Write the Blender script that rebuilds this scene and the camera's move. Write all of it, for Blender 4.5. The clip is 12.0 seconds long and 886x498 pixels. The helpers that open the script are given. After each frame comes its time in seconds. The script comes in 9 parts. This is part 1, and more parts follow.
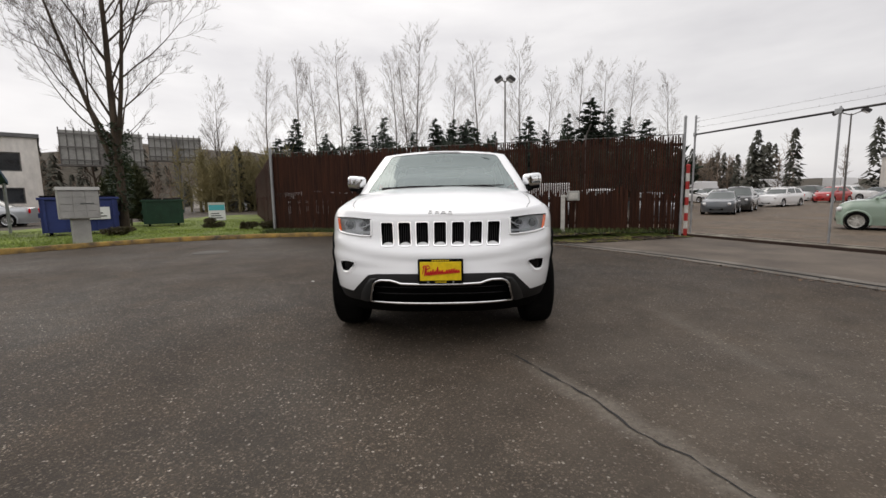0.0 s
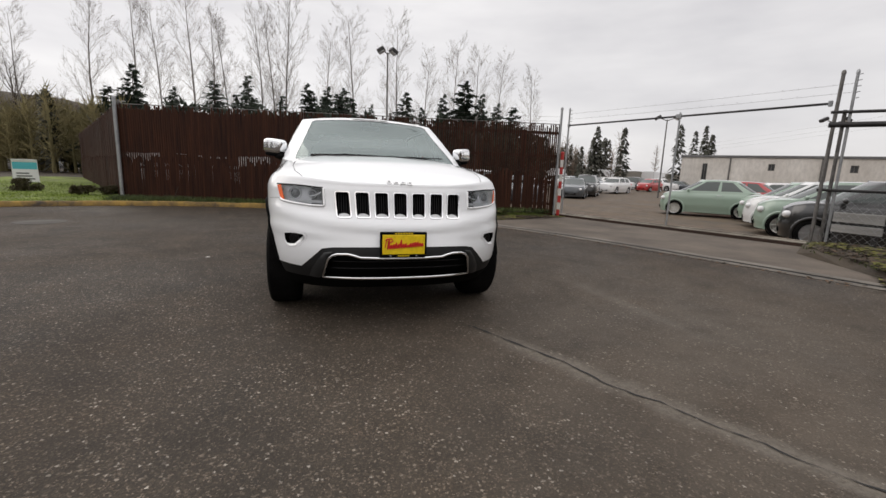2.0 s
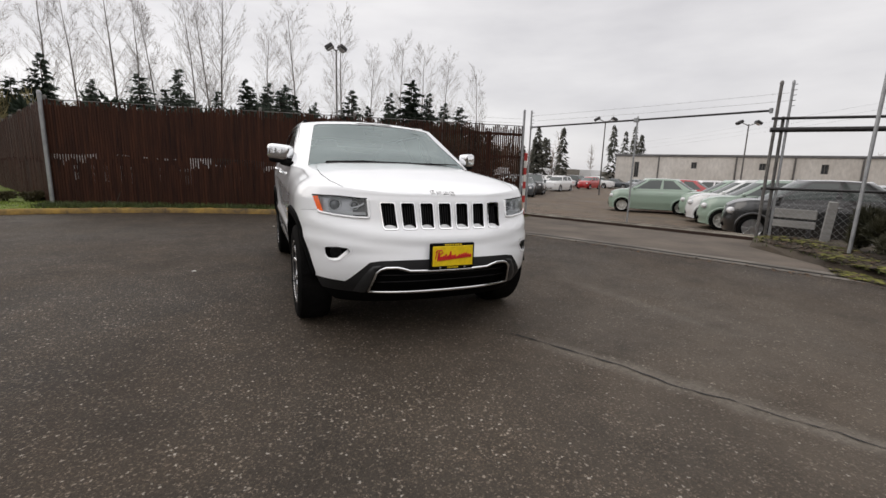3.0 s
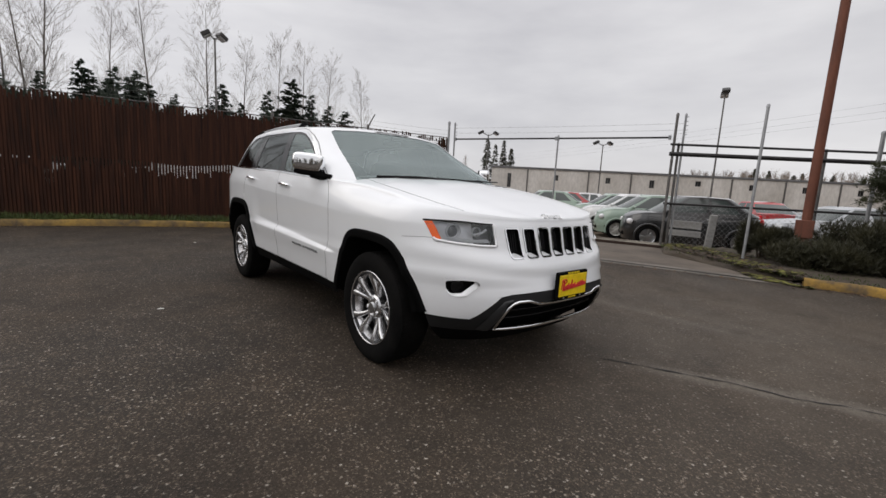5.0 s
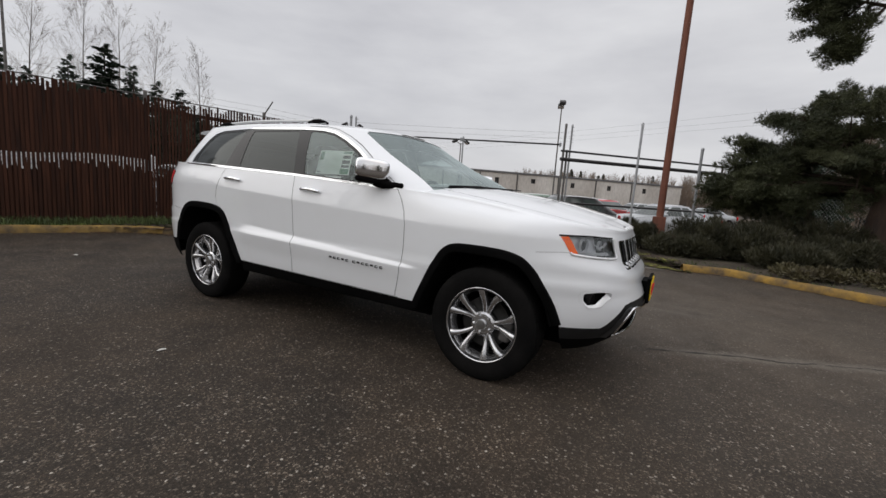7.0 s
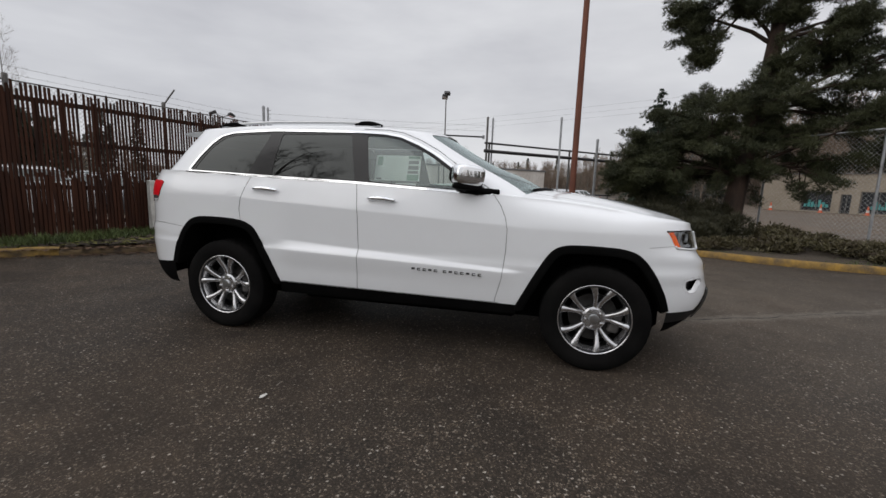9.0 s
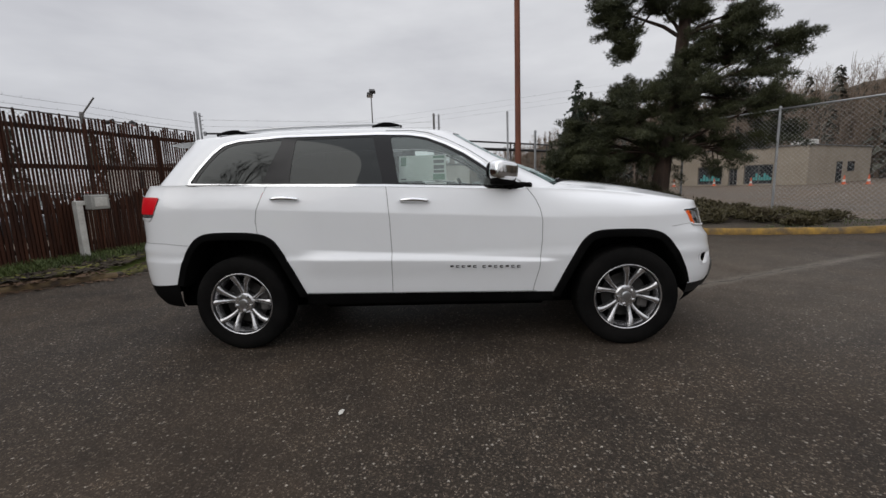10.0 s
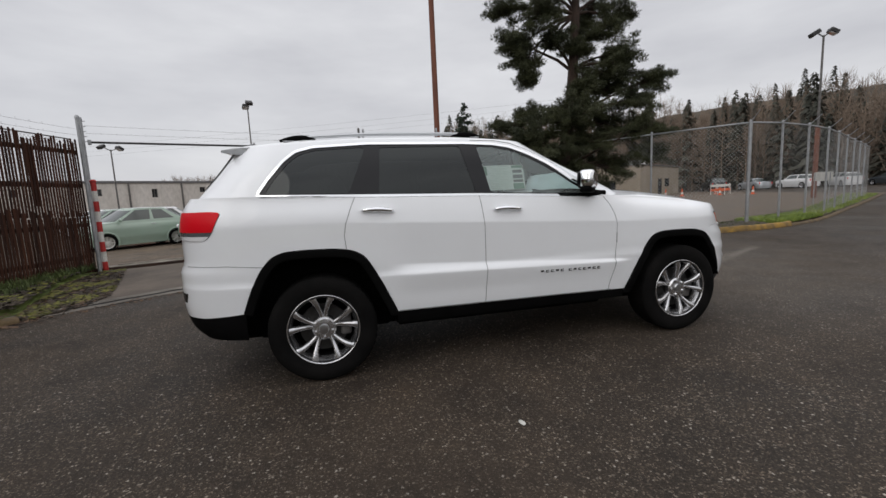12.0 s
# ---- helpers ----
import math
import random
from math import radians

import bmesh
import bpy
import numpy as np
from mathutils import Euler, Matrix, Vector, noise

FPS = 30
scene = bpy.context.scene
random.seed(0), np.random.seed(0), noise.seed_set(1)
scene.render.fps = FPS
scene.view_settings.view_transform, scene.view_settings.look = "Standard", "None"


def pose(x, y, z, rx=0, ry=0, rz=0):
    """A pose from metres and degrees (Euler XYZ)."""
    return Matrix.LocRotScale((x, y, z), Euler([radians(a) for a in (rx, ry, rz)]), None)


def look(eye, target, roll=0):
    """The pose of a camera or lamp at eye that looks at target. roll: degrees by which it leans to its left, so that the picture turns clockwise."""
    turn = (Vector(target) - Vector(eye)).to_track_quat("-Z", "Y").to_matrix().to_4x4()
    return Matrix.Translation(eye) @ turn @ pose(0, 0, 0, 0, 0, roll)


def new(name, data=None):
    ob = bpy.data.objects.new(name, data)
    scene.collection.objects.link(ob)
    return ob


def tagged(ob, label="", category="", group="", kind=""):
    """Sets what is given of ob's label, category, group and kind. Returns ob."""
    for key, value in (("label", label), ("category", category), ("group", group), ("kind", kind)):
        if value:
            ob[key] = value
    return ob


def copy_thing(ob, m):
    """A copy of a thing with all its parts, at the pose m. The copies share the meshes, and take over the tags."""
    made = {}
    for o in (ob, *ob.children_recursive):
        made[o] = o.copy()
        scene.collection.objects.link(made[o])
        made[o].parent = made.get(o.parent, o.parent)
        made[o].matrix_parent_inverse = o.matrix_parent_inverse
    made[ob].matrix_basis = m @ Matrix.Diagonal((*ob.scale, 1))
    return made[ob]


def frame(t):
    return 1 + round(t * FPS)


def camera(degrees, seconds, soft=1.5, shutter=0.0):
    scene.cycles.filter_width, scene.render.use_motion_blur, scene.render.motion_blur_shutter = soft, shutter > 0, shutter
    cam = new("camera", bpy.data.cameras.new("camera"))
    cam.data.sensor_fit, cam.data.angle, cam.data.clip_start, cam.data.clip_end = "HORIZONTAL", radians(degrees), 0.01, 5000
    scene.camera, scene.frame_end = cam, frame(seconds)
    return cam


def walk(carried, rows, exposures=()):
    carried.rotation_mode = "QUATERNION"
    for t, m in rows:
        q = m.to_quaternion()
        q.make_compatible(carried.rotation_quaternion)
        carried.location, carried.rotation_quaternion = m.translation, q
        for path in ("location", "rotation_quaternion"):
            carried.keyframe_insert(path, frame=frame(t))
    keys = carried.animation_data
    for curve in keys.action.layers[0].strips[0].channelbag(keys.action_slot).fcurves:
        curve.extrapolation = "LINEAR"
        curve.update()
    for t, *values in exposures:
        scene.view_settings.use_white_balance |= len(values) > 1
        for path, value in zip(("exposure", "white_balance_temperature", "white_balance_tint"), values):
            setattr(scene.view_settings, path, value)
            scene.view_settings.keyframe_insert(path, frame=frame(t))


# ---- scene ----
cam = camera(92.6, 12.0)
PATH = [
    (0, (0.1, -5.295, 1.129), (0.048, -3.31, 0.887), -1.0),
    (0.5, (0.072, -5.316, 1.106), (0.018, -3.341, 0.795), 0.9),
    (1, (-0.083, -5.32, 1.104), (0.121, -3.361, 0.758), 1.0),
    (1.5, (-0.296, -5.289, 1.1), (0.09, -3.361, 0.736), 1.5),
    (2, (-0.531, -5.157, 1.092), (0.017, -3.265, 0.746), 2.2),
    (2.5, (-0.832, -5.011, 1.114), (-0.203, -3.142, 0.778), 1.8),
    (3, (-1.176, -4.87, 1.14), (-0.384, -3.066, 0.797), 1.8),
    (3.5, (-1.442, -4.606, 1.157), (-0.546, -2.858, 0.785), 3.8),
    (3.7, (-1.544, -4.5, 1.165), (-0.599, -2.775, 0.802), 3.7),
    (5.3, (-2.522, -3.614, 1.178), (-1.142, -2.196, 0.883), 2.4),
    (5.5, (-2.649, -3.486, 1.194), (-1.208, -2.135, 0.884), 1.9),
    (6, (-2.882, -3.172, 1.177), (-1.344, -1.931, 0.872), 3.7),
    (6.5, (-3.089, -2.837, 1.189), (-1.463, -1.705, 0.912), 5.1),
    (7, (-3.325, -2.488, 1.199), (-1.596, -1.522, 0.922), 4.1),
    (7.5, (-3.471, -2.124, 1.182), (-1.669, -1.301, 0.908), 3.6),
    (7.7, (-3.527, -1.981, 1.19), (-1.704, -1.209, 0.902), 4.2),
    (9.3, (-3.936, -0.823, 1.238), (-1.987, -0.502, 0.927), 0.4),
    (9.5, (-3.979, -0.665, 1.235), (-2.02, -0.429, 0.909), -0.6),
    (10, (-4.006, -0.287, 1.241), (-2.034, -0.175, 0.931), -2.0),
    (10.5, (-3.992, 0.103, 1.254), (-2.011, 0.102, 0.973), -1.7),
    (11, (-3.999, 0.511, 1.248), (-2.033, 0.316, 0.933), -2.5),
    (11.5, (-3.915, 0.898, 1.239), (-1.975, 0.543, 0.905), -2.1),
    (12, (-3.856, 1.316, 1.246), (-1.93, 0.841, 0.991), -2.7),
]
EXPOSURE = [(0, 0.45, 7000, 12), (2.5, 0.45, 6950, 12), (5.5, 0.23, 6780, 12), (7.5, 0.18, 6700, 11), (9.5, 0.16, 6640, 11), (12, 0.20, 6650, 11)]
walk(cam, [(t, look(eye, target, roll)) for t, eye, target, roll in PATH], EXPOSURE)

# ---------------------------------------------------------------- light
world = bpy.data.worlds.new("overcast_sky")
scene.world = world
world.use_nodes = True
wn, wl = world.node_tree.nodes, world.node_tree.links
wn.clear()
w_out = wn.new("ShaderNodeOutputWorld")
w_bg = wn.new("ShaderNodeBackground")
w_sky = wn.new("ShaderNodeTexSky")
w_sky.sky_type = "NISHITA"
w_sky.sun_disc = False
w_sky.sun_elevation = radians(38)
w_sky.sun_rotation = radians(200)
w_sky.air_density, w_sky.dust_density = 1.0, 3.0
w_scale = wn.new("ShaderNodeVectorMath")
w_scale.operation = "SCALE"
w_scale.inputs["Scale"].default_value = 0.10
wl.new(w_sky.outputs[0], w_scale.inputs[0])
# the cloud deck: grey, softly banded, brighter in the west
w_tc = wn.new("ShaderNodeTexCoord")
w_map = wn.new("ShaderNodeMapping")
w_map.inputs["Scale"].default_value = (1.2, 1.2, 4.5)
wl.new(w_tc.outputs["Generated"], w_map.inputs[0])
w_noise = wn.new("ShaderNodeTexNoise")
w_noise.inputs["Scale"].default_value = 1.6
w_noise.inputs["Detail"].default_value = 5
w_noise.inputs["Roughness"].default_value = 0.55
wl.new(w_map.outputs[0], w_noise.inputs["Vector"])
w_ramp = wn.new("ShaderNodeValToRGB")
w_ramp.color_ramp.elements[0].position = 0.30
w_ramp.color_ramp.elements[0].color = (0.487, 0.50, 0.538, 1)
w_ramp.color_ramp.elements[1].position = 0.72
w_ramp.color_ramp.elements[1].color = (0.672, 0.69, 0.722, 1)
wl.new(w_noise.outputs["Fac"], w_ramp.inputs[0])
# the thinner cloud where the hidden sun stands
w_dot = wn.new("ShaderNodeVectorMath")
w_dot.operation = "DOT_PRODUCT"
w_dot.inputs[1].default_value = Vector((-0.62, 0.62, 0.48)).normalized()
wl.new(w_tc.outputs["Generated"], w_dot.inputs[0])
w_glow = wn.new("ShaderNodeMapRange")
w_glow.inputs["From Min"].default_value = 0.35
w_glow.inputs["From Max"].default_value = 1.0
w_glow.inputs["To Min"].default_value = 1.0
w_glow.inputs["To Max"].default_value = 1.18
wl.new(w_dot.outputs["Value"], w_glow.inputs["Value"])
w_cloud = wn.new("ShaderNodeVectorMath")
w_cloud.operation = "SCALE"
wl.new(w_ramp.outputs[0], w_cloud.inputs[0])
# an overcast sky is brighter overhead than at the horizon
w_sep = wn.new("ShaderNodeSeparateXYZ")
wl.new(w_tc.outputs["Generated"], w_sep.inputs[0])
w_zen = wn.new("ShaderNodeMapRange")
w_zen.interpolation_type = "SMOOTHSTEP"
w_zen.inputs["From Min"].default_value = 0.30
w_zen.inputs["From Max"].default_value = 1.0
w_zen.inputs["To Min"].default_value = 1.0
w_zen.inputs["To Max"].default_value = 1.9
wl.new(w_sep.outputs["Z"], w_zen.inputs["Value"])
w_gain = wn.new("ShaderNodeMath")
w_gain.operation = "MULTIPLY"
wl.new(w_glow.outputs[0], w_gain.inputs[0])
wl.new(w_zen.outputs[0], w_gain.inputs[1])
wl.new(w_gain.outputs[0], w_cloud.inputs["Scale"])
w_mix = wn.new("ShaderNodeMix")
w_mix.data_type = "RGBA"
w_mix.inputs["Factor"].default_value = 0.93
wl.new(w_scale.outputs[0], w_mix.inputs["A"])
wl.new(w_cloud.outputs[0], w_mix.inputs["B"])
wl.new(w_mix.outputs["Result"], w_bg.inputs["Color"])
w_bg.inputs["Strength"].default_value = 1.0
wl.new(w_bg.outputs[0], w_out.inputs[0])

sun = new("sun", bpy.data.lights.new("sun", "SUN"))
sun.data.energy = 0.5
sun.data.angle = radians(50)
sun.data.color = (1.0, 0.97, 0.92)
sun.matrix_world = look((-12, 12, 10), (0, 0, 0))

# ---------------------------------------------------------------- materials


def nodes_of(name):
    m = bpy.data.materials.new(name)
    m.use_nodes = True
    nt = m.node_tree
    return m, nt.nodes, nt.links, nt.nodes["Principled BSDF"]


def noise_of(nd, lk, scale, detail=4.0, rough=0.55, stretch=None, jitter=False):
    tc = nd.new("ShaderNodeTexCoord")
    src = tc.outputs["Object"]
    if stretch:
        mp = nd.new("ShaderNodeMapping")
        mp.inputs["Scale"].default_value = stretch
        lk.new(src, mp.inputs[0])
        src = mp.outputs[0]
    if jitter:
        oi = nd.new("ShaderNodeObjectInfo")
        ad = nd.new("ShaderNodeVectorMath")
        ad.operation = "MULTIPLY_ADD"
        ad.inputs[1].default_value = (37.0, 53.0, 71.0)
        lk.new(oi.outputs["Random"], ad.inputs[0])
        lk.new(src, ad.inputs[2])
        src = ad.outputs[0]
    n = nd.new("ShaderNodeTexNoise")
    n.inputs["Scale"].default_value = scale
    n.inputs["Detail"].default_value = detail
    n.inputs["Roughness"].default_value = rough
    lk.new(src, n.inputs["Vector"])
    return n.outputs["Fac"]


def ramp_of(nd, lk, fac, stops):
    r = nd.new("ShaderNodeValToRGB")
    while len(r.color_ramp.elements) < len(stops):
        r.color_ramp.elements.new(0.5)
    for e, (p, c) in zip(r.color_ramp.elements, stops):
        e.position = p
        e.color = (*c, 1)
    lk.new(fac, r.inputs[0])
    return r.outputs[0]


def mix_of(nd, lk, fac, a, b, mode="MIX"):
    m = nd.new("ShaderNodeMix")
    m.data_type = "RGBA"
    m.blend_type = mode
    for sock, v in ((m.inputs["Factor"], fac), (m.inputs["A"], a), (m.inputs["B"], b)):
        if isinstance(v, (int, float)):
            sock.default_value = v
        elif isinstance(v, tuple):
            sock.default_value = (*v, 1)
        else:
            lk.new(v, sock)
    return m.outputs["Result"]


def bump_of(nd, lk, p, height, strength, dist):
    b = nd.new("ShaderNodeBump")
    b.inputs["Strength"].default_value = strength
    b.inputs["Distance"].default_value = dist
    lk.new(height, b.inputs["Height"])
    lk.new(b.outputs[0], p.inputs["Normal"])


def surface(name, c1, c2, rough=0.6, metal=0.0, big=1.5, fine=40.0, stretch=None, bump=0.2, dist=0.002, jitter=False, coat=0.0, vary=0.0, spec=0.5):
    """A two-scale mottled surface: broad stains between c1 and c2, fine grain, fine relief."""
    m, nd, lk, p = nodes_of(name)
    broad = noise_of(nd, lk, big, 5, 0.6, stretch, jitter)
    grain = noise_of(nd, lk, fine, 3, 0.6, stretch, jitter)
    col = ramp_of(nd, lk, broad, [(0.32, c1), (0.68, c2)])
    g = ramp_of(nd, lk, grain, [(0.3, (0.78, 0.78, 0.78)), (0.7, (1.0, 1.0, 1.0))])
    col = mix_of(nd, lk, 1.0, col, g, "MULTIPLY")
    if vary:
        oi = nd.new("ShaderNodeObjectInfo")
        v = ramp_of(nd, lk, oi.outputs["Random"], [(0.0, (1 - vary,) * 3), (1.0, (1 + vary * 0.4,) * 3)])
        col = mix_of(nd, lk, 1.0, col, v, "MULTIPLY")
    lk.new(col, p.inputs["Base Color"])
    mr = nd.new("ShaderNodeMapRange")
    mr.inputs["To Min"].default_value = max(0.03, rough - 0.12)
    mr.inputs["To Max"].default_value = min(1.0, rough + 0.12)
    lk.new(broad, mr.inputs["Value"])
    lk.new(mr.outputs[0], p.inputs["Roughness"])
    p.inputs["Metallic"].default_value = metal
    p.inputs["Specular IOR Level"].default_value = spec
    p.inputs["Coat Weight"].default_value = coat
    p.inputs["Coat Roughness"].default_value = 0.04
    if bump:
        bump_of(nd, lk, p, grain, bump, dist)
    return m


def plain(name, col, rough=0.5, metal=0.0, coat=0.0, emit=0.0, spec=0.5):
    m, nd, lk, p = nodes_of(name)
    p.inputs["Base Color"].default_value = (*col, 1)
    p.inputs["Roughness"].default_value = rough
    p.inputs["Metallic"].default_value = metal
    p.inputs["Coat Weight"].default_value = coat
    p.inputs["Specular IOR Level"].default_value = spec
    if emit:
        p.inputs["Emission Color"].default_value = (*col, 1)
        p.inputs["Emission Strength"].default_value = emit
    return m


def paint(name, col, rough=0.32, dirt=(0.30, 0.29, 0.27), flake=0.0):
    """Car paint: coloured coat under clear lacquer with a trace of road film."""
    m, nd, lk, p = nodes_of(name)
    film = noise_of(nd, lk, 2.2, 6, 0.65)
    col_n = mix_of(nd, lk, ramp_of(nd, lk, film, [(0.45, (0, 0, 0)), (0.8, (0.10, 0.10, 0.10))]), col, dirt)
    lk.new(col_n, p.inputs["Base Color"])
    p.inputs["Roughness"].default_value = rough
    p.inputs["Metallic"].default_value = flake
    p.inputs["Coat Weight"].default_value = 1.0
    p.inputs["Coat Roughness"].default_value = 0.03
    return m


def window_glass(name, tint, see, rough=0.0, shine=1.0):
    """Thin pane: a share of the light passes, tinted, the rest is mirrored by the real Fresnel term."""
    m, nd, lk, p = nodes_of(name)
    nd.remove(p)
    out = nd["Material Output"]
    tr = nd.new("ShaderNodeBsdfTransparent")
    tr.inputs[0].default_value = (*[t * see for t in tint], 1)
    gl = nd.new("ShaderNodeBsdfGlossy")
    gl.inputs["Roughness"].default_value = rough
    gl.inputs[0].default_value = (0.95 * shine, 1.0 * shine, 0.99 * shine, 1)
    fr = nd.new("ShaderNodeFresnel")
    fr.inputs[0].default_value = 1.62
    mx = nd.new("ShaderNodeMixShader")
    lk.new(fr.outputs[0], mx.inputs[0])
    lk.new(tr.outputs[0], mx.inputs[1])
    lk.new(gl.outputs[0], mx.inputs[2])
    lk.new(mx.outputs[0], out.inputs[0])
    return m


def screen_glass(name, film, tint=(0.52, 0.62, 0.60), dust_sheen=(0.30, 0.38, 0.375), ior=1.9):
    """Windscreen: tinted pane; its pale film is part dust, part sky reflection put into colour."""
    m, nd, lk, p = nodes_of(name)
    nd.remove(p)
    out = nd["Material Output"]
    tr = nd.new("ShaderNodeBsdfTransparent")
    tr.inputs[0].default_value = (*tint, 1)
    gl = nd.new("ShaderNodeBsdfGlossy")
    gl.inputs["Roughness"].default_value = 0.02
    gl.inputs[0].default_value = (0.86, 0.97, 0.96, 1)
    di = nd.new("ShaderNodeBsdfDiffuse")
    di.inputs[0].default_value = (*dust_sheen, 1)
    fr = nd.new("ShaderNodeFresnel")
    fr.inputs[0].default_value = ior
    m1 = nd.new("ShaderNodeMixShader")
    m1.inputs[0].default_value = film
    lk.new(tr.outputs[0], m1.inputs[1])
    lk.new(di.outputs[0], m1.inputs[2])
    mx = nd.new("ShaderNodeMixShader")
    lk.new(fr.outputs[0], mx.inputs[0])
    lk.new(m1.outputs[0], mx.inputs[1])
    lk.new(gl.outputs[0], mx.inputs[2])
    lk.new(mx.outputs[0], out.inputs[0])
    return m


def asphalt_mat(name, base=0.0235, dust_sheen=0.044, worn=False):
    m, nd, lk, p = nodes_of(name)
    tc = nd.new("ShaderNodeTexCoord")
    vor = nd.new("ShaderNodeTexVoronoi")
    vor.inputs["Scale"].default_value = 64
    vor.inputs["Randomness"].default_value = 1.0
    bend = nd.new("ShaderNodeTexNoise")
    bend.inputs["Scale"].default_value = 95
    lk.new(tc.outputs["Object"], bend.inputs["Vector"])
    warp = nd.new("ShaderNodeVectorMath")
    warp.operation = "MULTIPLY_ADD"
    warp.inputs[1].default_value = (0.020, 0.020, 0.0)
    lk.new(bend.outputs["Color"], warp.inputs[0])
    lk.new(tc.outputs["Object"], warp.inputs[2])
    lk.new(warp.outputs[0], vor.inputs["Vector"])
    sep = nd.new("ShaderNodeSeparateColor")
    lk.new(vor.outputs["Color"], sep.inputs[0])
    # bitumen and fine aggregate: brown-black, mottled
    fines = noise_of(nd, lk, 70, 5, 0.85)
    matrix = ramp_of(nd, lk, fines, [(0.36, (base * 0.16, base * 0.115, base * 0.08)), (0.50, (base * 0.84, base * 0.655, base * 0.46)), (0.62, (base * 2.2, base * 1.66, base * 1.18))])
    # half of the stones lie bare at the surface, a few of them pale
    stone = ramp_of(nd, lk, sep.outputs[0], [(0.0, (0.040, 0.030, 0.021)), (0.35, (0.080, 0.063, 0.045)), (0.65, (0.16, 0.129, 0.098)), (0.85, (0.29, 0.248, 0.20)), (1.0, (0.50, 0.455, 0.395))])
    bare = ramp_of(nd, lk, sep.outputs[1], [(0.56, (0, 0, 0)), (0.70, (1, 1, 1))])
    edge = ramp_of(nd, lk, vor.outputs["Distance"], [(0.30, (1, 1, 1)), (0.52, (0, 0, 0))])
    chip = mix_of(nd, lk, 1.0, bare, edge, "MULTIPLY")
    col = mix_of(nd, lk, chip, matrix, stone)
    small = nd.new("ShaderNodeTexVoronoi")
    small.inputs["Scale"].default_value = 128
    lk.new(warp.outputs[0], small.inputs["Vector"])
    ssep = nd.new("ShaderNodeSeparateColor")
    lk.new(small.outputs["Color"], ssep.inputs[0])
    sbare = ramp_of(nd, lk, ssep.outputs[1], [(0.26, (0, 0, 0)), (0.40, (1, 1, 1))])
    sedge = ramp_of(nd, lk, small.outputs["Distance"], [(0.32, (1, 1, 1)), (0.55, (0, 0, 0))])
    grit = ramp_of(nd, lk, ssep.outputs[0], [(0.0, (0.016, 0.0108, 0.0072)), (0.35, (0.044, 0.0315, 0.0220)), (0.75, (0.098, 0.0725, 0.053)), (1.0, (0.25, 0.200, 0.158))])
    col = mix_of(nd, lk, mix_of(nd, lk, 1.0, sbare, sedge, "MULTIPLY"), col, grit)
    broad = noise_of(nd, lk, 0.35, 6, 0.62)
    patch = ramp_of(nd, lk, broad, [(0.38, (0, 0, 0)), (0.66, (0.44, 0.44, 0.44))])
    col = mix_of(nd, lk, patch, col, (dust_sheen * 1.5, dust_sheen * 1.09, dust_sheen * 0.77))
    stains = noise_of(nd, lk, 1.7, 5, 0.7)
    st = ramp_of(nd, lk, stains, [(0.30, (0.52, 0.52, 0.53)), (0.55, (1, 1, 1)), (0.80, (1.34, 1.28, 1.20))])
    col = mix_of(nd, lk, 1.0, col, st, "MULTIPLY")
    if worn:
        # the dusty, scoured stretch on both sides of the long crack
        off = nd.new("ShaderNodeVectorMath")
        off.operation = "SUBTRACT"
        off.inputs[1].default_value = (2.1, -3.3, 0.0)
        lk.new(tc.outputs["Object"], off.inputs[0])
        ln = nd.new("ShaderNodeVectorMath")
        ln.operation = "LENGTH"
        lk.new(off.outputs[0], ln.inputs[0])
        near = nd.new("ShaderNodeMapRange")
        near.inputs["From Min"].default_value = 0.6
        near.inputs["From Max"].default_value = 4.2
        near.inputs["To Min"].default_value = 0.62
        near.inputs["To Max"].default_value = 0.0
        lk.new(ln.outputs["Value"], near.inputs["Value"])
        spots = ramp_of(nd, lk, noise_of(nd, lk, 2.6, 6, 0.7), [(0.3, (0.35, 0.35, 0.35)), (0.7, (1, 1, 1))])
        fac = mix_of(nd, lk, 1.0, near.outputs[0], spots, "MULTIPLY")
        col = mix_of(nd, lk, fac, col, (0.135, 0.111, 0.087))
        # pale dust that has settled along the two old cracks
        for start, way, run, half, amount in (((0.525, -2.37), (0.43, -0.903), 4.6, 0.15, 0.74), ((2.04, -0.9), (0.05, -0.999), 2.2, 0.13, 0.26)):
            wob = noise_of(nd, lk, 5.0, 5, 0.7)
            rel = nd.new("ShaderNodeVectorMath")
            rel.operation = "SUBTRACT"
            rel.inputs[1].default_value = (*start, 0)
            lk.new(tc.outputs["Object"], rel.inputs[0])
            got = []
            for axis in ((*way, 0), (-way[1], way[0], 0)):
                dp = nd.new("ShaderNodeVectorMath")
                dp.operation = "DOT_PRODUCT"
                dp.inputs[1].default_value = axis
                lk.new(rel.outputs[0], dp.inputs[0])
                got.append(dp.outputs["Value"])
            shift = nd.new("ShaderNodeMath")
            shift.operation = "MULTIPLY_ADD"
            shift.inputs[1].default_value = half * 1.6
            shift.inputs[2].default_value = -half * 0.8
            lk.new(wob, shift.inputs[0])
            off_line = nd.new("ShaderNodeMath")
            off_line.operation = "ADD"
            lk.new(got[1], off_line.inputs[0])
            lk.new(shift.outputs[0], off_line.inputs[1])
            mag = nd.new("ShaderNodeMath")
            mag.operation = "ABSOLUTE"
            lk.new(off_line.outputs[0], mag.inputs[0])
            across = nd.new("ShaderNodeMapRange")
            across.interpolation_type = "SMOOTHSTEP"
            across.inputs["From Min"].default_value = 0.0
            across.inputs["From Max"].default_value = half
            across.inputs["To Min"].default_value = amount
            across.inputs["To Max"].default_value = 0.0
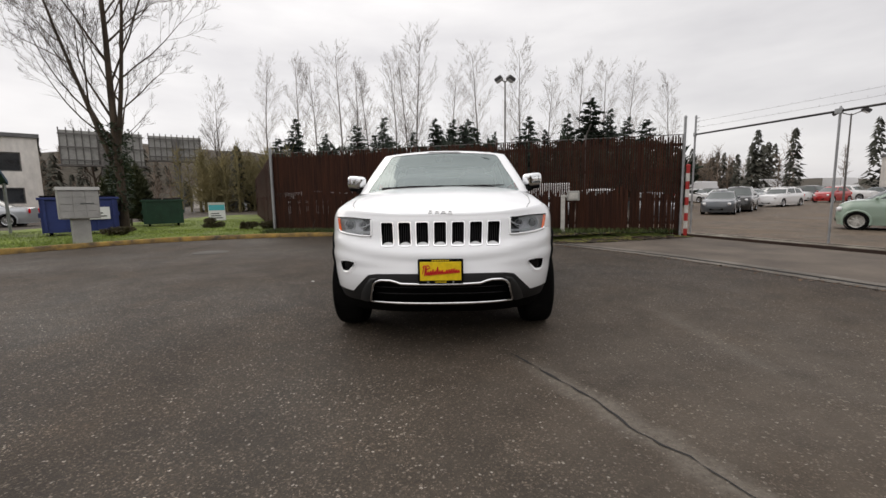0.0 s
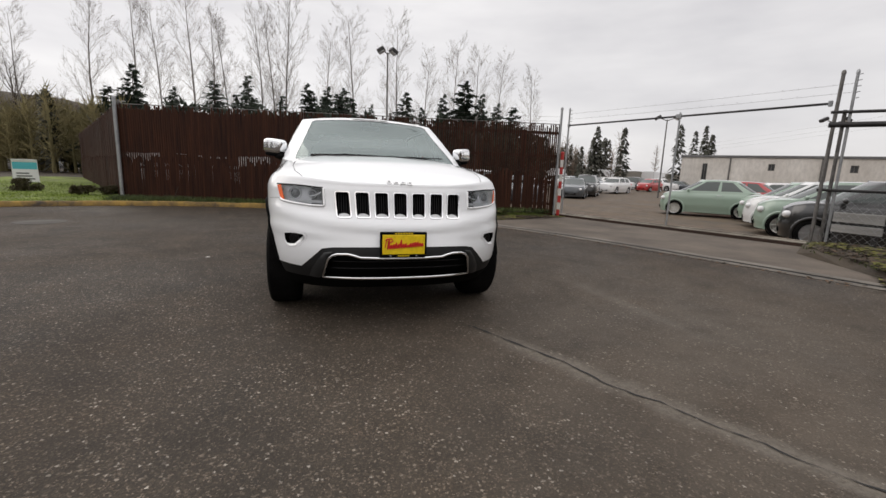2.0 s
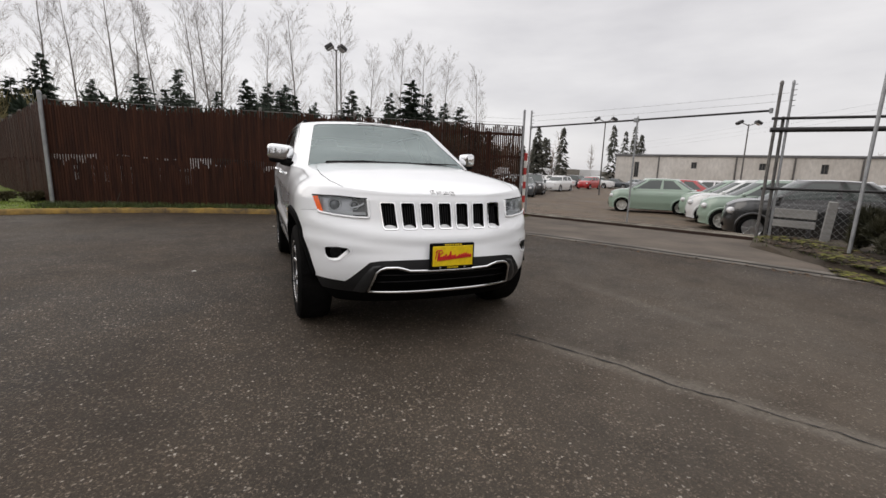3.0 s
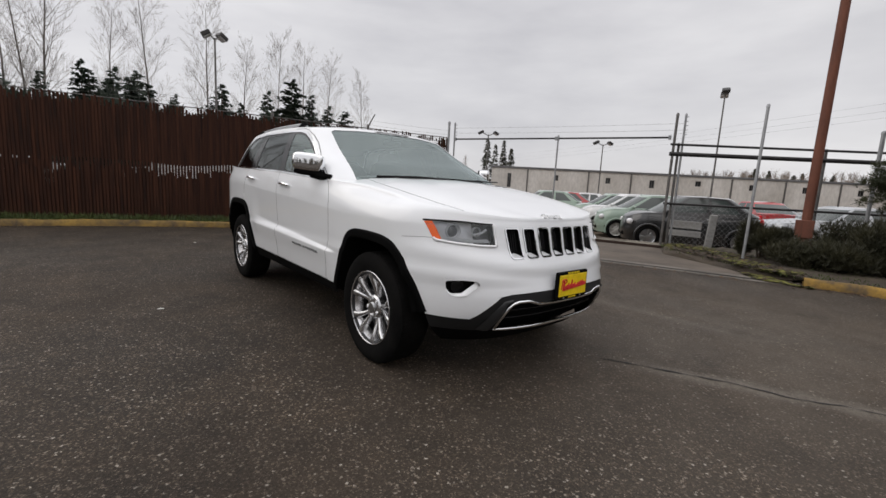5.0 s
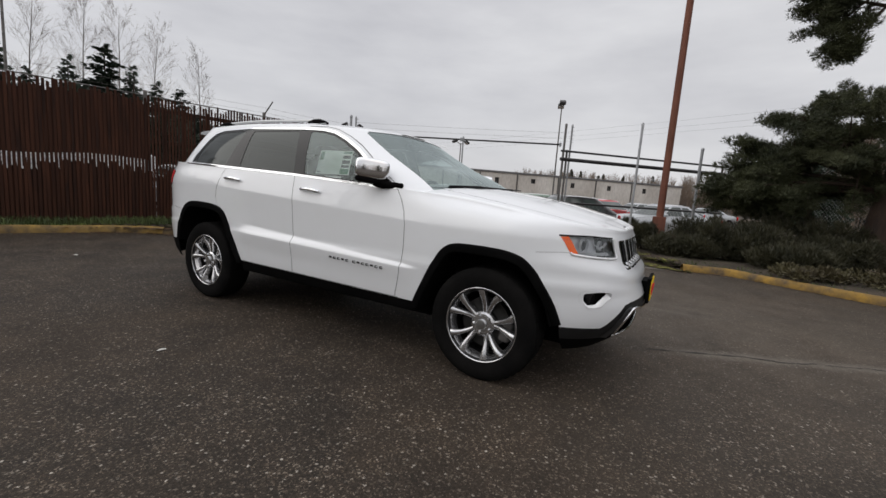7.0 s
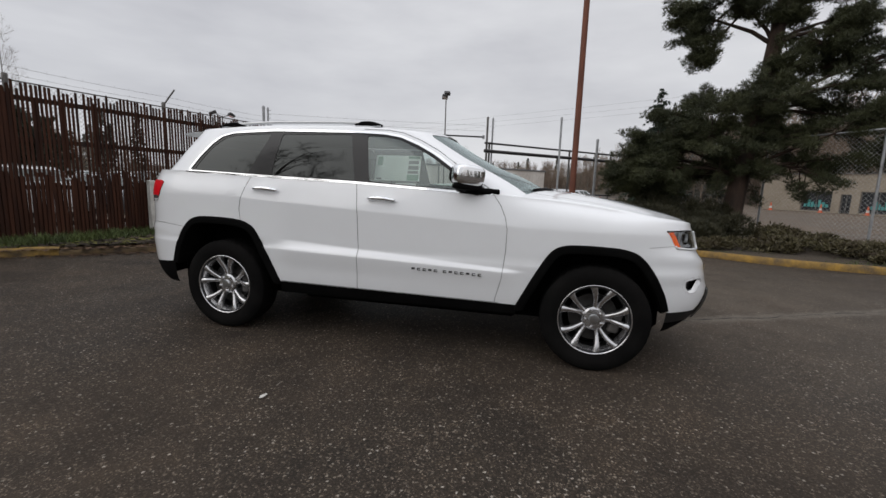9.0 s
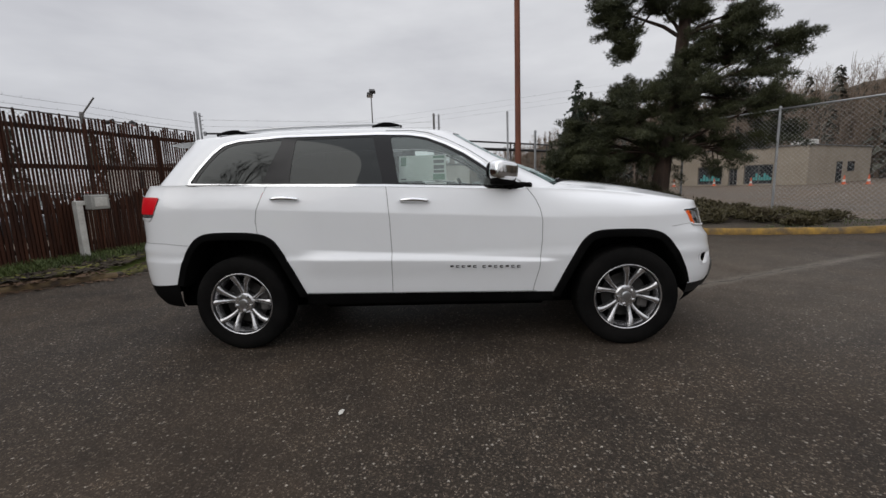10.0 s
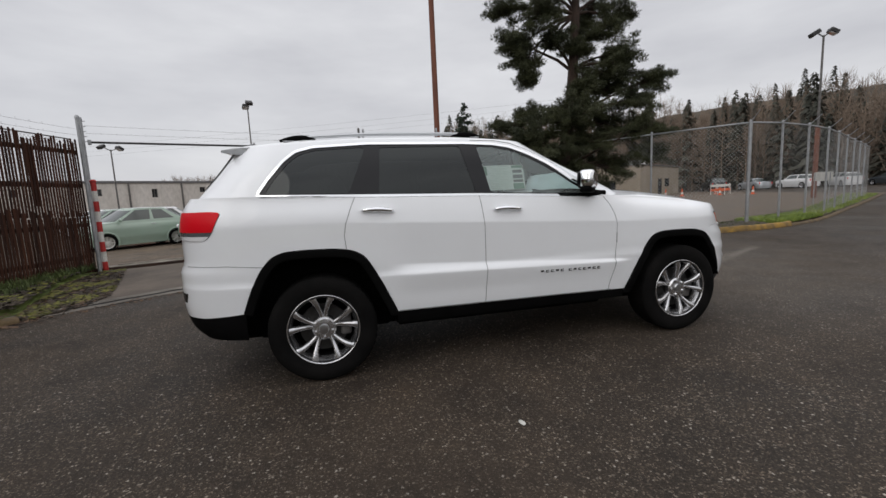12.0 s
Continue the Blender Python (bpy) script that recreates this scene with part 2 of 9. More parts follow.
            lk.new(mag.outputs[0], across.inputs["Value"])
            lo = nd.new("ShaderNodeMapRange")
            lo.inputs["From Min"].default_value = 0.0
            lo.inputs["From Max"].default_value = 0.5
            lk.new(got[0], lo.inputs["Value"])
            hi = nd.new("ShaderNodeMapRange")
            hi.inputs["From Min"].default_value = run
            hi.inputs["From Max"].default_value = run - 0.6
            lk.new(got[0], hi.inputs["Value"])
            span = nd.new("ShaderNodeMath")
            span.operation = "MULTIPLY"
            lk.new(lo.outputs[0], span.inputs[0])
            lk.new(hi.outputs[0], span.inputs[1])
            both = nd.new("ShaderNodeMath")
            both.operation = "MULTIPLY"
            lk.new(across.outputs[0], both.inputs[0])
            lk.new(span.outputs[0], both.inputs[1])
            broken = mix_of(nd, lk, 1.0, both.outputs[0], ramp_of(nd, lk, noise_of(nd, lk, 28, 3, 0.7), [(0.32, (0.35, 0.35, 0.35)), (0.6, (1, 1, 1))]), "MULTIPLY")
            col = mix_of(nd, lk, broken, col, (0.17, 0.15, 0.125))
    lk.new(col, p.inputs["Base Color"])
    mr = nd.new("ShaderNodeMapRange")
    mr.inputs["From Min"].default_value = 0.3
    mr.inputs["From Max"].default_value = 0.7
    mr.inputs["To Min"].default_value = 0.58
    mr.inputs["To Max"].default_value = 0.86
    p.inputs["Specular IOR Level"].default_value = 0.23
    lk.new(broad, mr.inputs["Value"])
    lk.new(mr.outputs[0], p.inputs["Roughness"])
    fine = noise_of(nd, lk, 160, 2, 0.5)
    hgt = mix_of(nd, lk, 0.45, chip, fine)
    bump_of(nd, lk, p, hgt, 0.75, 0.008)
    return m


MAT = {
    "asphalt": asphalt_mat("worn_asphalt", worn=True),
    "asphalt_lot": asphalt_mat("lot_asphalt", 0.10, 0.13),
    "crack": plain("crack_dark", (0.018, 0.017, 0.016), 0.9),
    "sill_stone": surface("stained_sill_concrete", (0.12, 0.10, 0.08), (0.36, 0.33, 0.28), 0.88, big=1.6, fine=40, bump=0.5, dist=0.004),
    "concrete": surface("aged_concrete", (0.17, 0.155, 0.135), (0.33, 0.31, 0.275), 0.85, big=1.3, fine=55, bump=0.5, dist=0.004),
    "kerb_yellow": surface("worn_yellow_kerb", (0.080, 0.058, 0.036), (0.37, 0.215, 0.036), 0.8, big=4.2, fine=30, bump=0.45, dist=0.004),
    "kerb_dirt": surface("dirt_covered_kerb", (0.045, 0.030, 0.020), (0.165, 0.112, 0.050), 0.9, big=4.5, fine=40, bump=0.7, dist=0.008),
    "dead_leaf": surface("dead_brown_leaf", (0.055, 0.026, 0.014), (0.13, 0.075, 0.035), 0.8, big=6, fine=40, bump=0),
    "kerb_old": surface("dirty_old_kerb", (0.060, 0.044, 0.030), (0.38, 0.235, 0.052), 0.8, big=3.2, fine=30, bump=0.5, dist=0.005),
    "soil": surface("damp_soil", (0.028, 0.020, 0.013), (0.075, 0.056, 0.036), 0.95, big=1.2, fine=35, bump=0.8, dist=0.015),
    "moss": surface("yellow_green_moss", (0.085, 0.090, 0.016), (0.21, 0.20, 0.035), 0.95, big=6, fine=60, bump=0.5),
    "lawn": surface("moss_lawn", (0.0743, 0.0945, 0.0243), (0.2228, 0.2903, 0.0486), 0.95, big=1.1, fine=60, bump=0.8, dist=0.02),
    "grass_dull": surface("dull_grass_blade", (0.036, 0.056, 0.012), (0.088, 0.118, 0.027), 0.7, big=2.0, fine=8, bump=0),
    "link_wire": surface("zinc_link_wire", (0.38, 0.39, 0.385), (0.54, 0.55, 0.54), 0.6, 0.1, big=3, fine=30, bump=0),
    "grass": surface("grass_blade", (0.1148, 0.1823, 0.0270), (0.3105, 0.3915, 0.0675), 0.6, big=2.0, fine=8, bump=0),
    "slat": surface("weathered_brown_slat", (0.023, 0.0090, 0.0058), (0.078, 0.0285, 0.0150), 0.72, big=1.1, fine=24, stretch=(6, 6, 0.8), bump=0.35, jitter=True, vary=0.22, spec=0.2),
    "rail_wood": surface("old_brown_timber", (0.022, 0.011, 0.007), (0.05, 0.024, 0.014), 0.8, big=2, fine=20, bump=0.4),
    "galv": surface("galvanised_steel", (0.30, 0.31, 0.32), (0.46, 0.47, 0.48), 0.48, 0.55, big=4, fine=60, bump=0.1),
    "dull_steel": surface("weathered_steel", (0.10, 0.095, 0.09), (0.22, 0.21, 0.20), 0.6, 0.5, big=5, fine=60, bump=0.2),
    "dark_pipe": surface("dark_painted_pipe", (0.018, 0.017, 0.018), (0.045, 0.042, 0.042), 0.5, 0.2, big=4, fine=60, bump=0.1),
    "rust_pole": surface("rust_red_pole", (0.13, 0.044, 0.026), (0.24, 0.084, 0.048), 0.75, big=1.6, fine=40, stretch=(3, 3, 0.6), bump=0.3),
    "red_paint": surface("red_stripe_paint", (0.36, 0.018, 0.016), (0.50, 0.03, 0.025), 0.5, big=5, fine=40, bump=0.1),
    "white_paint": surface("weathered_white_paint", (0.50, 0.49, 0.45), (0.74, 0.73, 0.69), 0.55, big=3.5, fine=40, bump=0.12),
    "grey_metal": surface("grey_cabinet_paint", (0.33, 0.33, 0.31), (0.46, 0.455, 0.43), 0.5, 0.1, big=2.5, fine=50, bump=0.1),
    "blue_bin": surface("blue_painted_steel", (0.012, 0.022, 0.115), (0.025, 0.045, 0.19), 0.5, 0.1, big=2.5, fine=30, bump=0.15),
    "green_bin": surface("green_painted_steel", (0.010, 0.038, 0.022), (0.020, 0.072, 0.042), 0.5, 0.1, big=2.5, fine=30, bump=0.15),
    "bark": surface("brown_bark", (0.035, 0.024, 0.016), (0.095, 0.068, 0.048), 0.95, big=6, fine=40, stretch=(1, 1, 0.25), bump=0.9, dist=0.015),
    "bark_dark": surface("pine_bark", (0.022, 0.014, 0.010), (0.070, 0.042, 0.029), 0.95, big=5, fine=30, stretch=(1, 1, 0.3), bump=0.9, dist=0.015),
    "bark_birch": surface("pale_alder_bark", (0.105, 0.090, 0.078), (0.25, 0.225, 0.205), 0.9, big=3, fine=30, bump=0.4),
    "pale_twig": surface("pale_bare_twigs", (0.19, 0.165, 0.145), (0.33, 0.30, 0.27), 0.9, big=1, fine=8, bump=0),
    "apron": surface("dusty_worn_apron", (0.062, 0.047, 0.035), (0.150, 0.121, 0.095), 0.9, big=0.9, fine=70, bump=0.5, dist=0.004),
    "gutter": surface("dirty_gutter_concrete", (0.075, 0.064, 0.052), (0.20, 0.178, 0.15), 0.9, big=1.6, fine=40, bump=0.5, dist=0.004),
    "cast_iron": surface("dusty_cast_iron", (0.045, 0.040, 0.034), (0.085, 0.075, 0.064), 0.8, big=4, fine=60, bump=0.4),
    "needle": surface("conifer_needles", (0.006, 0.016, 0.007), (0.022, 0.040, 0.018), 0.75, big=0.9, fine=9, bump=0),
    "needle_pine": surface("pine_needles", (0.024, 0.031, 0.011), (0.076, 0.083, 0.032), 0.7, big=1.0, fine=8, bump=0),
    "shrub": surface("dark_shrub_leaf", (0.024, 0.025, 0.010), (0.058, 0.053, 0.023), 0.6, big=2.0, fine=12, bump=0),
    "shrub_red": surface("reddish_ground_cover_leaf", (0.055, 0.040, 0.020), (0.110, 0.098, 0.042), 0.6, big=3.0, fine=12, bump=0),
    "ivy": surface("ivy_leaf", (0.014, 0.030, 0.012), (0.035, 0.055, 0.02), 0.55, big=3.0, fine=12, bump=0),
    "wall_white": surface("stained_white_wall", (0.58, 0.54, 0.49), (0.80, 0.765, 0.715), 0.85, big=0.25, fine=3, stretch=(1, 1, 0.45), bump=0.1),
    "wall_tan": surface("tan_stucco_wall", (0.27, 0.225, 0.17), (0.36, 0.31, 0.245), 0.9, big=0.4, fine=6, bump=0.1),
    "dark_glass": surface("dark_window_glass", (0.018, 0.020, 0.023), (0.035, 0.038, 0.042), 0.12, big=1, fine=6, bump=0, spec=0.8),
    "teal": plain("teal_poster", (0.06, 0.30, 0.29), 0.5),
    "orange": surface("orange_cone_plastic", (0.62, 0.10, 0.03), (0.75, 0.15, 0.05), 0.5, big=4, fine=20, bump=0),
    "roof_grey": surface("grey_roofing", (0.12, 0.12, 0.125), (0.2, 0.2, 0.2), 0.85, big=0.6, fine=10, bump=0.1),
    # aerial haze is lightened into the far twig and needle colours
    "far_twig": surface("far_bare_twigs", (0.16, 0.118, 0.088), (0.29, 0.222, 0.168), 0.95, big=0.3, fine=3, bump=0),
    "olive_twig": surface("mossy_bare_twigs", (0.15, 0.132, 0.058), (0.30, 0.25, 0.115), 0.95, big=0.3, fine=3, bump=0),
    "far_needle": surface("far_conifer_needles", (0.042, 0.046, 0.034), (0.095, 0.090, 0.068), 0.9, big=0.2, fine=2, bump=0),
    "weathered_board": surface("weathered_grey_board", (0.24, 0.235, 0.225), (0.40, 0.39, 0.37), 0.8, big=3, fine=30, stretch=(0.4, 4, 4), bump=0.3),
    "hill": surface("wooded_hill", (0.035, 0.030, 0.020), (0.075, 0.060, 0.042), 1.0, big=0.08, fine=0.9, bump=0.6, dist=0.5),
    # the car and its kin
    "car_white": paint("white_car_paint", (0.850, 0.868, 0.885), 0.35, dirt=(0.68, 0.67, 0.65)),
    "black_plastic": surface("black_textured_plastic", (0.004, 0.004, 0.004), (0.007, 0.007, 0.007), 0.75, spec=0.03, big=4, fine=220, bump=0.15, dist=0.001),
    "grey_plastic": surface("dark_grey_plastic", (0.013, 0.0133, 0.0137), (0.021, 0.0214, 0.022), 0.58, spec=0.28, big=4, fine=220, bump=0.1, dist=0.001),
    "gloss_black": plain("gloss_black", (0.006, 0.006, 0.007), 0.25, spec=0.25),
    "pillar_gloss": plain("pillar_gloss", (0.006, 0.006, 0.007), 0.12, spec=0.34),
    "seam": plain("panel_gap", (0.33, 0.332, 0.335), 0.8),
    "chrome": plain("chrome", (0.86, 0.87, 0.88), 0.06, 1.0),
    "satin": plain("satin_chrome", (0.50, 0.51, 0.52), 0.28, 1.0),
    "alloy": surface("machined_alloy", (0.60, 0.60, 0.61), (0.72, 0.72, 0.73), 0.24, 0.95, big=8, fine=90, bump=0.05),
    # alloy darkened for the shade in the pockets behind the spokes
    "alloy_dark": surface("grey_alloy_pocket", (0.035, 0.035, 0.037), (0.06, 0.06, 0.062), 0.45, 0.6, big=8, fine=80, bump=0.05),
    "tyre": surface("tyre_rubber", (0.006, 0.006, 0.006), (0.012, 0.0115, 0.011), 0.9, spec=0.04, big=6, fine=120, bump=0.25, dist=0.001),
    # the diffuse film on both panes stands in for reflected sky
    "glass": screen_glass("clear_car_glass", 0.15, (0.86, 0.93, 0.91), (0.62, 0.68, 0.66), 1.62),
    "screen": screen_glass("windscreen_glass", 0.15),
    "privacy": window_glass("privacy_glass", (0.55, 0.56, 0.59), 0.07, shine=0.78),
    "lens": window_glass("headlamp_lens", (0.95, 0.97, 1.0), 0.93),
    "reflector": plain("lamp_reflector", (0.90, 0.905, 0.92), 0.22, 0.0),
    "lamp_dark": surface("grey_lamp_bezel", (0.05, 0.051, 0.053), (0.11, 0.112, 0.116), 0.22, 0.3, big=20, fine=120, bump=0.05),
    "lamp_eye": plain("lamp_eye", (0.10, 0.104, 0.11), 0.06, coat=1.0),
    "lamp_ring": plain("lamp_ring", (0.86, 0.87, 0.88), 0.18, 0.2),
    "badge": plain("pale_badge", (0.92, 0.925, 0.93), 0.25),
    "blade": plain("dark_satin_blade", (0.030, 0.031, 0.032), 0.35, 0.2),
    "amber": plain("amber_lens", (0.88, 0.125, 0.008), 0.25, coat=0.35),
    "red_lens": plain("red_lens", (0.64, 0.006, 0.014), 0.30, spec=0.14),
    "clear_lens": plain("clear_plastic_lens", (0.74, 0.74, 0.75), 0.12, coat=1.0),
    "interior": surface("dark_cabin_trim", (0.020, 0.021, 0.022), (0.034, 0.035, 0.036), 0.75, big=3, fine=90, bump=0.2),
    "seat": surface("grey_seat_leather", (0.060, 0.060, 0.060), (0.090, 0.090, 0.088), 0.55, big=3, fine=80, bump=0.2),
    "headliner": surface("pale_headliner", (0.26, 0.26, 0.25), (0.32, 0.32, 0.31), 0.95, big=3, fine=80, bump=0.1),
    "paper": surface("printed_paper", (0.74, 0.84, 0.78), (0.82, 0.89, 0.84), 0.7, big=5, fine=40, bump=0),
    "paper_white": plain("white_paper", (0.75, 0.76, 0.75), 0.7),
    "ink_pale": plain("pale_print", (0.50, 0.60, 0.54), 0.7),
    "ink_green": plain("green_print", (0.12, 0.26, 0.17), 0.7),
    "ink_dark": plain("dark_print", (0.09, 0.10, 0.095), 0.7),
    "plate_yellow": surface("yellow_plate_card", (0.95, 0.66, 0.012), (1.0, 0.73, 0.016), 0.45, big=6, fine=40, bump=0),
    "plate_red": plain("red_plate_print", (0.60, 0.02, 0.02), 0.5),
    # steel darkened too, for the shade behind the spokes
    "disc": surface("brake_disc_steel", (0.03, 0.029, 0.028), (0.06, 0.058, 0.055), 0.45, 0.7, big=10, fine=90, bump=0.1),
    "sage": paint("sage_green_paint", (0.27, 0.36, 0.29), 0.35),
    "p_black": paint("black_paint", (0.010, 0.0105, 0.011), 0.3, dirt=(0.035, 0.033, 0.03)),
    "p_grey": paint("dark_grey_paint", (0.075, 0.085, 0.095), 0.3, flake=0.3),
    "p_red": paint("red_paint", (0.42, 0.018, 0.02), 0.3),
    "p_silver": paint("silver_paint", (0.42, 0.44, 0.46), 0.3, flake=0.4),
    "p_white": paint("plain_white_paint", (0.72, 0.72, 0.72), 0.35),
    "car_glass_dark": plain("parked_car_glass", (0.055, 0.068, 0.064), 0.08, spec=0.75),
    "cyan": plain("cyan_board", (0.06, 0.42, 0.47), 0.5),
    "awning": surface("blue_awning_cloth", (0.02, 0.05, 0.10), (0.04, 0.09, 0.16), 0.8, big=3, fine=40, bump=0.1),
    "litter": plain("pale_litter", (0.55, 0.54, 0.50), 0.8),
}

# ---------------------------------------------------------------- mesh helpers


def part(name, bm, material, parent=None, label="", smooth=False, normals=None, at=None):
    """Links a bmesh as one mesh object, under a thing or a part where one is given."""
    me = bpy.data.meshes.new(name)
    bm.to_mesh(me)
    bm.free()
    mats = material if isinstance(material, (list, tuple)) else [material]
    for m in mats:
        me.materials.append(m if not isinstance(m, str) else MAT[m])
    if smooth:
        me.polygons.foreach_set("use_smooth", [True] * len(me.polygons))
        if normals:
            me.normals_split_custom_set_from_vertices(normals)
        elif smooth is not True:
            me.set_sharp_from_angle(angle=radians(smooth))
    ob = new(name, me)
    if parent:
        ob.parent = parent
    if at is not None:
        ob.matrix_basis = at
    if label:
        ob["label"] = label
    return ob


def thing(name, at, label, category, group="", kind=""):
    ob = new(name)
    ob.empty_display_size = 0.2
    ob.matrix_basis = at
    return tagged(ob, label, category, group, kind)


def share(name, me, parent, at):
    """One more object on a mesh that already exists."""
    ob = new(name, me)
    if parent:
        ob.parent = parent
    ob.matrix_basis = at
    return ob


def box(bm, lo, hi, bevel=0.0, m=None, segs=1):
    mid = [(a + b) / 2 for a, b in zip(lo, hi)]
    size = [b - a for a, b in zip(lo, hi)]
    mat = (m or Matrix()) @ Matrix.Translation(mid) @ Matrix.Diagonal((*size, 1))
    made = bmesh.ops.create_cube(bm, size=1.0, matrix=mat)
    if bevel:
        edges = list({e for v in made["verts"] for e in v.link_edges})
        bmesh.ops.bevel(bm, geom=edges, offset=bevel, segments=segs, profile=0.5, affect="EDGES")


def tube(bm, pts, radii, segs=8, caps=True):
    """A round bar along pts, with one radius or one for each point."""
    pts = [Vector(p) for p in pts]
    if isinstance(radii, (int, float)):
        radii = [radii] * len(pts)
    rings = []
    ref = None
    for i, p in enumerate(pts):
        d = (pts[min(i + 1, len(pts) - 1)] - pts[max(i - 1, 0)]).normalized()
        if ref is None:
            ref = d.orthogonal().normalized()
        ref = (ref - d * ref.dot(d)).normalized()
        side = d.cross(ref)
        rings.append([bm.verts.new(p + radii[i] * (math.cos(a) * ref + math.sin(a) * side)) for a in [2 * math.pi * k / segs for k in range(segs)]])
    for r, s in zip(rings, rings[1:]):
        for k in range(segs):
            bm.faces.new((r[k], r[(k + 1) % segs], s[(k + 1) % segs], s[k]))
    if caps:
        bm.faces.new(rings[0][::-1])
        bm.faces.new(rings[-1])


def lathe(bm, prof, segs=32, m=None):
    """Spins a profile of (radius, x) about the x axis."""
    m = m or Matrix()
    rings = []
    for r, x in prof:
        rings.append([bm.verts.new(m @ Vector((x, r * math.cos(a), r * math.sin(a)))) for a in [2 * math.pi * k / segs for k in range(segs)]])
    for a, b in zip(rings, rings[1:]):
        for k in range(segs):
            bm.faces.new((a[k], b[k], b[(k + 1) % segs], a[(k + 1) % segs]))


def prism(bm, poly, a, b, axis="x"):
    """A polygon of two coordinates, pushed along an axis from a to b."""
    def put(p, t):
        return {"x": (t, p[0], p[1]), "y": (p[0], t, p[1]), "z": (p[0], p[1], t)}[axis]
    lo = [bm.verts.new(put(p, a)) for p in poly]
    hi = [bm.verts.new(put(p, b)) for p in poly]
    n = len(poly)
    for k in range(n):
        bm.faces.new((lo[k], lo[(k + 1) % n], hi[(k + 1) % n], hi[k]))
    bm.faces.new(lo[::-1])
    bm.faces.new(hi)
    bmesh.ops.recalc_face_normals(bm, faces=bm.faces[:])


def sheet(bm, rows):
    """A grid of faces through rows of points of equal length."""
    vs = [[bm.verts.new(p) for p in r] for r in rows]
    for r, s in zip(vs, vs[1:]):
        for k in range(len(r) - 1):
            bm.faces.new((r[k], r[k + 1], s[k + 1], s[k]))
    return vs


def hermite(tab):
    """A smooth curve through (x, y) pairs, with no overshoot."""
    xs = [p[0] for p in tab]
    ys = [p[1] for p in tab]
    n = len(xs)
    d = [(ys[i + 1] - ys[i]) / (xs[i + 1] - xs[i]) for i in range(n - 1)]
    t = [d[0]] + [0 if d[i - 1] * d[i] <= 0 else 2 * d[i - 1] * d[i] / (d[i - 1] + d[i]) for i in range(1, n - 1)] + [d[-1]]

    def f(x):
        if x <= xs[0]:
            return ys[0]
        if x >= xs[-1]:
            return ys[-1]
        i = 0
        while x > xs[i + 1]:
            i += 1
        h = xs[i + 1] - xs[i]
        s = (x - xs[i]) / h
        return (2 * s**3 - 3 * s**2 + 1) * ys[i] + (s**3 - 2 * s**2 + s) * h * t[i] + (-2 * s**3 + 3 * s**2) * ys[i + 1] + (s**3 - s**2) * h * t[i + 1]

    return f


def smoothstep(a, b, x):
    s = min(1, max(0, (x - a) / (b - a)))
    return s * s * (3 - 2 * s)


def inside(p, poly):
    x, y = p
    hit = False
    j = len(poly) - 1
    for i in range(len(poly)):
        (xi, yi), (xj, yj) = poly[i], poly[j]
        if (yi > y) != (yj > y) and x < (xj - xi) * (y - yi) / (yj - yi) + xi:
            hit = not hit
        j = i
    return hit


def along(pts, step):
    """Points at even steps along a polyline, with the direction at each."""
    pts = [Vector((*p, 0)[:3]) for p in pts]
    out, left = [], 0.0
    for a, b in zip(pts, pts[1:]):
        d = (b - a)
        n = d.length
        d.normalize()
        while left <= n:
            out.append((a + d * left, d))
            left += step
        left -= n
    return out


def smooth_line(pts, per=6):
    """A rounded path through the points."""
    p = [Vector((*q, 0)[:3]) for q in pts]
    p = [2 * p[0] - p[1]] + p + [2 * p[-1] - p[-2]]
    out = []
    for i in range(1, len(p) - 2):
        for k in range(per):
            s = k / per
            out.append(0.5 * ((2 * p[i]) + (p[i + 1] - p[i - 1]) * s + (2 * p[i - 1] - 5 * p[i] + 4 * p[i + 1] - p[i + 2]) * s * s + (3 * p[i] - p[i - 1] - 3 * p[i + 1] + p[i + 2]) * s**3))
    out.append(p[-2])
    return out

# ---------------------------------------------------------------- ground, kerbs, verges
KERB_WEST = smooth_line([(-15.0, -1.5), (-12.6, 1.4), (-10.3, 4.0), (-8.8, 5.9), (-6.8, 7.05), (-4.6, 7.6), (-2.4, 7.4), (0.3, 6.55), (1.2, 5.7), (1.95, 4.95)], 6)
GUTTER = smooth_line([(1.75, 5.3), (2.4, 4.5), (3.75, 2.4), (4.85, -0.3), (5.65, -2.55)], 6)
KERB_EAST = smooth_line([(5.75, -2.6), (5.9, -3.35), (5.3, -4.4), (4.75, -5.6), (4.45, -7.8), (4.6, -9.9), (5.4, -12.4), (7.4, -16.5), (10.4, -22.5), (14.5, -30.5)], 6)


def dip(x, y):
    """How far the storage yard lies below the lot: it falls behind the gate and rises again before the shed."""
    s = (x - 7.4) * 0.93 + (y - 3.2) * 0.38
    w = (x - 12.6) * 0.405 + (y + 4.0) * 0.914
    return -0.22 * smoothstep(0.25, 3.0, s) * (1 - smoothstep(30, 40, s)) * smoothstep(0.5, 4.0, w)


def ground_sheet():
    bm = bmesh.new()
    r = 900
    near = [7.0 + 0.5 * k for k in range(12)] + [13 + 1.0 * k for k in range(42)]
    xs = [-r, -60, -20, -8, 0] + near + [60, r]
    ys = [-r, -60, -20, -8] + [-7.5 + 0.5 * k for k in range(36)] + [10.5 + 1.0 * k for k in range(70)] + [90, r]
    sheet(bm, [[(x, y, dip(x, y) * 1.06) for x in xs] for y in ys])
    return tagged(part("ground", bm, "asphalt"), "worn dark asphalt with pale stone chips", "asphalt", kind="structure")


ground_sheet()


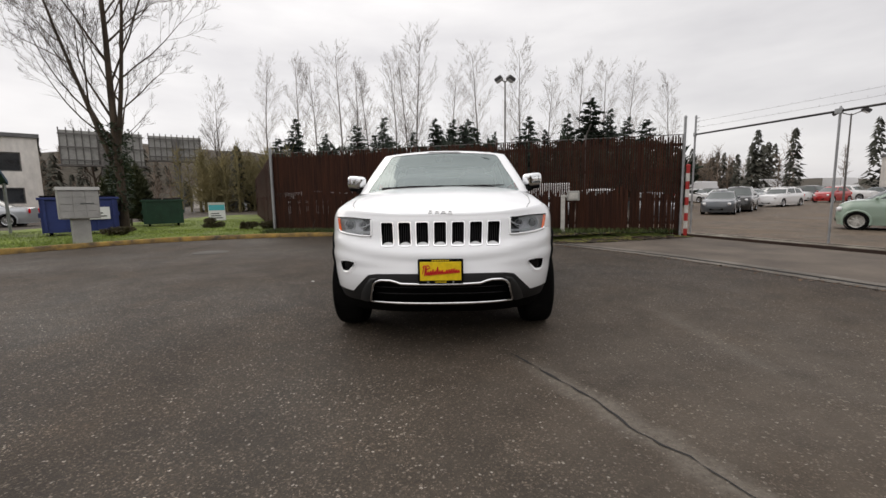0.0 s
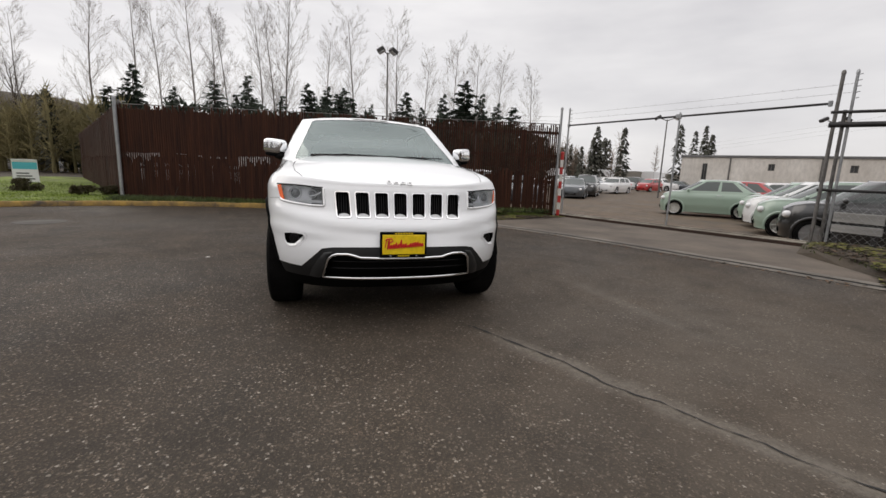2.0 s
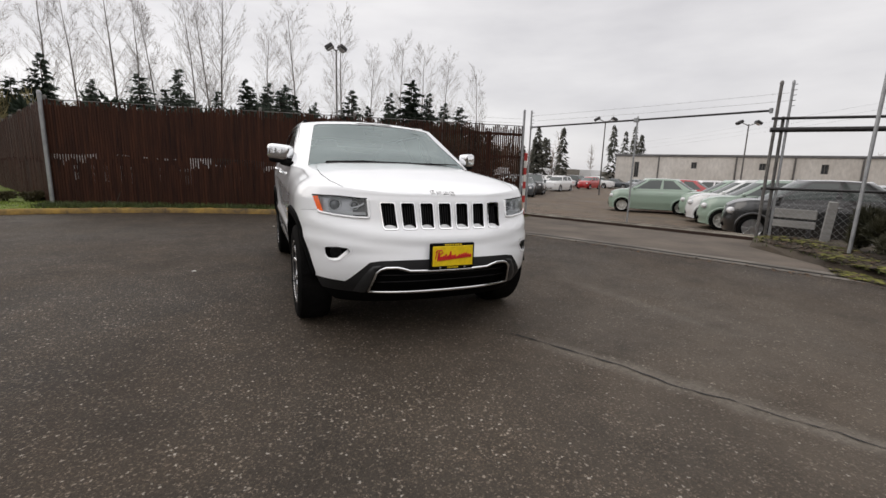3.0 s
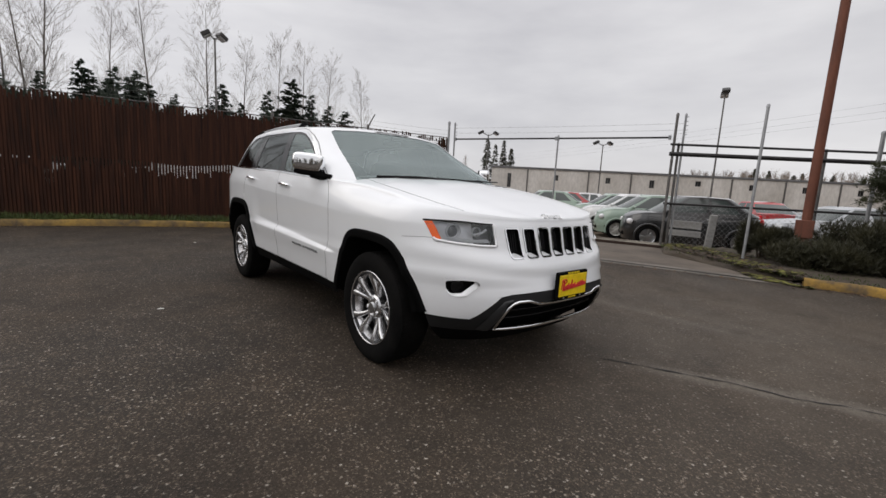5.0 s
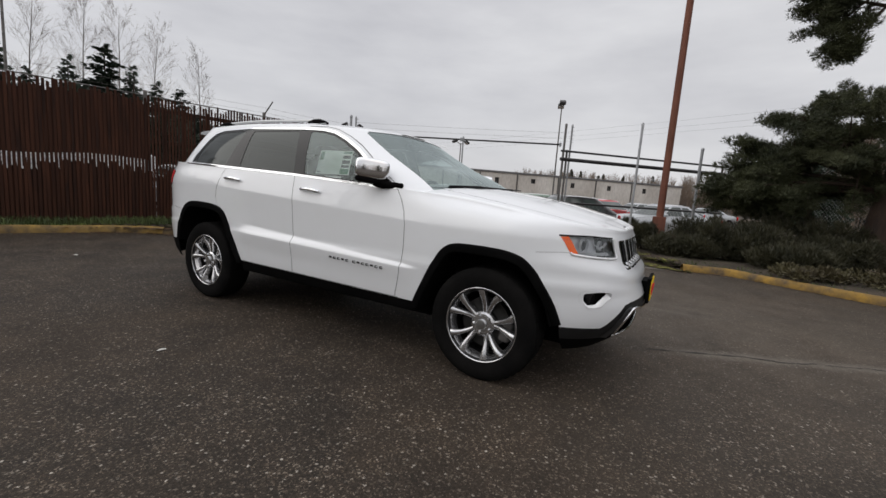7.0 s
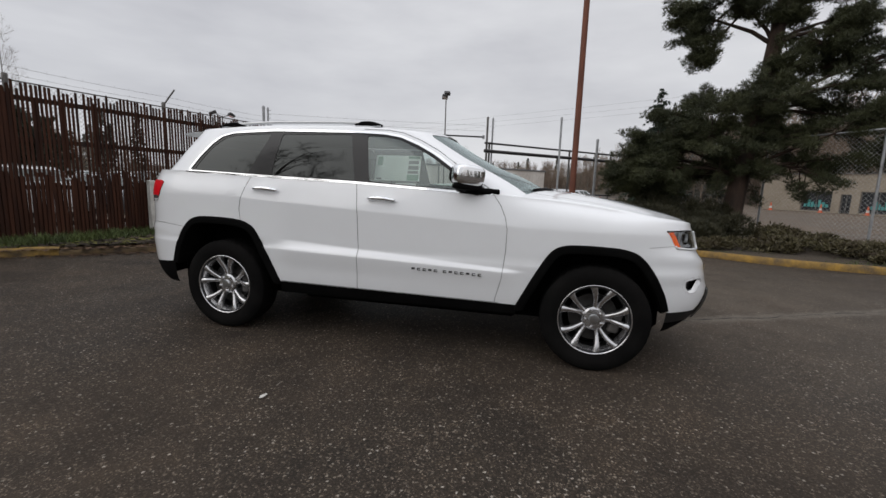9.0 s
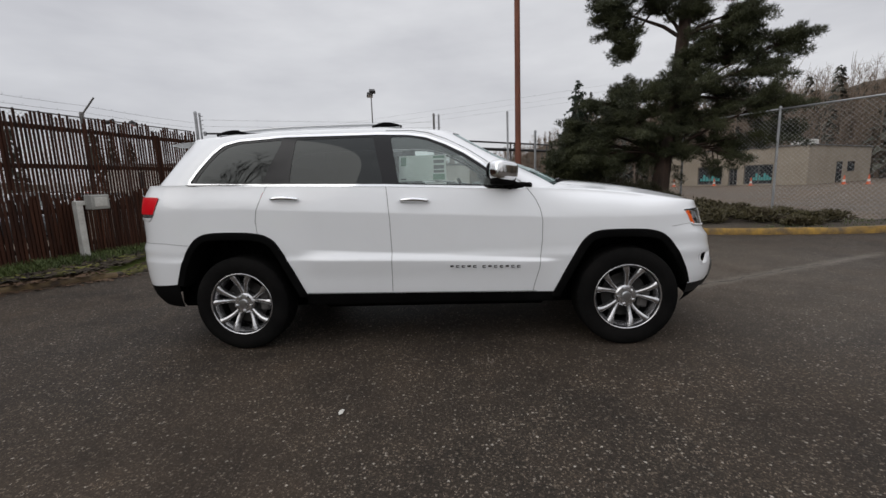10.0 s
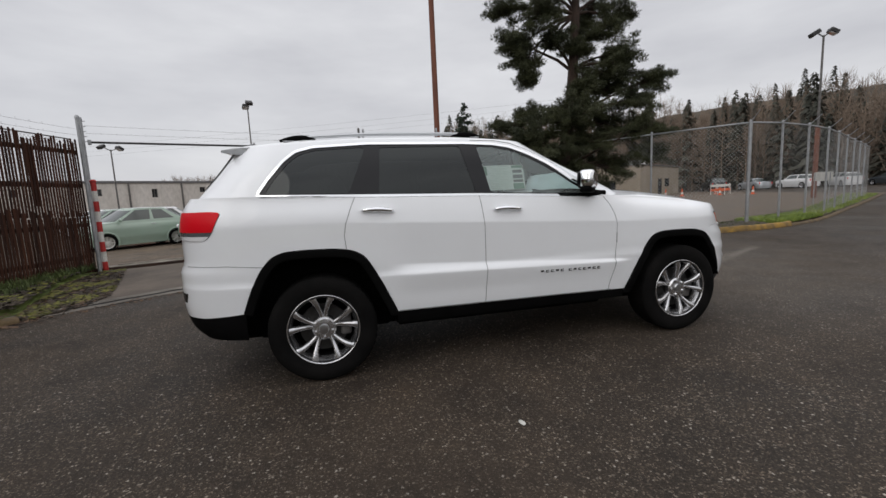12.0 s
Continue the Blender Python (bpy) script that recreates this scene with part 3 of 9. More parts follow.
def offset_line(line, d):
    """The path moved d metres to its left."""
    out = []
    for i, p in enumerate(line):
        t = (line[min(i + 1, len(line) - 1)] - line[max(i - 1, 0)]).normalized()
        out.append(p + d * Vector((-t.y, t.x, 0)))
    return out


def kerb_run(line, name, label, material, height=0.13, width=0.16):
    """A cast kerb: battered face, rounded arris, worn and slightly uneven."""
    bm = bmesh.new()
    sect = [(0.0, -0.05), (0.0, 0.02), (0.015, height * 0.75), (0.04, height), (0.085, height + 0.006), (width - 0.02, height), (width, height - 0.02), (width, -0.05)]
    path = []
    for a, b in zip(line, line[1:]):
        n = max(2, int((b - a).length / 0.16))
        path += [a.lerp(b, k / n) for k in range(n)]
    path.append(line[-1])
    rows = []
    for i, p in enumerate(path):
        t = (path[min(i + 1, len(path) - 1)] - path[max(i - 1, 0)]).normalized()
        nrm = Vector((-t.y, t.x, 0))
        wear = 0.016 * noise.noise(p * 1.7) + 0.008 * noise.noise(p * 7)
        rows.append([p + nrm * (d + (wear if 0 < z < height else 0)) + Vector((0, 0, z + (wear if z > 0.03 else 0))) for d, z in sect])
    sheet(bm, rows)
    bmesh.ops.recalc_face_normals(bm, faces=bm.faces[:])
    return tagged(part(name, bm, material, smooth=50), label, "kerb", kind="structure")


kerb_run(KERB_WEST[:47], "kerb", "worn yellow-painted concrete kerb beside a grass verge", "kerb_old", 0.12)
kerb_run(KERB_WEST[46:], "kerb", "low broken kerb end covered with dirt and leaves", "kerb_dirt", 0.075)
kerb_run(KERB_EAST[:32], "kerb", "worn yellow-painted concrete kerb beside planted ground", "kerb_yellow", 0.12)
kerb_run(KERB_EAST[31:], "kerb", "low kerb end buried in dirt and grass", "kerb_dirt", 0.06)


def flat_band(line, d0, d1, z, name, material, label, category, wobble=0.02):
    bm = bmesh.new()
    rows = []
    for i, p in enumerate(line):
        t = (line[min(i + 1, len(line) - 1)] - line[max(i - 1, 0)]).normalized()
        nrm = Vector((-t.y, t.x, 0))
        w = wobble * noise.noise(p * 2.3)
        n = 5
        rows.append([p + nrm * (d0 + (d1 - d0) * k / n + (w if k in (0, n) else 0)) + Vector((0, 0, z)) for k in range(n + 1)])
    sheet(bm, rows)
    bmesh.ops.recalc_face_normals(bm, faces=bm.faces[:])
    return tagged(part(name, bm, material), label, category, kind="structure")


GUT = []
for ga, gb in zip(GUTTER, GUTTER[1:]):
    GUT += [ga.lerp(gb, k / 4) for k in range(4)]
GUT.append(GUTTER[-1])
flat_band(GUT, 0.00, 0.17, 0.006, "gutter_strip", "gutter", "pale worn concrete gutter strip set in asphalt", "gutter", 0.03)
flat_band(GUT, 0.24, 0.44, 0.012, "gutter_strip", "gutter", "pale worn concrete gutter strip set in asphalt", "gutter", 0.03)
flat_band(GUT, 0.17, 0.24, 0.004, "gutter_joint", "crack", "dark dirt-filled joint between two gutter strips", "joint", 0.01)


def raised(poly, z, name, material, label, category, bumps=0.03, cell=0.5, runs_out=False):
    """A patch of earth or lawn above the asphalt, gently uneven."""
    bm = bmesh.new()
    face = bm.faces.new([bm.verts.new((x, y, z)) for x, y in poly])
    xs = [p[0] for p in poly]
    ys = [p[1] for p in poly]
    k = min(xs) + cell
    while k < max(xs):
        bmesh.ops.bisect_plane(bm, geom=bm.verts[:] + bm.edges[:] + bm.faces[:], plane_co=(k, 0, 0), plane_no=(1, 0, 0))
        k += cell
    k = min(ys) + cell
    while k < max(ys):
        bmesh.ops.bisect_plane(bm, geom=bm.verts[:] + bm.edges[:] + bm.faces[:], plane_co=(0, k, 0), plane_no=(0, 1, 0))
        k += cell
    for v in bm.verts:
        v.co.z += dip(v.co.x, v.co.y)
        if not v.is_boundary:
            v.co.z += bumps * (0.6 + noise.noise(v.co * 0.8) + 0.5 * noise.noise(v.co * 2.6))
        elif runs_out and all((v.co.xy - q.xy).length > 0.26 for ln in (KERB_WEST, KERB_EAST) for q in ln):
            v.co.z = 0.006
    bmesh.ops.recalc_face_normals(bm, faces=bm.faces[:])
    for f in bm.faces:
        if f.normal.z < 0:
            f.normal_flip()
    return tagged(part(name, bm, material, smooth=True), label, category, kind="structure")


FENCE_W, FENCE_E = Vector((-5.85, 8.75, 0)), Vector((6.15, 6.15, 0))
FENCE_BACK = Vector((-14.5, 26.0, 0))
back_of_kerb = offset_line(KERB_WEST, 0.13)
lawn_poly = [(p.x, p.y) for p in back_of_kerb[:-2]] + [(2.55, 5.30), (4.6, 5.95), (6.1, 6.1), (6.2, 6.5), (-5.6, 9.1), (-14.2, 26.2), (-16.6, 25.0), (-17.0, 15.0), (-19.5, 8.0), (-22, 1.0)]
raised(lawn_poly, 0.085, "verge", "lawn", "moss-flecked grass verge behind the kerb", "lawn", 0.03, 0.6, True)
back_east = offset_line(KERB_EAST, 0.13)
east_poly = [(p.x, p.y) for p in back_east] + [(16.2, -30), (11.8, -22.2), (8.6, -16.3), (6.4, -12.2), (5.9, -9.4), (11, -6.3), (12.4, -3.8), (9.0, 0.3), (8.2, 0.5), (7.2, 0.0), (6.3, -1.6)]
raised(east_poly, 0.085, "planting_bed", "soil", "damp planted soil behind the kerb", "soil", 0.05, 0.6, True)

# the yard behind the gate and the shop's parking lot, each a paler asphalt with grazing sheen put into its colour
raised([(6.6, 6.3), (8.6, 0.4), (12.6, -4.0), (60, -25), (110, 10), (60, 70), (10, 60)], 0.014, "yard", "asphalt_lot", "grey asphalt storage yard with sheen in its pale colour", "asphalt", 0.0, 0.9)
raised([(6.3, -9.3), (12.0, -5.8), (60, -24.5), (80, -60), (16, -34)], 0.014, "parking_lot", "asphalt_lot", "grey asphalt parking lot behind the fence", "asphalt", 0.0, 30)


# dusty strip, its colour lifted further to carry the grazing sheen
apron_poly = [(p.x, p.y) for p in offset_line(GUT, 0.46)] + [(6.5, -2.2), (7.1, -1.6), (8.2, 0.5), (6.25, 5.95), (4.5, 5.85), (2.6, 5.2)]
raised(apron_poly, 0.005, "apron", "apron", "dusty worn asphalt strip before the gate", "asphalt", 0.0, 30)


def crack_run(line, name, label, gape=0.010):
    """A thin, ragged open crack."""
    path = []
    for a, b in zip(line, line[1:]):
        n = max(2, int((b - a).length / 0.05))
        path += [a.lerp(b, k / n) for k in range(n)]
    bm = bmesh.new()
    deep = []
    for i, p in enumerate(path):
        t = (path[min(i + 1, len(path) - 1)] - path[max(i - 1, 0)]).normalized()
        nrm = Vector((-t.y, t.x, 0))
        j = 0.03 * noise.noise(p * 3.1) + 0.016 * noise.noise(p * 11) + 0.012 * noise.noise(p * 37)
        c = p + nrm * j
        cw = gape * max(0.08, 0.5 + 1.3 * noise.noise(p * 6) + 0.6 * noise.noise(p * 23))
        deep.append([c + nrm * cw + Vector((0, 0, 0.004)), c - nrm * cw + Vector((0, 0, 0.004))])
    sheet(bm, deep)
    for f in bm.faces:
        f.normal_update()
        if f.normal.z < 0:
            f.normal_flip()
    return tagged(part(name, bm, "crack"), label, "crack", kind="structure")


crack_run(smooth_line([(0.50, -2.35), (0.60, -2.52), (0.79, -2.92), (0.96, -3.32), (1.16, -3.72), (1.33, -4.05), (1.52, -4.45), (1.75, -5.0)], 4), "pavement_crack", "dusty open crack across dark asphalt")

# ---------------------------------------------------------------- brown slat fence
SLAT_TOP, SLAT_JOIN, ARM_BAY = 2.62, 1.30, 4


def chain_mesh(bm, length, z0, z1, cell=0.075, r=0.0016):
    """Two families of slanting wires that cross into diamonds, in the plane y = 0."""
    h = z1 - z0
    for s in (1, -1):
        k = -h
        while k < length + h:
            x0, x1, a, b = k, k + s * h, z0, z1
            lo, hi = 0.0, 1.0
            dx = x1 - x0
            ts = sorted(((0 - x0) / dx, (length - x0) / dx))
            lo, hi = max(lo, ts[0]), min(hi, ts[1])
            if hi - lo > 0.01:
                p, q = Vector((x0 + dx * lo, 0, a + h * lo)), Vector((x0 + dx * hi, 0, a + h * hi))
                side = Vector((-(q - p).z, 0, (q - p).x)).normalized() * r
                out = Vector((0, r * s, 0))
                v = [bm.verts.new(c) for c in (p + side, p + out, p - side, q + side, q + out, q - side)]
                for i in range(3):
                    bm.faces.new((v[i], v[(i + 1) % 3], v[3 + (i + 1) % 3], v[3 + i]))
            k += cell * 1.414


def slat_mesh(h, w, notch):
    """A flat slat with a worn, slanting upper end."""
    bm = bmesh.new()
    prism(bm, [(-w / 2, 0), (w / 2, 0), (w / 2 * 0.96, h * 0.5), (w / 2, h - notch), (0.1 * w, h), (-w / 2, h - notch * 0.4), (-w / 2 * 0.95, h * 0.4)], -0.005, 0.005, "y")
    me = bpy.data.meshes.new("slat")
    bm.to_mesh(me)
    bm.free()
    me.materials.append(MAT["slat"])
    return me


SLATS_UP = [slat_mesh(SLAT_TOP - SLAT_JOIN + 0.22 + dh, 0.044, nt) for dh, nt in ((0.0, 0.01), (0.03, 0.03), (-0.04, 0.02), (-0.09, 0.04))]
SLATS_THIN = [slat_mesh(SLAT_TOP - SLAT_JOIN + 0.16 + dh, 0.0385, nt) for dh, nt in ((0.0, 0.01), (0.03, 0.03), (-0.04, 0.02), (-0.09, 0.04))]
SLATS_BACK = [slat_mesh(SLAT_TOP - SLAT_JOIN - 0.18 + dh, 0.050, nt) for dh, nt in ((0.0, 0.01), (0.02, 0.02), (-0.05, 0.03))]
SLATS_LOW = [slat_mesh(SLAT_JOIN - 0.10 + dh, 0.044, nt) for dh, nt in ((0.0, 0.02), (0.05, 0.03), (-0.05, 0.03), (0.08, 0.02))]


def slat_fence(a, b, label, bays, pitch=0.059, pipe=True, sparse=()):
    """One fence bay after another, each with its post, rails and slats in two courses and two layers."""
    run = b - a
    ang = math.degrees(math.atan2(run.y, run.x))
    rnd = random.Random(int(a.x * 100) + 7)
    step = run.length / bays
    for k in range(bays):
        o = a + run * (k / bays)
        bay = thing("fence_bay", pose(o.x, o.y, 0, 0, 0, ang), label, "fence", "bays of the brown fence")
        bm = bmesh.new()
        tube(bm, [(0, 0.10, -0.05), (0, 0.10, 2.72)], 0.036, 10)
        tube(bm, [(0, 0.10, 2.72), (0.0, 0.09, 2.76)], [0.046, 0.03], 10)
        if k == ARM_BAY:
            tube(bm, [(0, 0.10, 2.70), (0.12, -0.10, 3.02)], 0.016, 6)
        part("post", bm, "dull_steel", bay, "grey steel fence post", smooth=40)
        for z in (0.35, 0.98, 1.75, 2.40):
            bm = bmesh.new()
            box(bm, (0, 0.025, z - 0.04), (step, 0.058, z + 0.04), 0.004)
            part("rail", bm, "rail_wood", bay)
        if pipe:
            bm = bmesh.new()
            tube(bm, [(0, 0.10, 2.66), (step, 0.10, 2.66)], 0.012, 8)
            part("top_pipe", bm, "dull_steel", bay, smooth=True)
        bm = bmesh.new()
        chain_mesh(bm, step, 0.05, 2.62, 0.05, 0.0021)
        tagged(part("wire_mesh", bm, "dark_pipe", bay, at=pose(0, 0.0215, 0)), kind="stuff")
        n = int(step / pitch)
        for i in range(n):
            x = (i + 0.5) * step / n
            sag = 0.13 * noise.noise(Vector((o.x + x, 0, 0)) * 0.75) + 0.02 * noise.noise(Vector((o.x + x, 9, 0)) * 2.0) + 0.02 * noise.noise(Vector((o.x + x, 3, 0)) * 3.0)
            if rnd.random() > 0.005:
                share("slat", rnd.choice(SLATS_THIN if k in sparse else SLATS_UP), bay, pose(x, 0.0, SLAT_JOIN + (-0.14 if k in sparse else -0.20) + 0.25 * sag, rnd.uniform(-0.2, 0.2), rnd.uniform(-0.35, 0.35), rnd.uniform(-3, 3)))
            if rnd.random() < (0.10 if k in sparse else 1.0):
                share("slat", rnd.choice(SLATS_BACK), bay, pose(x + step / n / 2, 0.013, SLAT_JOIN + 0.07 + 0.6 * sag, 0, rnd.uniform(-0.15, 0.15), 0))
            if rnd.random() > 0.005:
                share("slat", rnd.choice(SLATS_LOW), bay, pose(x, -0.014, 0.02 + 0.7 * sag, rnd.uniform(-0.2, 0.2), rnd.uniform(-0.6, 0.6), rnd.uniform(-3, 3)))
            if rnd.random() < (0.72 if k in sparse else 1.0):
                share("slat", rnd.choice(SLATS_LOW), bay, pose(x + step / n / 2, 0.013, -0.04 + 0.9 * sag + (0.24 if bays == 5 and 1.0 < k * step + x < 3.1 else 0.0), 0, rnd.uniform(-0.15, 0.15), 0))


slat_fence(FENCE_W, FENCE_E, "tall fence bay of weathered dark brown slats", 5, sparse=(3, 4))
slat_fence(FENCE_BACK, FENCE_W, "tall fence bay of reddish brown slats running back beside lawn", 8, pitch=0.075)


def wire_line(a, b, sag=0.0, n=8):
    return [Vector(a).lerp(Vector(b), k / n) - Vector((0, 0, 4 * sag * (k / n) * (1 - k / n))) for k in range(n + 1)]


def barbed_run(name, posts, heights, label):
    """Strands of barbed wire from post to post."""
    ob = thing(name, Matrix(), label, "wire")
    for h in heights:
        bm = bmesh.new()
        for a, b in zip(posts, posts[1:]):
            tube(bm, wire_line((a[0], a[1], h), (b[0], b[1], h), 0.02), 0.0025, 4)
            d = Vector((b[0] - a[0], b[1] - a[1], 0))
            for k in range(1, int(d.length / 0.25)):
                p = Vector((a[0], a[1], h)) + d.normalized() * 0.25 * k
                tube(bm, [p + Vector((0, 0, 0.018)), p - Vector((0, 0, 0.018))], 0.002, 3)
        part("strand", bm, "dull_steel", ob)
    return ob


FENCE_POSTS = [FENCE_W.lerp(FENCE_E, k / 5) for k in range(6)]
barbed_run("barbed_wire", [(p.x, p.y) for p in FENCE_POSTS], (2.74, 2.86), "grey barbed wire strands above the brown fence")

# corner post in pale steel where the fence turns back
corner = thing("fence_corner_post", pose(FENCE_W.x - 0.02, FENCE_W.y - 0.06, 0), "pale galvanised corner post of the brown fence", "post")
bm = bmesh.new()
tube(bm, [(0, 0, 0), (0, 0, 2.80)], 0.045, 12)
part("pole", bm, "galv", corner, smooth=40)
bm = bmesh.new()
lathe(bm, [(0.0, 0.05), (0.03, 0.04), (0.05, 0.0), (0.05, -0.03)], 12, pose(0, 0, 2.80, 0, -90, 0))
part("cap", bm, "galv", corner, smooth=True)


# ---------------------------------------------------------------- chain link


def chain_fence(posts, height, label, arms=0.0, cell=0.075, base=0.1, pole=0.03):
    """Bays of chain link, each with its post, top pipe and mesh."""
    for i, (a, b) in enumerate(zip(posts, posts[1:])):
        a, b = Vector((*a, 0)), Vector((*b, 0))
        d = b - a
        ang = math.degrees(math.atan2(d.y, d.x))
        bay = thing("chain_link_bay", pose(a.x, a.y, 0, 0, 0, ang), label, "fence", "bays of chain link fence")
        bm = bmesh.new()
        tube(bm, [(0, 0, -0.05), (0, 0, height + 0.04)], pole * (1.5 if i == 0 else 1), 10)
        lathe(bm, [(0.0, 0.03), (pole * 0.8, 0.02), (pole * 1.3, -0.02)], 10, pose(0, 0, height + 0.05, 0, -90, 0))
        if arms:
            tube(bm, [(0, 0, height), (-0.10, -arms, height + arms * 0.9)], 0.012, 6)
        part("post", bm, "galv", bay, "galvanised steel post", smooth=40)
        bm = bmesh.new()
        tube(bm, [(0, 0, height), (d.length, 0, height)], 0.022, 8)
        part("top_pipe", bm, "galv", bay, smooth=True)
        bm = bmesh.new()
        chain_mesh(bm, d.length, base, height, cell, 0.0016)
        tagged(part("wire_mesh", bm, "link_wire", bay, "grey diamond wire mesh"), kind="stuff")


F2_CORNER = (5.45, -9.65)
chain_fence([F2_CORNER, (7.55, -8.3), (9.9, -7.1), (12.0, -5.6)], 2.78, "tall galvanised chain link fence bay beside planting")
road_posts = [(5.45, -9.65), (5.55, -10.9), (6.0, -12.5), (6.75, -14.4), (7.7, -16.3), (8.9, -18.6), (10.1, -20.9), (11.3, -23.2), (12.5, -25.5), (13.8, -28.0)]
chain_fence(road_posts, 2.78, "tall galvanised chain link fence bay along the road", 0.30)

# ---------------------------------------------------------------- yard gate
GATE_A, GATE_M, GATE_B = Vector((6.33, 6.05, 0)), Vector((7.42, 3.15, 0)), Vector((8.35, 0.62, 0))


def head_pipe(a, b, height, label):
    """The pipe that spans the open gateway overhead, with its end clamps."""
    d = b - a
    top = thing("gate_head_pipe", pose(a.x, a.y, 0, 0, 0, math.degrees(math.atan2(d.y, d.x))), label, "gate", "pipes over the gateway")
    n = d.length
    bm = bmesh.new()
    tube(bm, [(0, 0, height), (n, 0, height)], 0.022, 8)
    part("pipe", bm, "dark_pipe", top, smooth=True)
    for x in (0.03, n - 0.03):
        bm = bmesh.new()
        box(bm, (x - 0.03, -0.034, height - 0.05), (x + 0.03, 0.034, height + 0.05), 0.008)
        part("clamp", bm, "galv", top)


head_pipe(GATE_A, GATE_M, 2.62, "dark steel pipe spanning the open gateway")
head_pipe(GATE_M, GATE_B, 2.62, "dark steel pipe ending at a steel post")

bm = bmesh.new()
gd = GATE_B - GATE_A
box(bm, (-0.3, -0.10, -0.30), (gd.length + 0.4, 0.08, 0.085), 0.012)
box(bm, (0.2, -0.02, 0.08), (gd.length + 0.2, 0.02, 0.11), 0.004)
tagged(part("gate_sill", bm, "sill_stone", at=pose(GATE_A.x, GATE_A.y, 0, 0, 0, math.degrees(math.atan2(gd.y, gd.x)))), "worn concrete sill with a steel gate track", "sill", kind="structure")


# thin dark strip before the lower front of the sill
bm = bmesh.new()
box(bm, (-0.3, -0.106, -0.02), (gd.length + 0.4, -0.101, 0.062), 0)
tagged(part("gate_sill_face", bm, "rail_wood", at=pose(GATE_A.x, GATE_A.y, 0, 0, 0, math.degrees(math.atan2(gd.y, gd.x)))), "dark brown strip along the lower front of the gate sill", "sill", kind="structure")


def steel_post(x, y, h, r, label, material="galv", arm=0.0, lean=(0, 0), spikes=False):
    po = thing("steel_post", pose(x, y, 0, lean[0], lean[1], 0), label, "post")
    bm = bmesh.new()
    tube(bm, [(0, 0, -0.03), (0, 0, h)], r, 12)
    part("pole", bm, material, po, smooth=40)
    bm = bmesh.new()
    lathe(bm, [(0.0, 0.035), (r * 0.7, 0.028), (r * 1.15, 0.0), (r * 1.15, -0.04), (r, -0.04)], 12, pose(0, 0, h, 0, -90, 0))
    part("cap", bm, material, po, smooth=40)
    if spikes:
        for k in range(5):
            z = h - 0.06 - 0.1 * k
            bm = bmesh.new()
            tube(bm, [(0, 0, z), (0.07, -0.04, z + 0.02)], 0.008, 5)
            part("wire_hook", bm, material, po)
    return po


steel_post(6.10, 6.06, 3.08, 0.034, "tall pale steel post at the end of the brown fence")
steel_post(6.42, 6.16, 3.10, 0.024, "tall pale steel gate post with wire hooks", spikes=True)
steel_post(7.42, 3.12, 2.68, 0.021, "grey steel post between two gate leaves", "galv")
steel_post(8.32, 0.55, 3.15, 0.030, "tall grey steel gate post", "dull_steel", lean=(0, 1.0))
steel_post(8.52, 0.42, 3.15, 0.024, "tall thin grey steel post with wire hooks", "galv", spikes=True)
steel_post(7.28, -1.42, 2.98, 0.026, "leaning pale steel post with a bracket", "galv", lean=(0, 2.0))
steel_post(10.9, -2.7, 2.85, 0.04, "grey steel post behind the planting", "galv")
barbed_run("barbed_wire", [(6.36, 6.08), (8.52, 0.42)], (2.80, 2.95), "thin barbed wire strands above the yard gate")

# red and white striped bollard post at the gate
st = thing("striped_post", pose(6.2, 6.0, 0), "red and white striped round post at the gate", "post")
zb = 0.0
for k in range(9):
    hgt = 0.205
    bm = bmesh.new()
    tube(bm, [(0, 0, zb), (0, 0, zb + hgt)], 0.046, 16, caps=k in (0, 8))
    part("stripe_band", bm, "red_paint" if k % 2 == 0 else "white_paint", st, "red band" if k % 2 == 0 else "white band", smooth=40)
    zb += hgt
bm = bmesh.new()
lathe(bm, [(0.0, 0.03), (0.035, 0.025), (0.056, 0.0), (0.056, -0.02)], 16, pose(0, 0, zb, 0, -90, 0))
part("cap", bm, "red_paint", st, smooth=True)

# sliding-gate tail frame: two dark pipes on brackets
tail = thing("gate_tail_frame", pose(8.45, 0.45, 0, 0, 0, math.degrees(math.atan2(-3.9, 3.65))), "dark horizontal steel pipes of a sliding gate", "gate frame")
for z, r in ((2.46, 0.028), (2.24, 0.05), (1.08, 0.028)):
    bm = bmesh.new()
    tube(bm, [(-0.2, 0, z), (5.3, 0, z)], r, 10)
    part("pipe", bm, "dark_pipe", tail, smooth=40)
for x in (0.0, 3.2, 5.2):
    bm = bmesh.new()
    tube(bm, [(x, 0.06, 0), (x, 0.06, 2.5)], 0.03, 8)
    part("upright", bm, "dull_steel", tail, smooth=40)
bm = bmesh.new()
chain_mesh(bm, 5.2, 0.12, 1.08, 0.09, 0.0022)
tagged(part("wire_mesh", bm, "galv", tail), kind="stuff")

# pale board box beside the gate post
bb = thing("gate_motor_box", pose(9.2, 0.76, 0, 0, 0, -81), "weathered grey boards nailed before a gate motor", "box")
for z0, z1 in ((0.27, 0.42), (0.47, 0.66)):
    bm = bmesh.new()
    box(bm, (-0.02, -0.02, z0), (0.74, 0.02, z1), 0.006)
    part("board", bm, "weathered_board", bb)
for x in (0.06, 0.62):
    bm = bmesh.new()
    box(bm, (x - 0.03, 0.02, -0.16), (x + 0.05, 0.09, 0.60), 0.008)
    part("upright", bm, "dark_pipe", bb)
stub = thing("concrete_post", pose(9.36, -0.14, 0, 2, 3, -60), "short pale weathered concrete post behind wire mesh", "post")
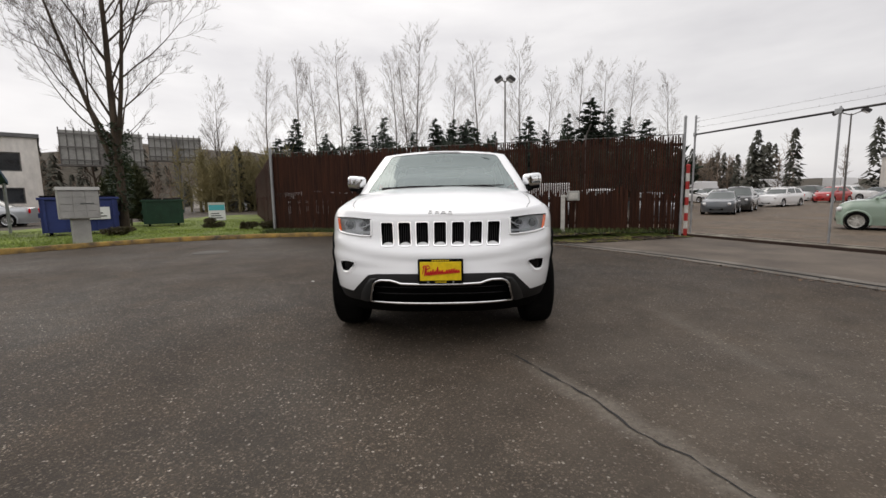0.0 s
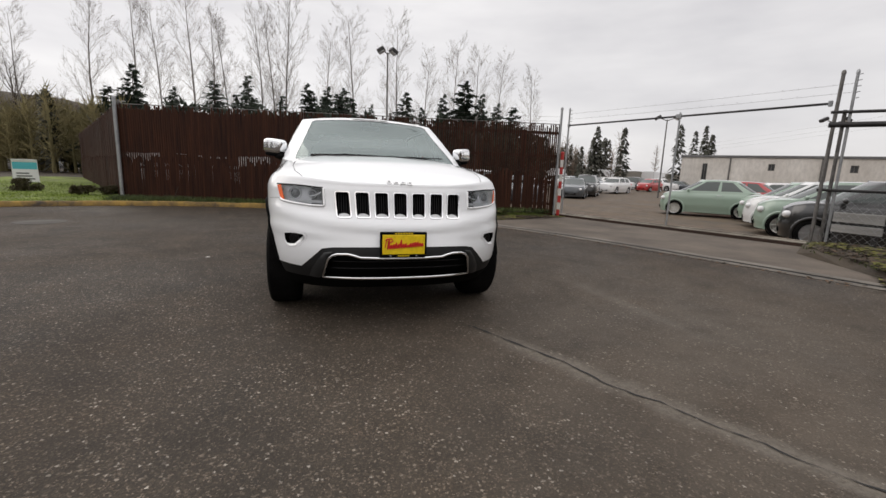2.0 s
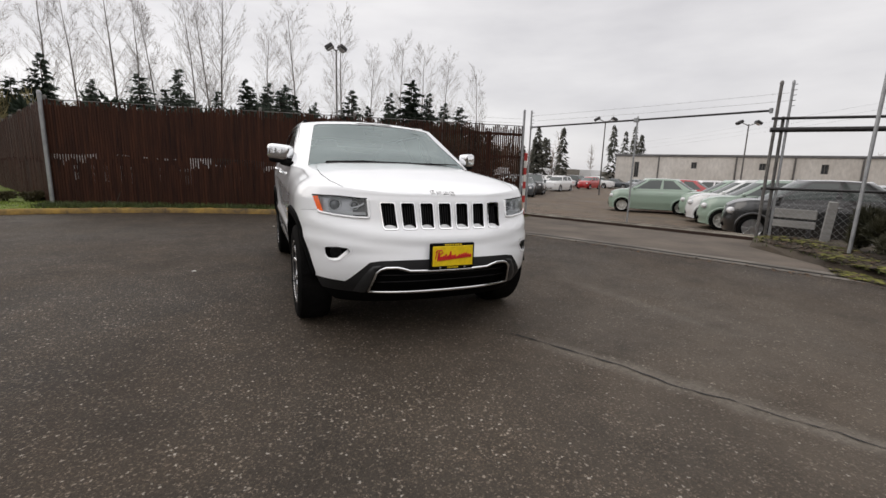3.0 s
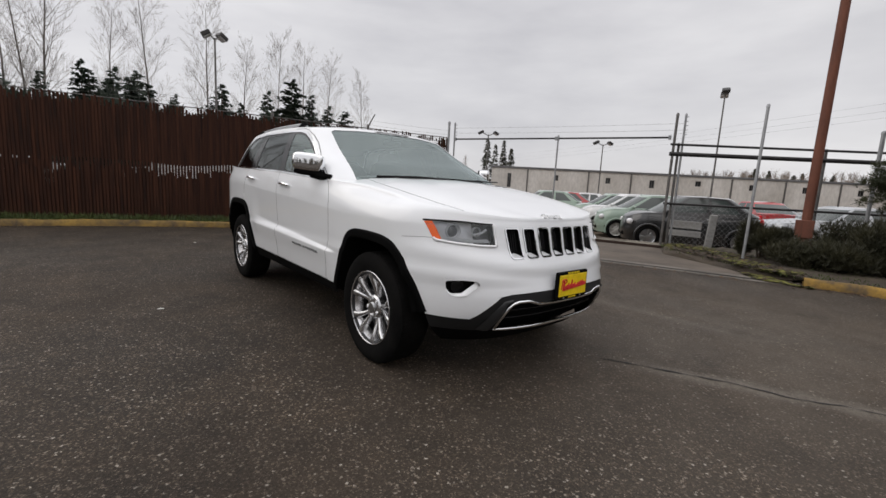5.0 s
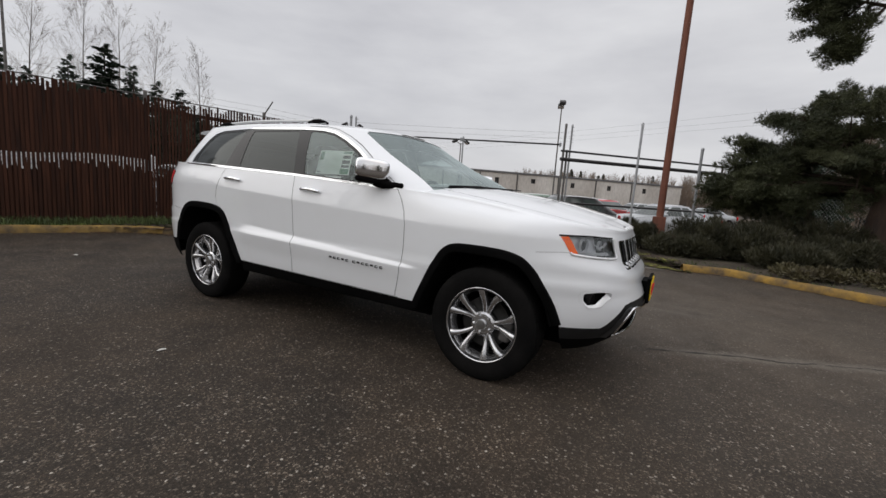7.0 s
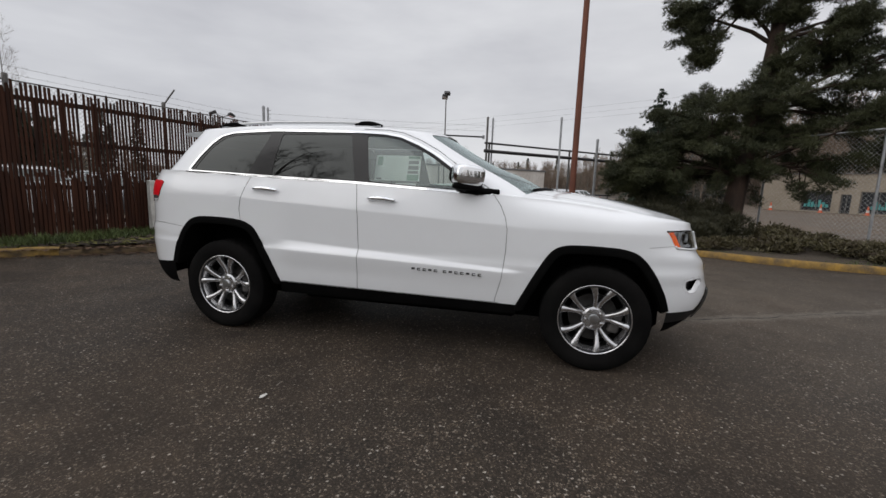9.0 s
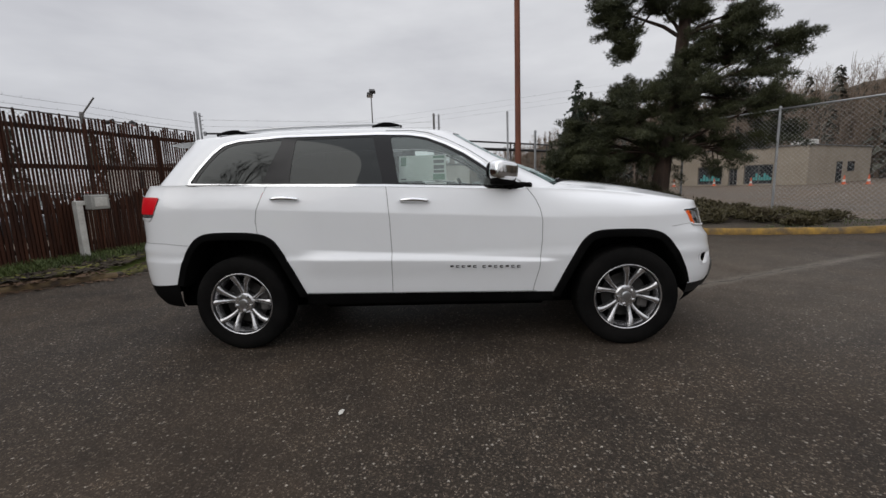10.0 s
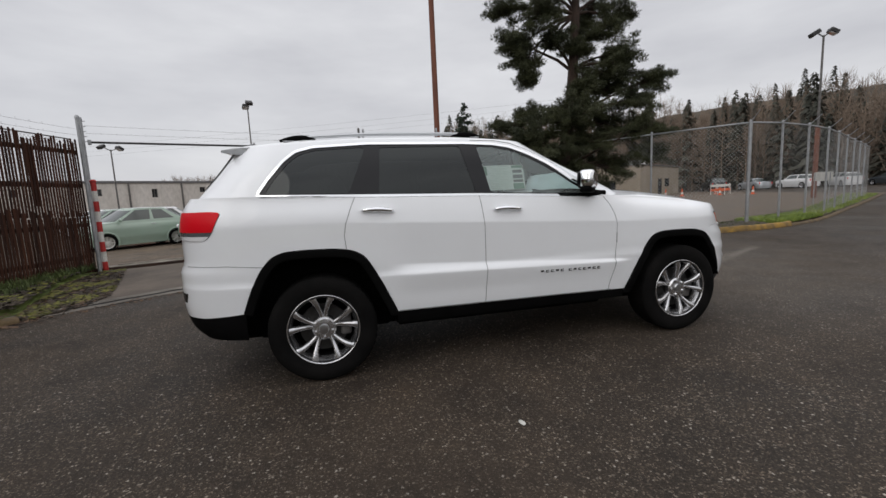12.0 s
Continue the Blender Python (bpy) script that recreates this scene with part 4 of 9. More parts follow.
bm = bmesh.new()
box(bm, (-0.075, -0.075, -0.16), (0.075, 0.075, 0.86), 0.015)
part("shaft", bm, "weathered_board", stub)

# white access post with a keypad box
ac = thing("access_post", pose(3.12, 6.52, 0, 0, 0, -12), "white steel access post carrying a pale keypad box", "post")
bm = bmesh.new()
box(bm, (-0.055, -0.055, 0.0), (0.055, 0.055, 1.12), 0.008)
part("pole", bm, "white_paint", ac)
bm = bmesh.new()
box(bm, (-0.055, -0.06, 1.06), (0.24, 0.05, 1.14), 0.008)
part("arm", bm, "white_paint", ac)
bm = bmesh.new()
box(bm, (0.10, -0.20, 0.98), (0.42, -0.02, 1.24), 0.012)
part("keypad_box", bm, "grey_metal", ac, "pale keypad box")
bm = bmesh.new()
box(bm, (0.15, -0.215, 1.03), (0.37, -0.195, 1.19), 0.004)
part("keypad_plate", bm, "white_paint", ac)
bm = bmesh.new()
box(bm, (-0.16, -0.16, -0.02), (0.16, 0.16, 0.11), 0.02)
part("footing", bm, "concrete", ac)

# ---------------------------------------------------------------- the white sport utility car
# It stands at the origin, nose towards -y. One half of the skin is built at x < 0, cut into its panels and mirrored.
suv = thing("car", Matrix(), "clean white sport utility car with chrome trim and paper window sticker", "car")

ztop = hermite([(-2.2, 0.985), (-2.1, 1.005), (-1.95, 1.035), (-1.6, 1.098), (-1.2, 1.150), (-0.95, 1.172), (-0.72, 1.187), (0.3, 1.236), (1.25, 1.268), (1.8, 1.286), (2.4, 1.295)])
crown = hermite([(-2.2, 0.006), (-2.1, 0.032), (-1.9, 0.060), (-1.5, 0.076), (-1.1, 0.076), (-0.6, 0.060), (0.0, 0.03)])
wide = hermite([(-1.9, 0.926), (-1.6, 0.936), (-1.3, 0.940), (-0.9, 0.936), (-0.3, 0.935), (0.4, 0.938), (1.0, 0.942), (1.45, 0.950), (1.8, 0.945), (2.4, 0.93)])
nose_y = hermite([(0.26, -2.14), (0.33, -2.23), (0.40, -2.285), (0.47, -2.318), (0.56, -2.325), (0.62, -2.305), (0.67, -2.288), (0.715, -2.284), (0.728, -2.280), (0.742, -2.268), (0.775, -2.238), (0.80, -2.222), (0.87, -2.205), (0.96, -2.182), (1.0, -2.165), (1.2, -2.12)])
tail_y = hermite([(0.26, 2.20), (0.34, 2.32), (0.45, 2.40), (0.60, 2.425), (0.80, 2.425), (0.85, 2.40), (0.88, 2.395), (1.05, 2.395), (1.2, 2.375), (1.3, 2.31)])
low_in = hermite([(0.26, -0.09), (0.33, -0.055), (0.40, -0.030), (0.48, -0.016), (0.60, -0.006), (0.66, 0.0), (0.70, 0.004), (0.74, -0.004), (0.80, -0.003)])
LEDGE_BOT = lambda y: 0.677 + 0.0295 * max(-0.9, min(1.0, y))
LEDGE_TOP = lambda y: 0.719 + 0.060 * max(-0.9, min(1.0, y)) + 0.004 * max(0.0, -y)
SHOULDER = lambda y: 1.018 + 0.054 * max(-1.1, min(1.3, y))
LEVELS = [("z", z) for z in (0.26, 0.30, 0.34, 0.38, 0.42, 0.46, 0.50, 0.54, 0.58, 0.61)]
LEVELS += [("b", d) for d in (-0.022, -0.010, -0.003, 0.003)] + [("g", f) for f in (0.25, 0.5, 0.75)] + [("t", d) for d in (0.0, 0.008, 0.022, 0.04)]
LEVELS += [("m", f) for f in (0.12, 0.24, 0.36, 0.48, 0.60, 0.72, 0.84, 0.94, 0.985)] + [("s", f) for f in (0.015, 0.06, 0.16, 0.30, 0.45, 0.60, 0.74, 0.86, 0.94, 0.98, 1.0)]


def level_z(level, y):
    """The height of one mesh line of the flank: it follows the door ledge, the shoulder crease and the belt."""
    kind, v = level
    if kind == "z":
        return v
    if kind == "b":
        return LEDGE_BOT(y) + v
    if kind == "g":
        return LEDGE_BOT(y) + 0.003 + (LEDGE_TOP(y) - LEDGE_BOT(y) - 0.003) * v
    if kind == "t":
        return LEDGE_TOP(y) + v
    if kind == "m":
        return LEDGE_TOP(y) + 0.04 + (SHOULDER(y) - LEDGE_TOP(y) - 0.04) * v
    return SHOULDER(y) + (ztop(y) - SHOULDER(y)) * v


def half_width(y, z):
    top, w = ztop(y), wide(y)
    if z < 0.80:
        w += low_in(z) * (1 - smoothstep(0.70, 0.80, z))
    door = smoothstep(-0.98, -0.80, y) * (1 - smoothstep(0.78, 1.02, y))
    lb, lt, sh = LEDGE_BOT(y), LEDGE_TOP(y), SHOULDER(y)
    lip = 0.016 * smoothstep(lb - 0.17, lb - 0.004, z)
    cut_in = (0.020 + 0.22 * (lt - lb)) * min(1.0, max(0.0, (z - lb) / (lt - lb + 0.002)))
    rise = (0.005 + 0.22 * (lt - lb)) * min(1.0, max(0.0, (z - lt) / (sh - lt)))
    w += door * (lip - cut_in + rise)
    t = min(1.0, max(0.0, (z - sh) / (top - sh)))
    fold = smoothstep(-1.15, -0.85, y) * (1 - smoothstep(1.0, 1.45, y))
    w -= fold * (0.028 * t + 0.018 * t**1.8) + (1 - fold) * 0.044 * smoothstep(-0.3, 1.0, t) ** 2.2
    f = (z - 0.80) / (top - 0.80)
    front = 1 - smoothstep(-1.25, -0.7, y)
    return w - front * (0.055 * smoothstep(0.72, 1.0, f) ** 2 + 0.01 * smoothstep(0.4, 0.9, f))


def nose_end(x, z):
    """The nose in plan, its bumper crease curving up towards the lamps."""
    lift = 0.078 * (min(0.86, abs(x)) / 0.82) ** 2 * (1 - smoothstep(0.84, 0.92, z)) * smoothstep(0.60, 0.68, z)
    return nose_y(z - lift)


Y_A, Y_B, N_NOSE = -1.55, 1.78, 3.0
OUTLINE = [("n", math.pi / 2 * k / 30) for k in range(30)] + [("s", Y_A + (Y_B - Y_A) * k / 96) for k in range(96)] + [("t", math.pi / 2 * k / 16) for k in range(17)]


def skin_point(u, level):
    kind, v = u
    y = {"n": -2.0, "s": v, "t": 2.2}[kind]
    z = level[1]
    x = 0.45
    for _ in range(5):
        z = level_z(level, y)
        if kind == "s":
            return Vector((-half_width(y, z), y, z))
        if kind == "n":
            w, end, base, n = half_width(Y_A, z), nose_end(x, z), Y_A, N_NOSE
            a = v
        else:
            w, end, base, n = half_width(Y_B, z), tail_y(z), Y_B, 5.0
            a = math.pi / 2 - v
        x = w * math.sin(a) ** (2 / n)
        y = base + (end - base) * math.cos(a)
    return Vector((-x, y, z))


def hood_z(x, y):
    return ztop(y) + crown(y) * (1 - min(1, abs(x) / 0.86) ** 2.6)


body = bmesh.new()
keep_n = body.verts.layers.float_vector.new("keep_normal")
grid = [[body.verts.new(skin_point(u, lv)) for lv in LEVELS] for u in OUTLINE]
HOOD_S = (0.985, 0.96, 0.92, 0.86, 0.78, 0.70, 0.60, 0.50, 0.38, 0.25, 0.12, 0.0)
for ui, u in enumerate(OUTLINE):
    top = grid[ui][-1].co
    if top.y < -0.80:
        for s in HOOD_S:
            x = top.x * s
            grid[ui].append(body.verts.new((x, top.y, hood_z(x, top.y) + (0.004 if 0.5 < s < 0.8 else 0))))
for a, b in zip(grid, grid[1:]):
    for k in range(min(len(a), len(b)) - 1):
        try:
            body.faces.new((a[k], b[k], b[k + 1], a[k + 1]))
        except ValueError:
            pass
bmesh.ops.remove_doubles(body, verts=body.verts[:], dist=0.0004)

# greenhouse and roof
roof_edge = hermite([(-0.5, 1.585), (-0.2, 1.620), (0.1, 1.648), (0.5, 1.667), (1.0, 1.671), (1.5, 1.655), (2.1, 1.612)])
roof_mid = hermite([(-0.5, 1.60), (-0.25, 1.655), (-0.05, 1.690), (0.4, 1.727), (0.9, 1.731), (1.5, 1.708), (2.1, 1.660)])
QS = [0, 0.06, 0.13, 0.2, 0.28, 0.36, 0.44, 0.52, 0.6, 0.68, 0.76, 0.84, 0.91, 0.96, 1.0]


def cabin_point(u, q):
    """u: front arc, side and rear arc as before; q: from the belt to the cant rail."""
    kind, v = u
    wa = 0.893 - 0.122 * q - 0.046 * q**3
    ya, yb = -0.735 + 0.740 * q, 1.86 - 0.22 * q
    yf, yr = -1.09 + 0.88 * q - 0.03 * math.sin(math.pi * q), 2.285 - 0.30 * q
    if kind == "s":
        x, y = wa, ya + (yb - ya) * v
    elif kind == "n":
        x = wa * math.sin(v) ** (2 / 4.0)
        y = ya + (yf - ya) * math.cos(v)
    else:
        x = wa * math.cos(v) ** (2 / 5.0)
        y = yb + (yr - yb) * math.sin(v)
    x -= 0.055 * max(0.0, (y - 1.05) / 0.9) ** 2 * min(1.0, x / 0.6)
    base = hood_z(x, y) - 0.012 if y < -0.6 else ztop(y) - 0.002
    base = base if y < -0.9 else ztop(y) * smoothstep(-0.9, -0.6, y) + base * (1 - smoothstep(-0.9, -0.6, y))
    arch = 0.05 * (1 - (x / 0.72) ** 2) * q**2 if kind != "s" else 0
    return Vector((-x, y, base + (roof_edge(y) - base) * q + max(0, arch)))


COUT = [("n", math.pi / 2 * k / 26) for k in range(26)] + [("s", k / 70) for k in range(70)] + [("t", math.pi / 2 * k / 14) for k in range(15)]
cab = [[body.verts.new(cabin_point(u, q)) for q in QS] for u in COUT]
for ui, u in enumerate(COUT):
    top = cab[ui][-1].co
    for s in (0.985, 0.955, 0.91, 0.84, 0.74, 0.62, 0.48, 0.32, 0.16, 0.0):
        x = top.x * s
        full = roof_mid(top.y)
        cab[ui].append(body.verts.new((x, top.y, top.z + max(0.0, full - top.z) * (1 - s**2.2))))
for a, b in zip(cab, cab[1:]):
    for k in range(len(a) - 1):
        try:
            body.faces.new((a[k], b[k], b[k + 1], a[k + 1]))
        except ValueError:
            pass
bmesh.ops.remove_doubles(body, verts=body.verts[:], dist=0.0003)
bmesh.ops.dissolve_degenerate(body, edges=body.edges[:], dist=0.0002)
bmesh.ops.recalc_face_normals(body, faces=body.faces[:])
if sum(f.normal.x * f.calc_area() for f in body.faces) > 0:
    bmesh.ops.reverse_faces(body, faces=body.faces[:])
body.normal_update()
for v in body.verts:
    n = v.normal.copy()
    if abs(v.co.x) < 1e-4:
        n.x = 0
        n.normalize()
    v[keep_n] = n

# ---- panel lines, as polygons in side view (y, z) or front view (x, z)


def rounded(poly, r, n=3):
    out = []
    for i, p in enumerate(poly):
        a, b, c = Vector(poly[i - 1]), Vector(p), Vector(poly[(i + 1) % len(poly)])
        d1, d2 = (a - b), (c - b)
        k = min(r, d1.length * 0.45, d2.length * 0.45)
        s, e = b + d1.normalized() * k, b + d2.normalized() * k
        for j in range(n + 1):
            t = j / n
            out.append(tuple(s * (1 - t) ** 2 + b * 2 * t * (1 - t) + e * t * t))
    return out


def grown(poly, d):
    """The polygon with each edge moved d outwards."""
    area = sum(poly[i - 1][0] * poly[i][1] - poly[i][0] * poly[i - 1][1] for i in range(len(poly)))
    sg = 1 if area > 0 else -1
    out = []
    for i, p in enumerate(poly):
        a, b, c = Vector(poly[i - 1]), Vector(p), Vector(poly[(i + 1) % len(poly)])
        e1, e2 = (b - a).normalized(), (c - b).normalized()
        n1, n2 = Vector((e1.y, -e1.x)) * sg, Vector((e2.y, -e2.x)) * sg
        m = (n1 + n2)
        m = m.normalized() if m.length > 1e-6 else n1
        out.append(tuple(b + m * d / max(0.45, m.dot(n1))))
    return out


def strip(line, w):
    """A thin closed polygon round an open line."""
    l = [Vector(p) for p in line]
    left, right = [], []
    for i, p in enumerate(l):
        t = (l[min(i + 1, len(l) - 1)] - l[max(i - 1, 0)]).normalized()
        n = Vector((-t.y, t.x))
        left.append(tuple(p + n * w / 2))
        right.append(tuple(p - n * w / 2))
    return left + right[::-1]


def facing(view):
    if view == "side":
        return lambda f: f.normal.x < -0.18
    if view == "front":
        return lambda f: f.normal.y < -0.12 and f.calc_center_median().y < 0.2
    return lambda f: f.normal.z > 0.3


def flat(co, view):
    return (co.y, co.z) if view == "side" else (co.x, co.z) if view == "front" else (co.x, co.y)


def cut(poly, view, closed=True):
    look_at = facing(view)
    n = len(poly)
    for i in range(n if closed else n - 1):
        p, q = Vector(poly[i]), Vector(poly[(i + 1) % n])
        d = q - p
        if d.length < 1e-5:
            continue
        lo = (min(p.x, q.x) - 0.001, min(p.y, q.y) - 0.001)
        hi = (max(p.x, q.x) + 0.001, max(p.y, q.y) + 0.001)
        near = []
        for f in body.faces:
            pts = [flat(v.co, view) for v in f.verts]
            if max(a for a, _ in pts) < lo[0] or min(a for a, _ in pts) > hi[0] or max(b for _, b in pts) < lo[1] or min(b for _, b in pts) > hi[1]:
                continue
            if look_at(f):
                near.append(f)
        if not near:
            continue
        geom = set(near)
        for f in near:
            geom.update(f.edges)
            geom.update(f.verts)
        nx, ny = -d.y, d.x
        co = {"side": (0, p.x, p.y), "front": (p.x, 0, p.y), "top": (p.x, p.y, 0)}[view]
        no = {"side": (0, nx, ny), "front": (nx, 0, ny), "top": (nx, ny, 0)}[view]
        bmesh.ops.bisect_plane(body, geom=list(geom), dist=1e-5, plane_co=co, plane_no=no)


tag = body.faces.layers.int.new("panel")
PANELS = ["body"]


def claim(name, poly, view, test=None, over=None):
    """Faces inside the polygon become the named panel."""
    if name not in PANELS:
        PANELS.append(name)
    k = PANELS.index(name)
    look_at = facing(view)
    got = 0
    for f in body.faces:
        if over is not None and PANELS[f[tag]] not in over:
            continue
        c = f.calc_center_median()
        if look_at(f) and inside(flat(c, view), poly) and (test is None or test(c)):
            f[tag] = k
            got += 1
    return got


low = lambda c: c.z < ztop(c.y) + 0.001 and abs(c.x) > 0.5
ARCH_F = [(-0.905, 0.10), (-0.915, 0.402), (-1.050, 0.672), (-1.130, 0.806), (-1.185, 0.850), (-1.255, 0.869), (-1.40, 0.872), (-1.585, 0.866), (-1.690, 0.838), (-1.760, 0.778), (-1.828, 0.685), (-1.898, 0.560), (-1.935, 0.452), (-1.950, 0.10)]
ARCH_R = [(0.925, 0.10), (0.936, 0.432), (1.050, 0.685), (1.142, 0.852), (1.220, 0.900), (1.34, 0.922), (1.53, 0.927), (1.675, 0.922), (1.758, 0.886), (1.832, 0.798), (1.898, 0.668), (1.950, 0.535), (1.965, 0.10)]
for arch in (ARCH_F, ARCH_R):
    cut(grown(arch, -0.012), "side")
    claim("gone", grown(arch, -0.012), "side", lambda c: c.z < 0.95 and abs(c.x) > 0.4)

DLO = [(-0.70, 1.192), (0.30, 1.243), (1.20, 1.274), (1.805, 1.296), (1.735, 1.394), (1.635, 1.512), (1.555, 1.576), (1.44, 1.604), (1.06, 1.621), (0.36, 1.613), (0.13, 1.602), (0.0, 1.580), (-0.14, 1.525), (-0.28, 1.453), (-0.40, 1.372), (-0.48, 1.312), (-0.60, 1.245)]
DLO = rounded(DLO, 0.02, 2)
hi_side = lambda c: c.x < -0.45
chrome_ring = grown(DLO, 0.017)
cut(chrome_ring, "side")
cut(DLO, "side")
claim("window_trim", chrome_ring, "side", hi_side)
claim("pillar_black", DLO, "side", hi_side)
WIN_F = rounded([(-0.63, 1.205), (0.20, 1.248), (0.262, 1.593), (0.13, 1.588), (0.0, 1.562), (-0.13, 1.508), (-0.27, 1.432), (-0.38, 1.358), (-0.47, 1.294), (-0.56, 1.240)], 0.02, 2)
WIN_R = rounded([(0.315, 1.252), (1.02, 1.277), (0.985, 1.60), (0.395, 1.600)], 0.02, 2)
WIN_Q = rounded([(1.225, 1.284), (1.765, 1.304), (1.695, 1.404), (1.60, 1.512), (1.525, 1.566), (1.42, 1.590), (1.085, 1.604)], 0.025, 2)
for name, poly in (("front_window", WIN_F), ("rear_window", WIN_R), ("quarter_window", WIN_Q)):
    cut(poly, "side")
    claim(name, poly, "side", hi_side)

SEAM_REAR = [(1.185, 1.262), (1.215, 1.20), (1.262, 1.08), (1.276, 1.00), (1.268, 0.91)]
SEAM_MID = [(0.295, 1.232), (0.285, 1.15), (0.272, 1.00), (0.268, 0.70), (0.280, 0.40)]
SEAM_FRONT = [(-0.735, 1.178), (-0.785, 1.11), (-0.822, 1.03), (-0.838, 0.95), (-0.836, 0.80), (-0.815, 0.60), (-0.778, 0.46), (-0.770, 0.40)]
DOOR_F = SEAM_FRONT + [(0.280, 0.40)] + SEAM_MID[::-1][1:]
DOOR_R = SEAM_MID + [(0.925, 0.40), (0.936, 0.432), (1.050, 0.685), (1.142, 0.852), (1.268, 0.912)] + SEAM_REAR[::-1][1:]
cut(SEAM_FRONT, "side", False)
cut(SEAM_MID, "side", False)
cut(SEAM_REAR, "side", False)
sill_z = lambda y: 0.418 + 0.018 * (y + 0.8) / 1.7
SILL = [(-0.93, sill_z(-0.93)), (0.95, sill_z(0.95))]
cut(SILL, "side", False)
claim("front_door", DOOR_F, "side", lambda c: low(c) and c.z > sill_z(c.y), over=("body",))
claim("rear_door", DOOR_R, "side", lambda c: low(c) and c.z > sill_z(c.y), over=("body",))
claim("gone", [(-0.93, 0.2), (0.95, 0.2), (0.95, 0.336), (-0.93, 0.336)], "side", lambda c: c.x < -0.6, over=("body",))
claim("sill", [(-0.93, 0.2), (0.95, 0.2), (0.95, 0.46), (-0.93, 0.46)], "side", lambda c: c.z < sill_z(c.y) and c.x < -0.6, over=("body",))
for seam in (SEAM_FRONT, SEAM_MID, SEAM_REAR, [(-0.80, sill_z(-0.8) + 0.004), (0.93, sill_z(0.93) + 0.004)]):
    s = strip(seam, 0.0045)
    cut(s, "side")
    claim("panel_gap", s, "side", low, over=("body", "front_door", "rear_door"))
FRAME_SEAM = [(0.30, 1.642), (0.10, 1.636), (-0.02, 1.614), (-0.16, 1.560), (-0.30, 1.487), (-0.425, 1.404), (-0.505, 1.343), (-0.62, 1.274), (-0.70, 1.222)]
fs = strip(FRAME_SEAM, 0.005)
cut(fs, "side")
claim("panel_gap", fs, "side", hi_side, over=("body",))
# bumper-to-wing seam and rear bumper seam
for seam in ([(1.80, 0.83), (2.02, 0.85), (2.30, 0.85)], [(-0.735, 1.178), (-0.70, 1.196)], [(-1.76, 0.876), (-1.905, 0.887), (-1.985, 0.883)]):
    s = strip(seam, 0.0028 if seam[0][0] < -1.5 else 0.004)
    cut(s, "side")
    claim("panel_gap", s, "side", low, over=("body",))

# lower black apron, rear and front
TAIL_LOW = [(1.84, 0.2), (2.6, 0.2), (2.6, 0.50), (2.20, 0.505), (1.84, 0.54)]
cut(TAIL_LOW, "side")
claim("rear_apron", TAIL_LOW, "side", None, over=("body",))
for f in body.faces:
    c = f.calc_center_median()
    if c.y > 1.9 and c.z < 0.50 and PANELS[f[tag]] == "body":
        f[tag] = PANELS.index("rear_apron")
for f in body.faces:
    if PANELS[f[tag]] == "rear_apron" and f.calc_center_median().z < 0.335:
        f[tag] = PANELS.index("gone")
APRON = [(-1.0, 0.2), (-1.0, 0.455), (-0.84, 0.437), (-0.672, 0.434), (-0.60, 0.508), (-0.535, 0.572), (-0.47, 0.584), (-0.325, 0.588), (0.05, 0.590), (0.05, 0.2)]
cut(APRON, "front")
claim("front_apron", APRON, "front", lambda c: c.y < -1.75, over=("body",))
for f in body.faces:
    c = f.calc_center_median()
    if c.y < -1.72 and c.z < 0.436 and PANELS[f[tag]] == "body":
        f[tag] = PANELS.index("front_apron")

cut([(-1.0, 0.352), (0.05, 0.352)], "front", False)
PANELS.append("front_chin")
for f in body.faces:
    if PANELS[f[tag]] == "front_apron" and f.calc_center_median().z < 0.352:
        f[tag] = PANELS.index("front_chin")

# windscreen with its black border
SCREEN = [(0.02, 1.180), (-0.60, 1.178), (-0.745, 1.170), (-0.765, 1.195), (-0.622, 1.602), (-0.585, 1.620), (-0.30, 1.638), (0.02, 1.644)]
cut(SCREEN, "front")
claim("windscreen", SCREEN, "front", lambda c: c.y > -1.15 and c.z > hood_z(c.x, c.y) - 0.03, over=("body",))

# headlamps, grille slots, fog lamp recesses
HEAD = rounded([(-0.520, 0.972), (-0.515, 0.851), (-0.60, 0.852), (-0.72, 0.862), (-0.810, 0.876), (-0.838, 0.985), (-0.66, 0.984)], 0.012, 2)
cut(HEAD, "front")
nose = lambda c: c.y < -1.7
claim("headlamp", HEAD, "front", nose)
SLOT_P = 0.1285
SLOTS = []
for k in range(4):
    cx = -SLOT_P * k
    lean = 0.004 * k
    poly = [(cx - 0.044 - lean, 0.948), (cx - 0.043, 0.784), (cx + 0.043, 0.784), (cx + 0.044 - lean, 0.948)]
    poly = rounded(poly, 0.012, 2)
    SLOTS.append(poly)
    cut(grown(poly, 0.008), "front")
    cut(poly, "front")
    claim("grille_ring", grown(poly, 0.008), "front", nose, over=("body",))
    claim("gone", poly, "front", nose)
FOG = rounded([(-0.786, 0.652), (-0.779, 0.603), (-0.758, 0.572), (-0.702, 0.577), (-0.644, 0.638), (-0.654, 0.657), (-0.72, 0.661)], 0.012, 2)
cut(grown(FOG, 0.016), "front")
cut(FOG, "front")
claim("fog_rim", grown(FOG, 0.016), "front", nose, over=("body", "panel_gap"))
claim("gone", FOG, "front", nose)
MOUTH = [(0.02, 0.514), (-0.29, 0.518), (-0.36, 0.541), (-0.455, 0.538), (-0.485, 0.516), (-0.525, 0.368), (-0.30, 0.356), (0.02, 0.356)]
cut(MOUTH, "front")
claim("gone", MOUTH, "front", nose, over=("front_apron", "body"))

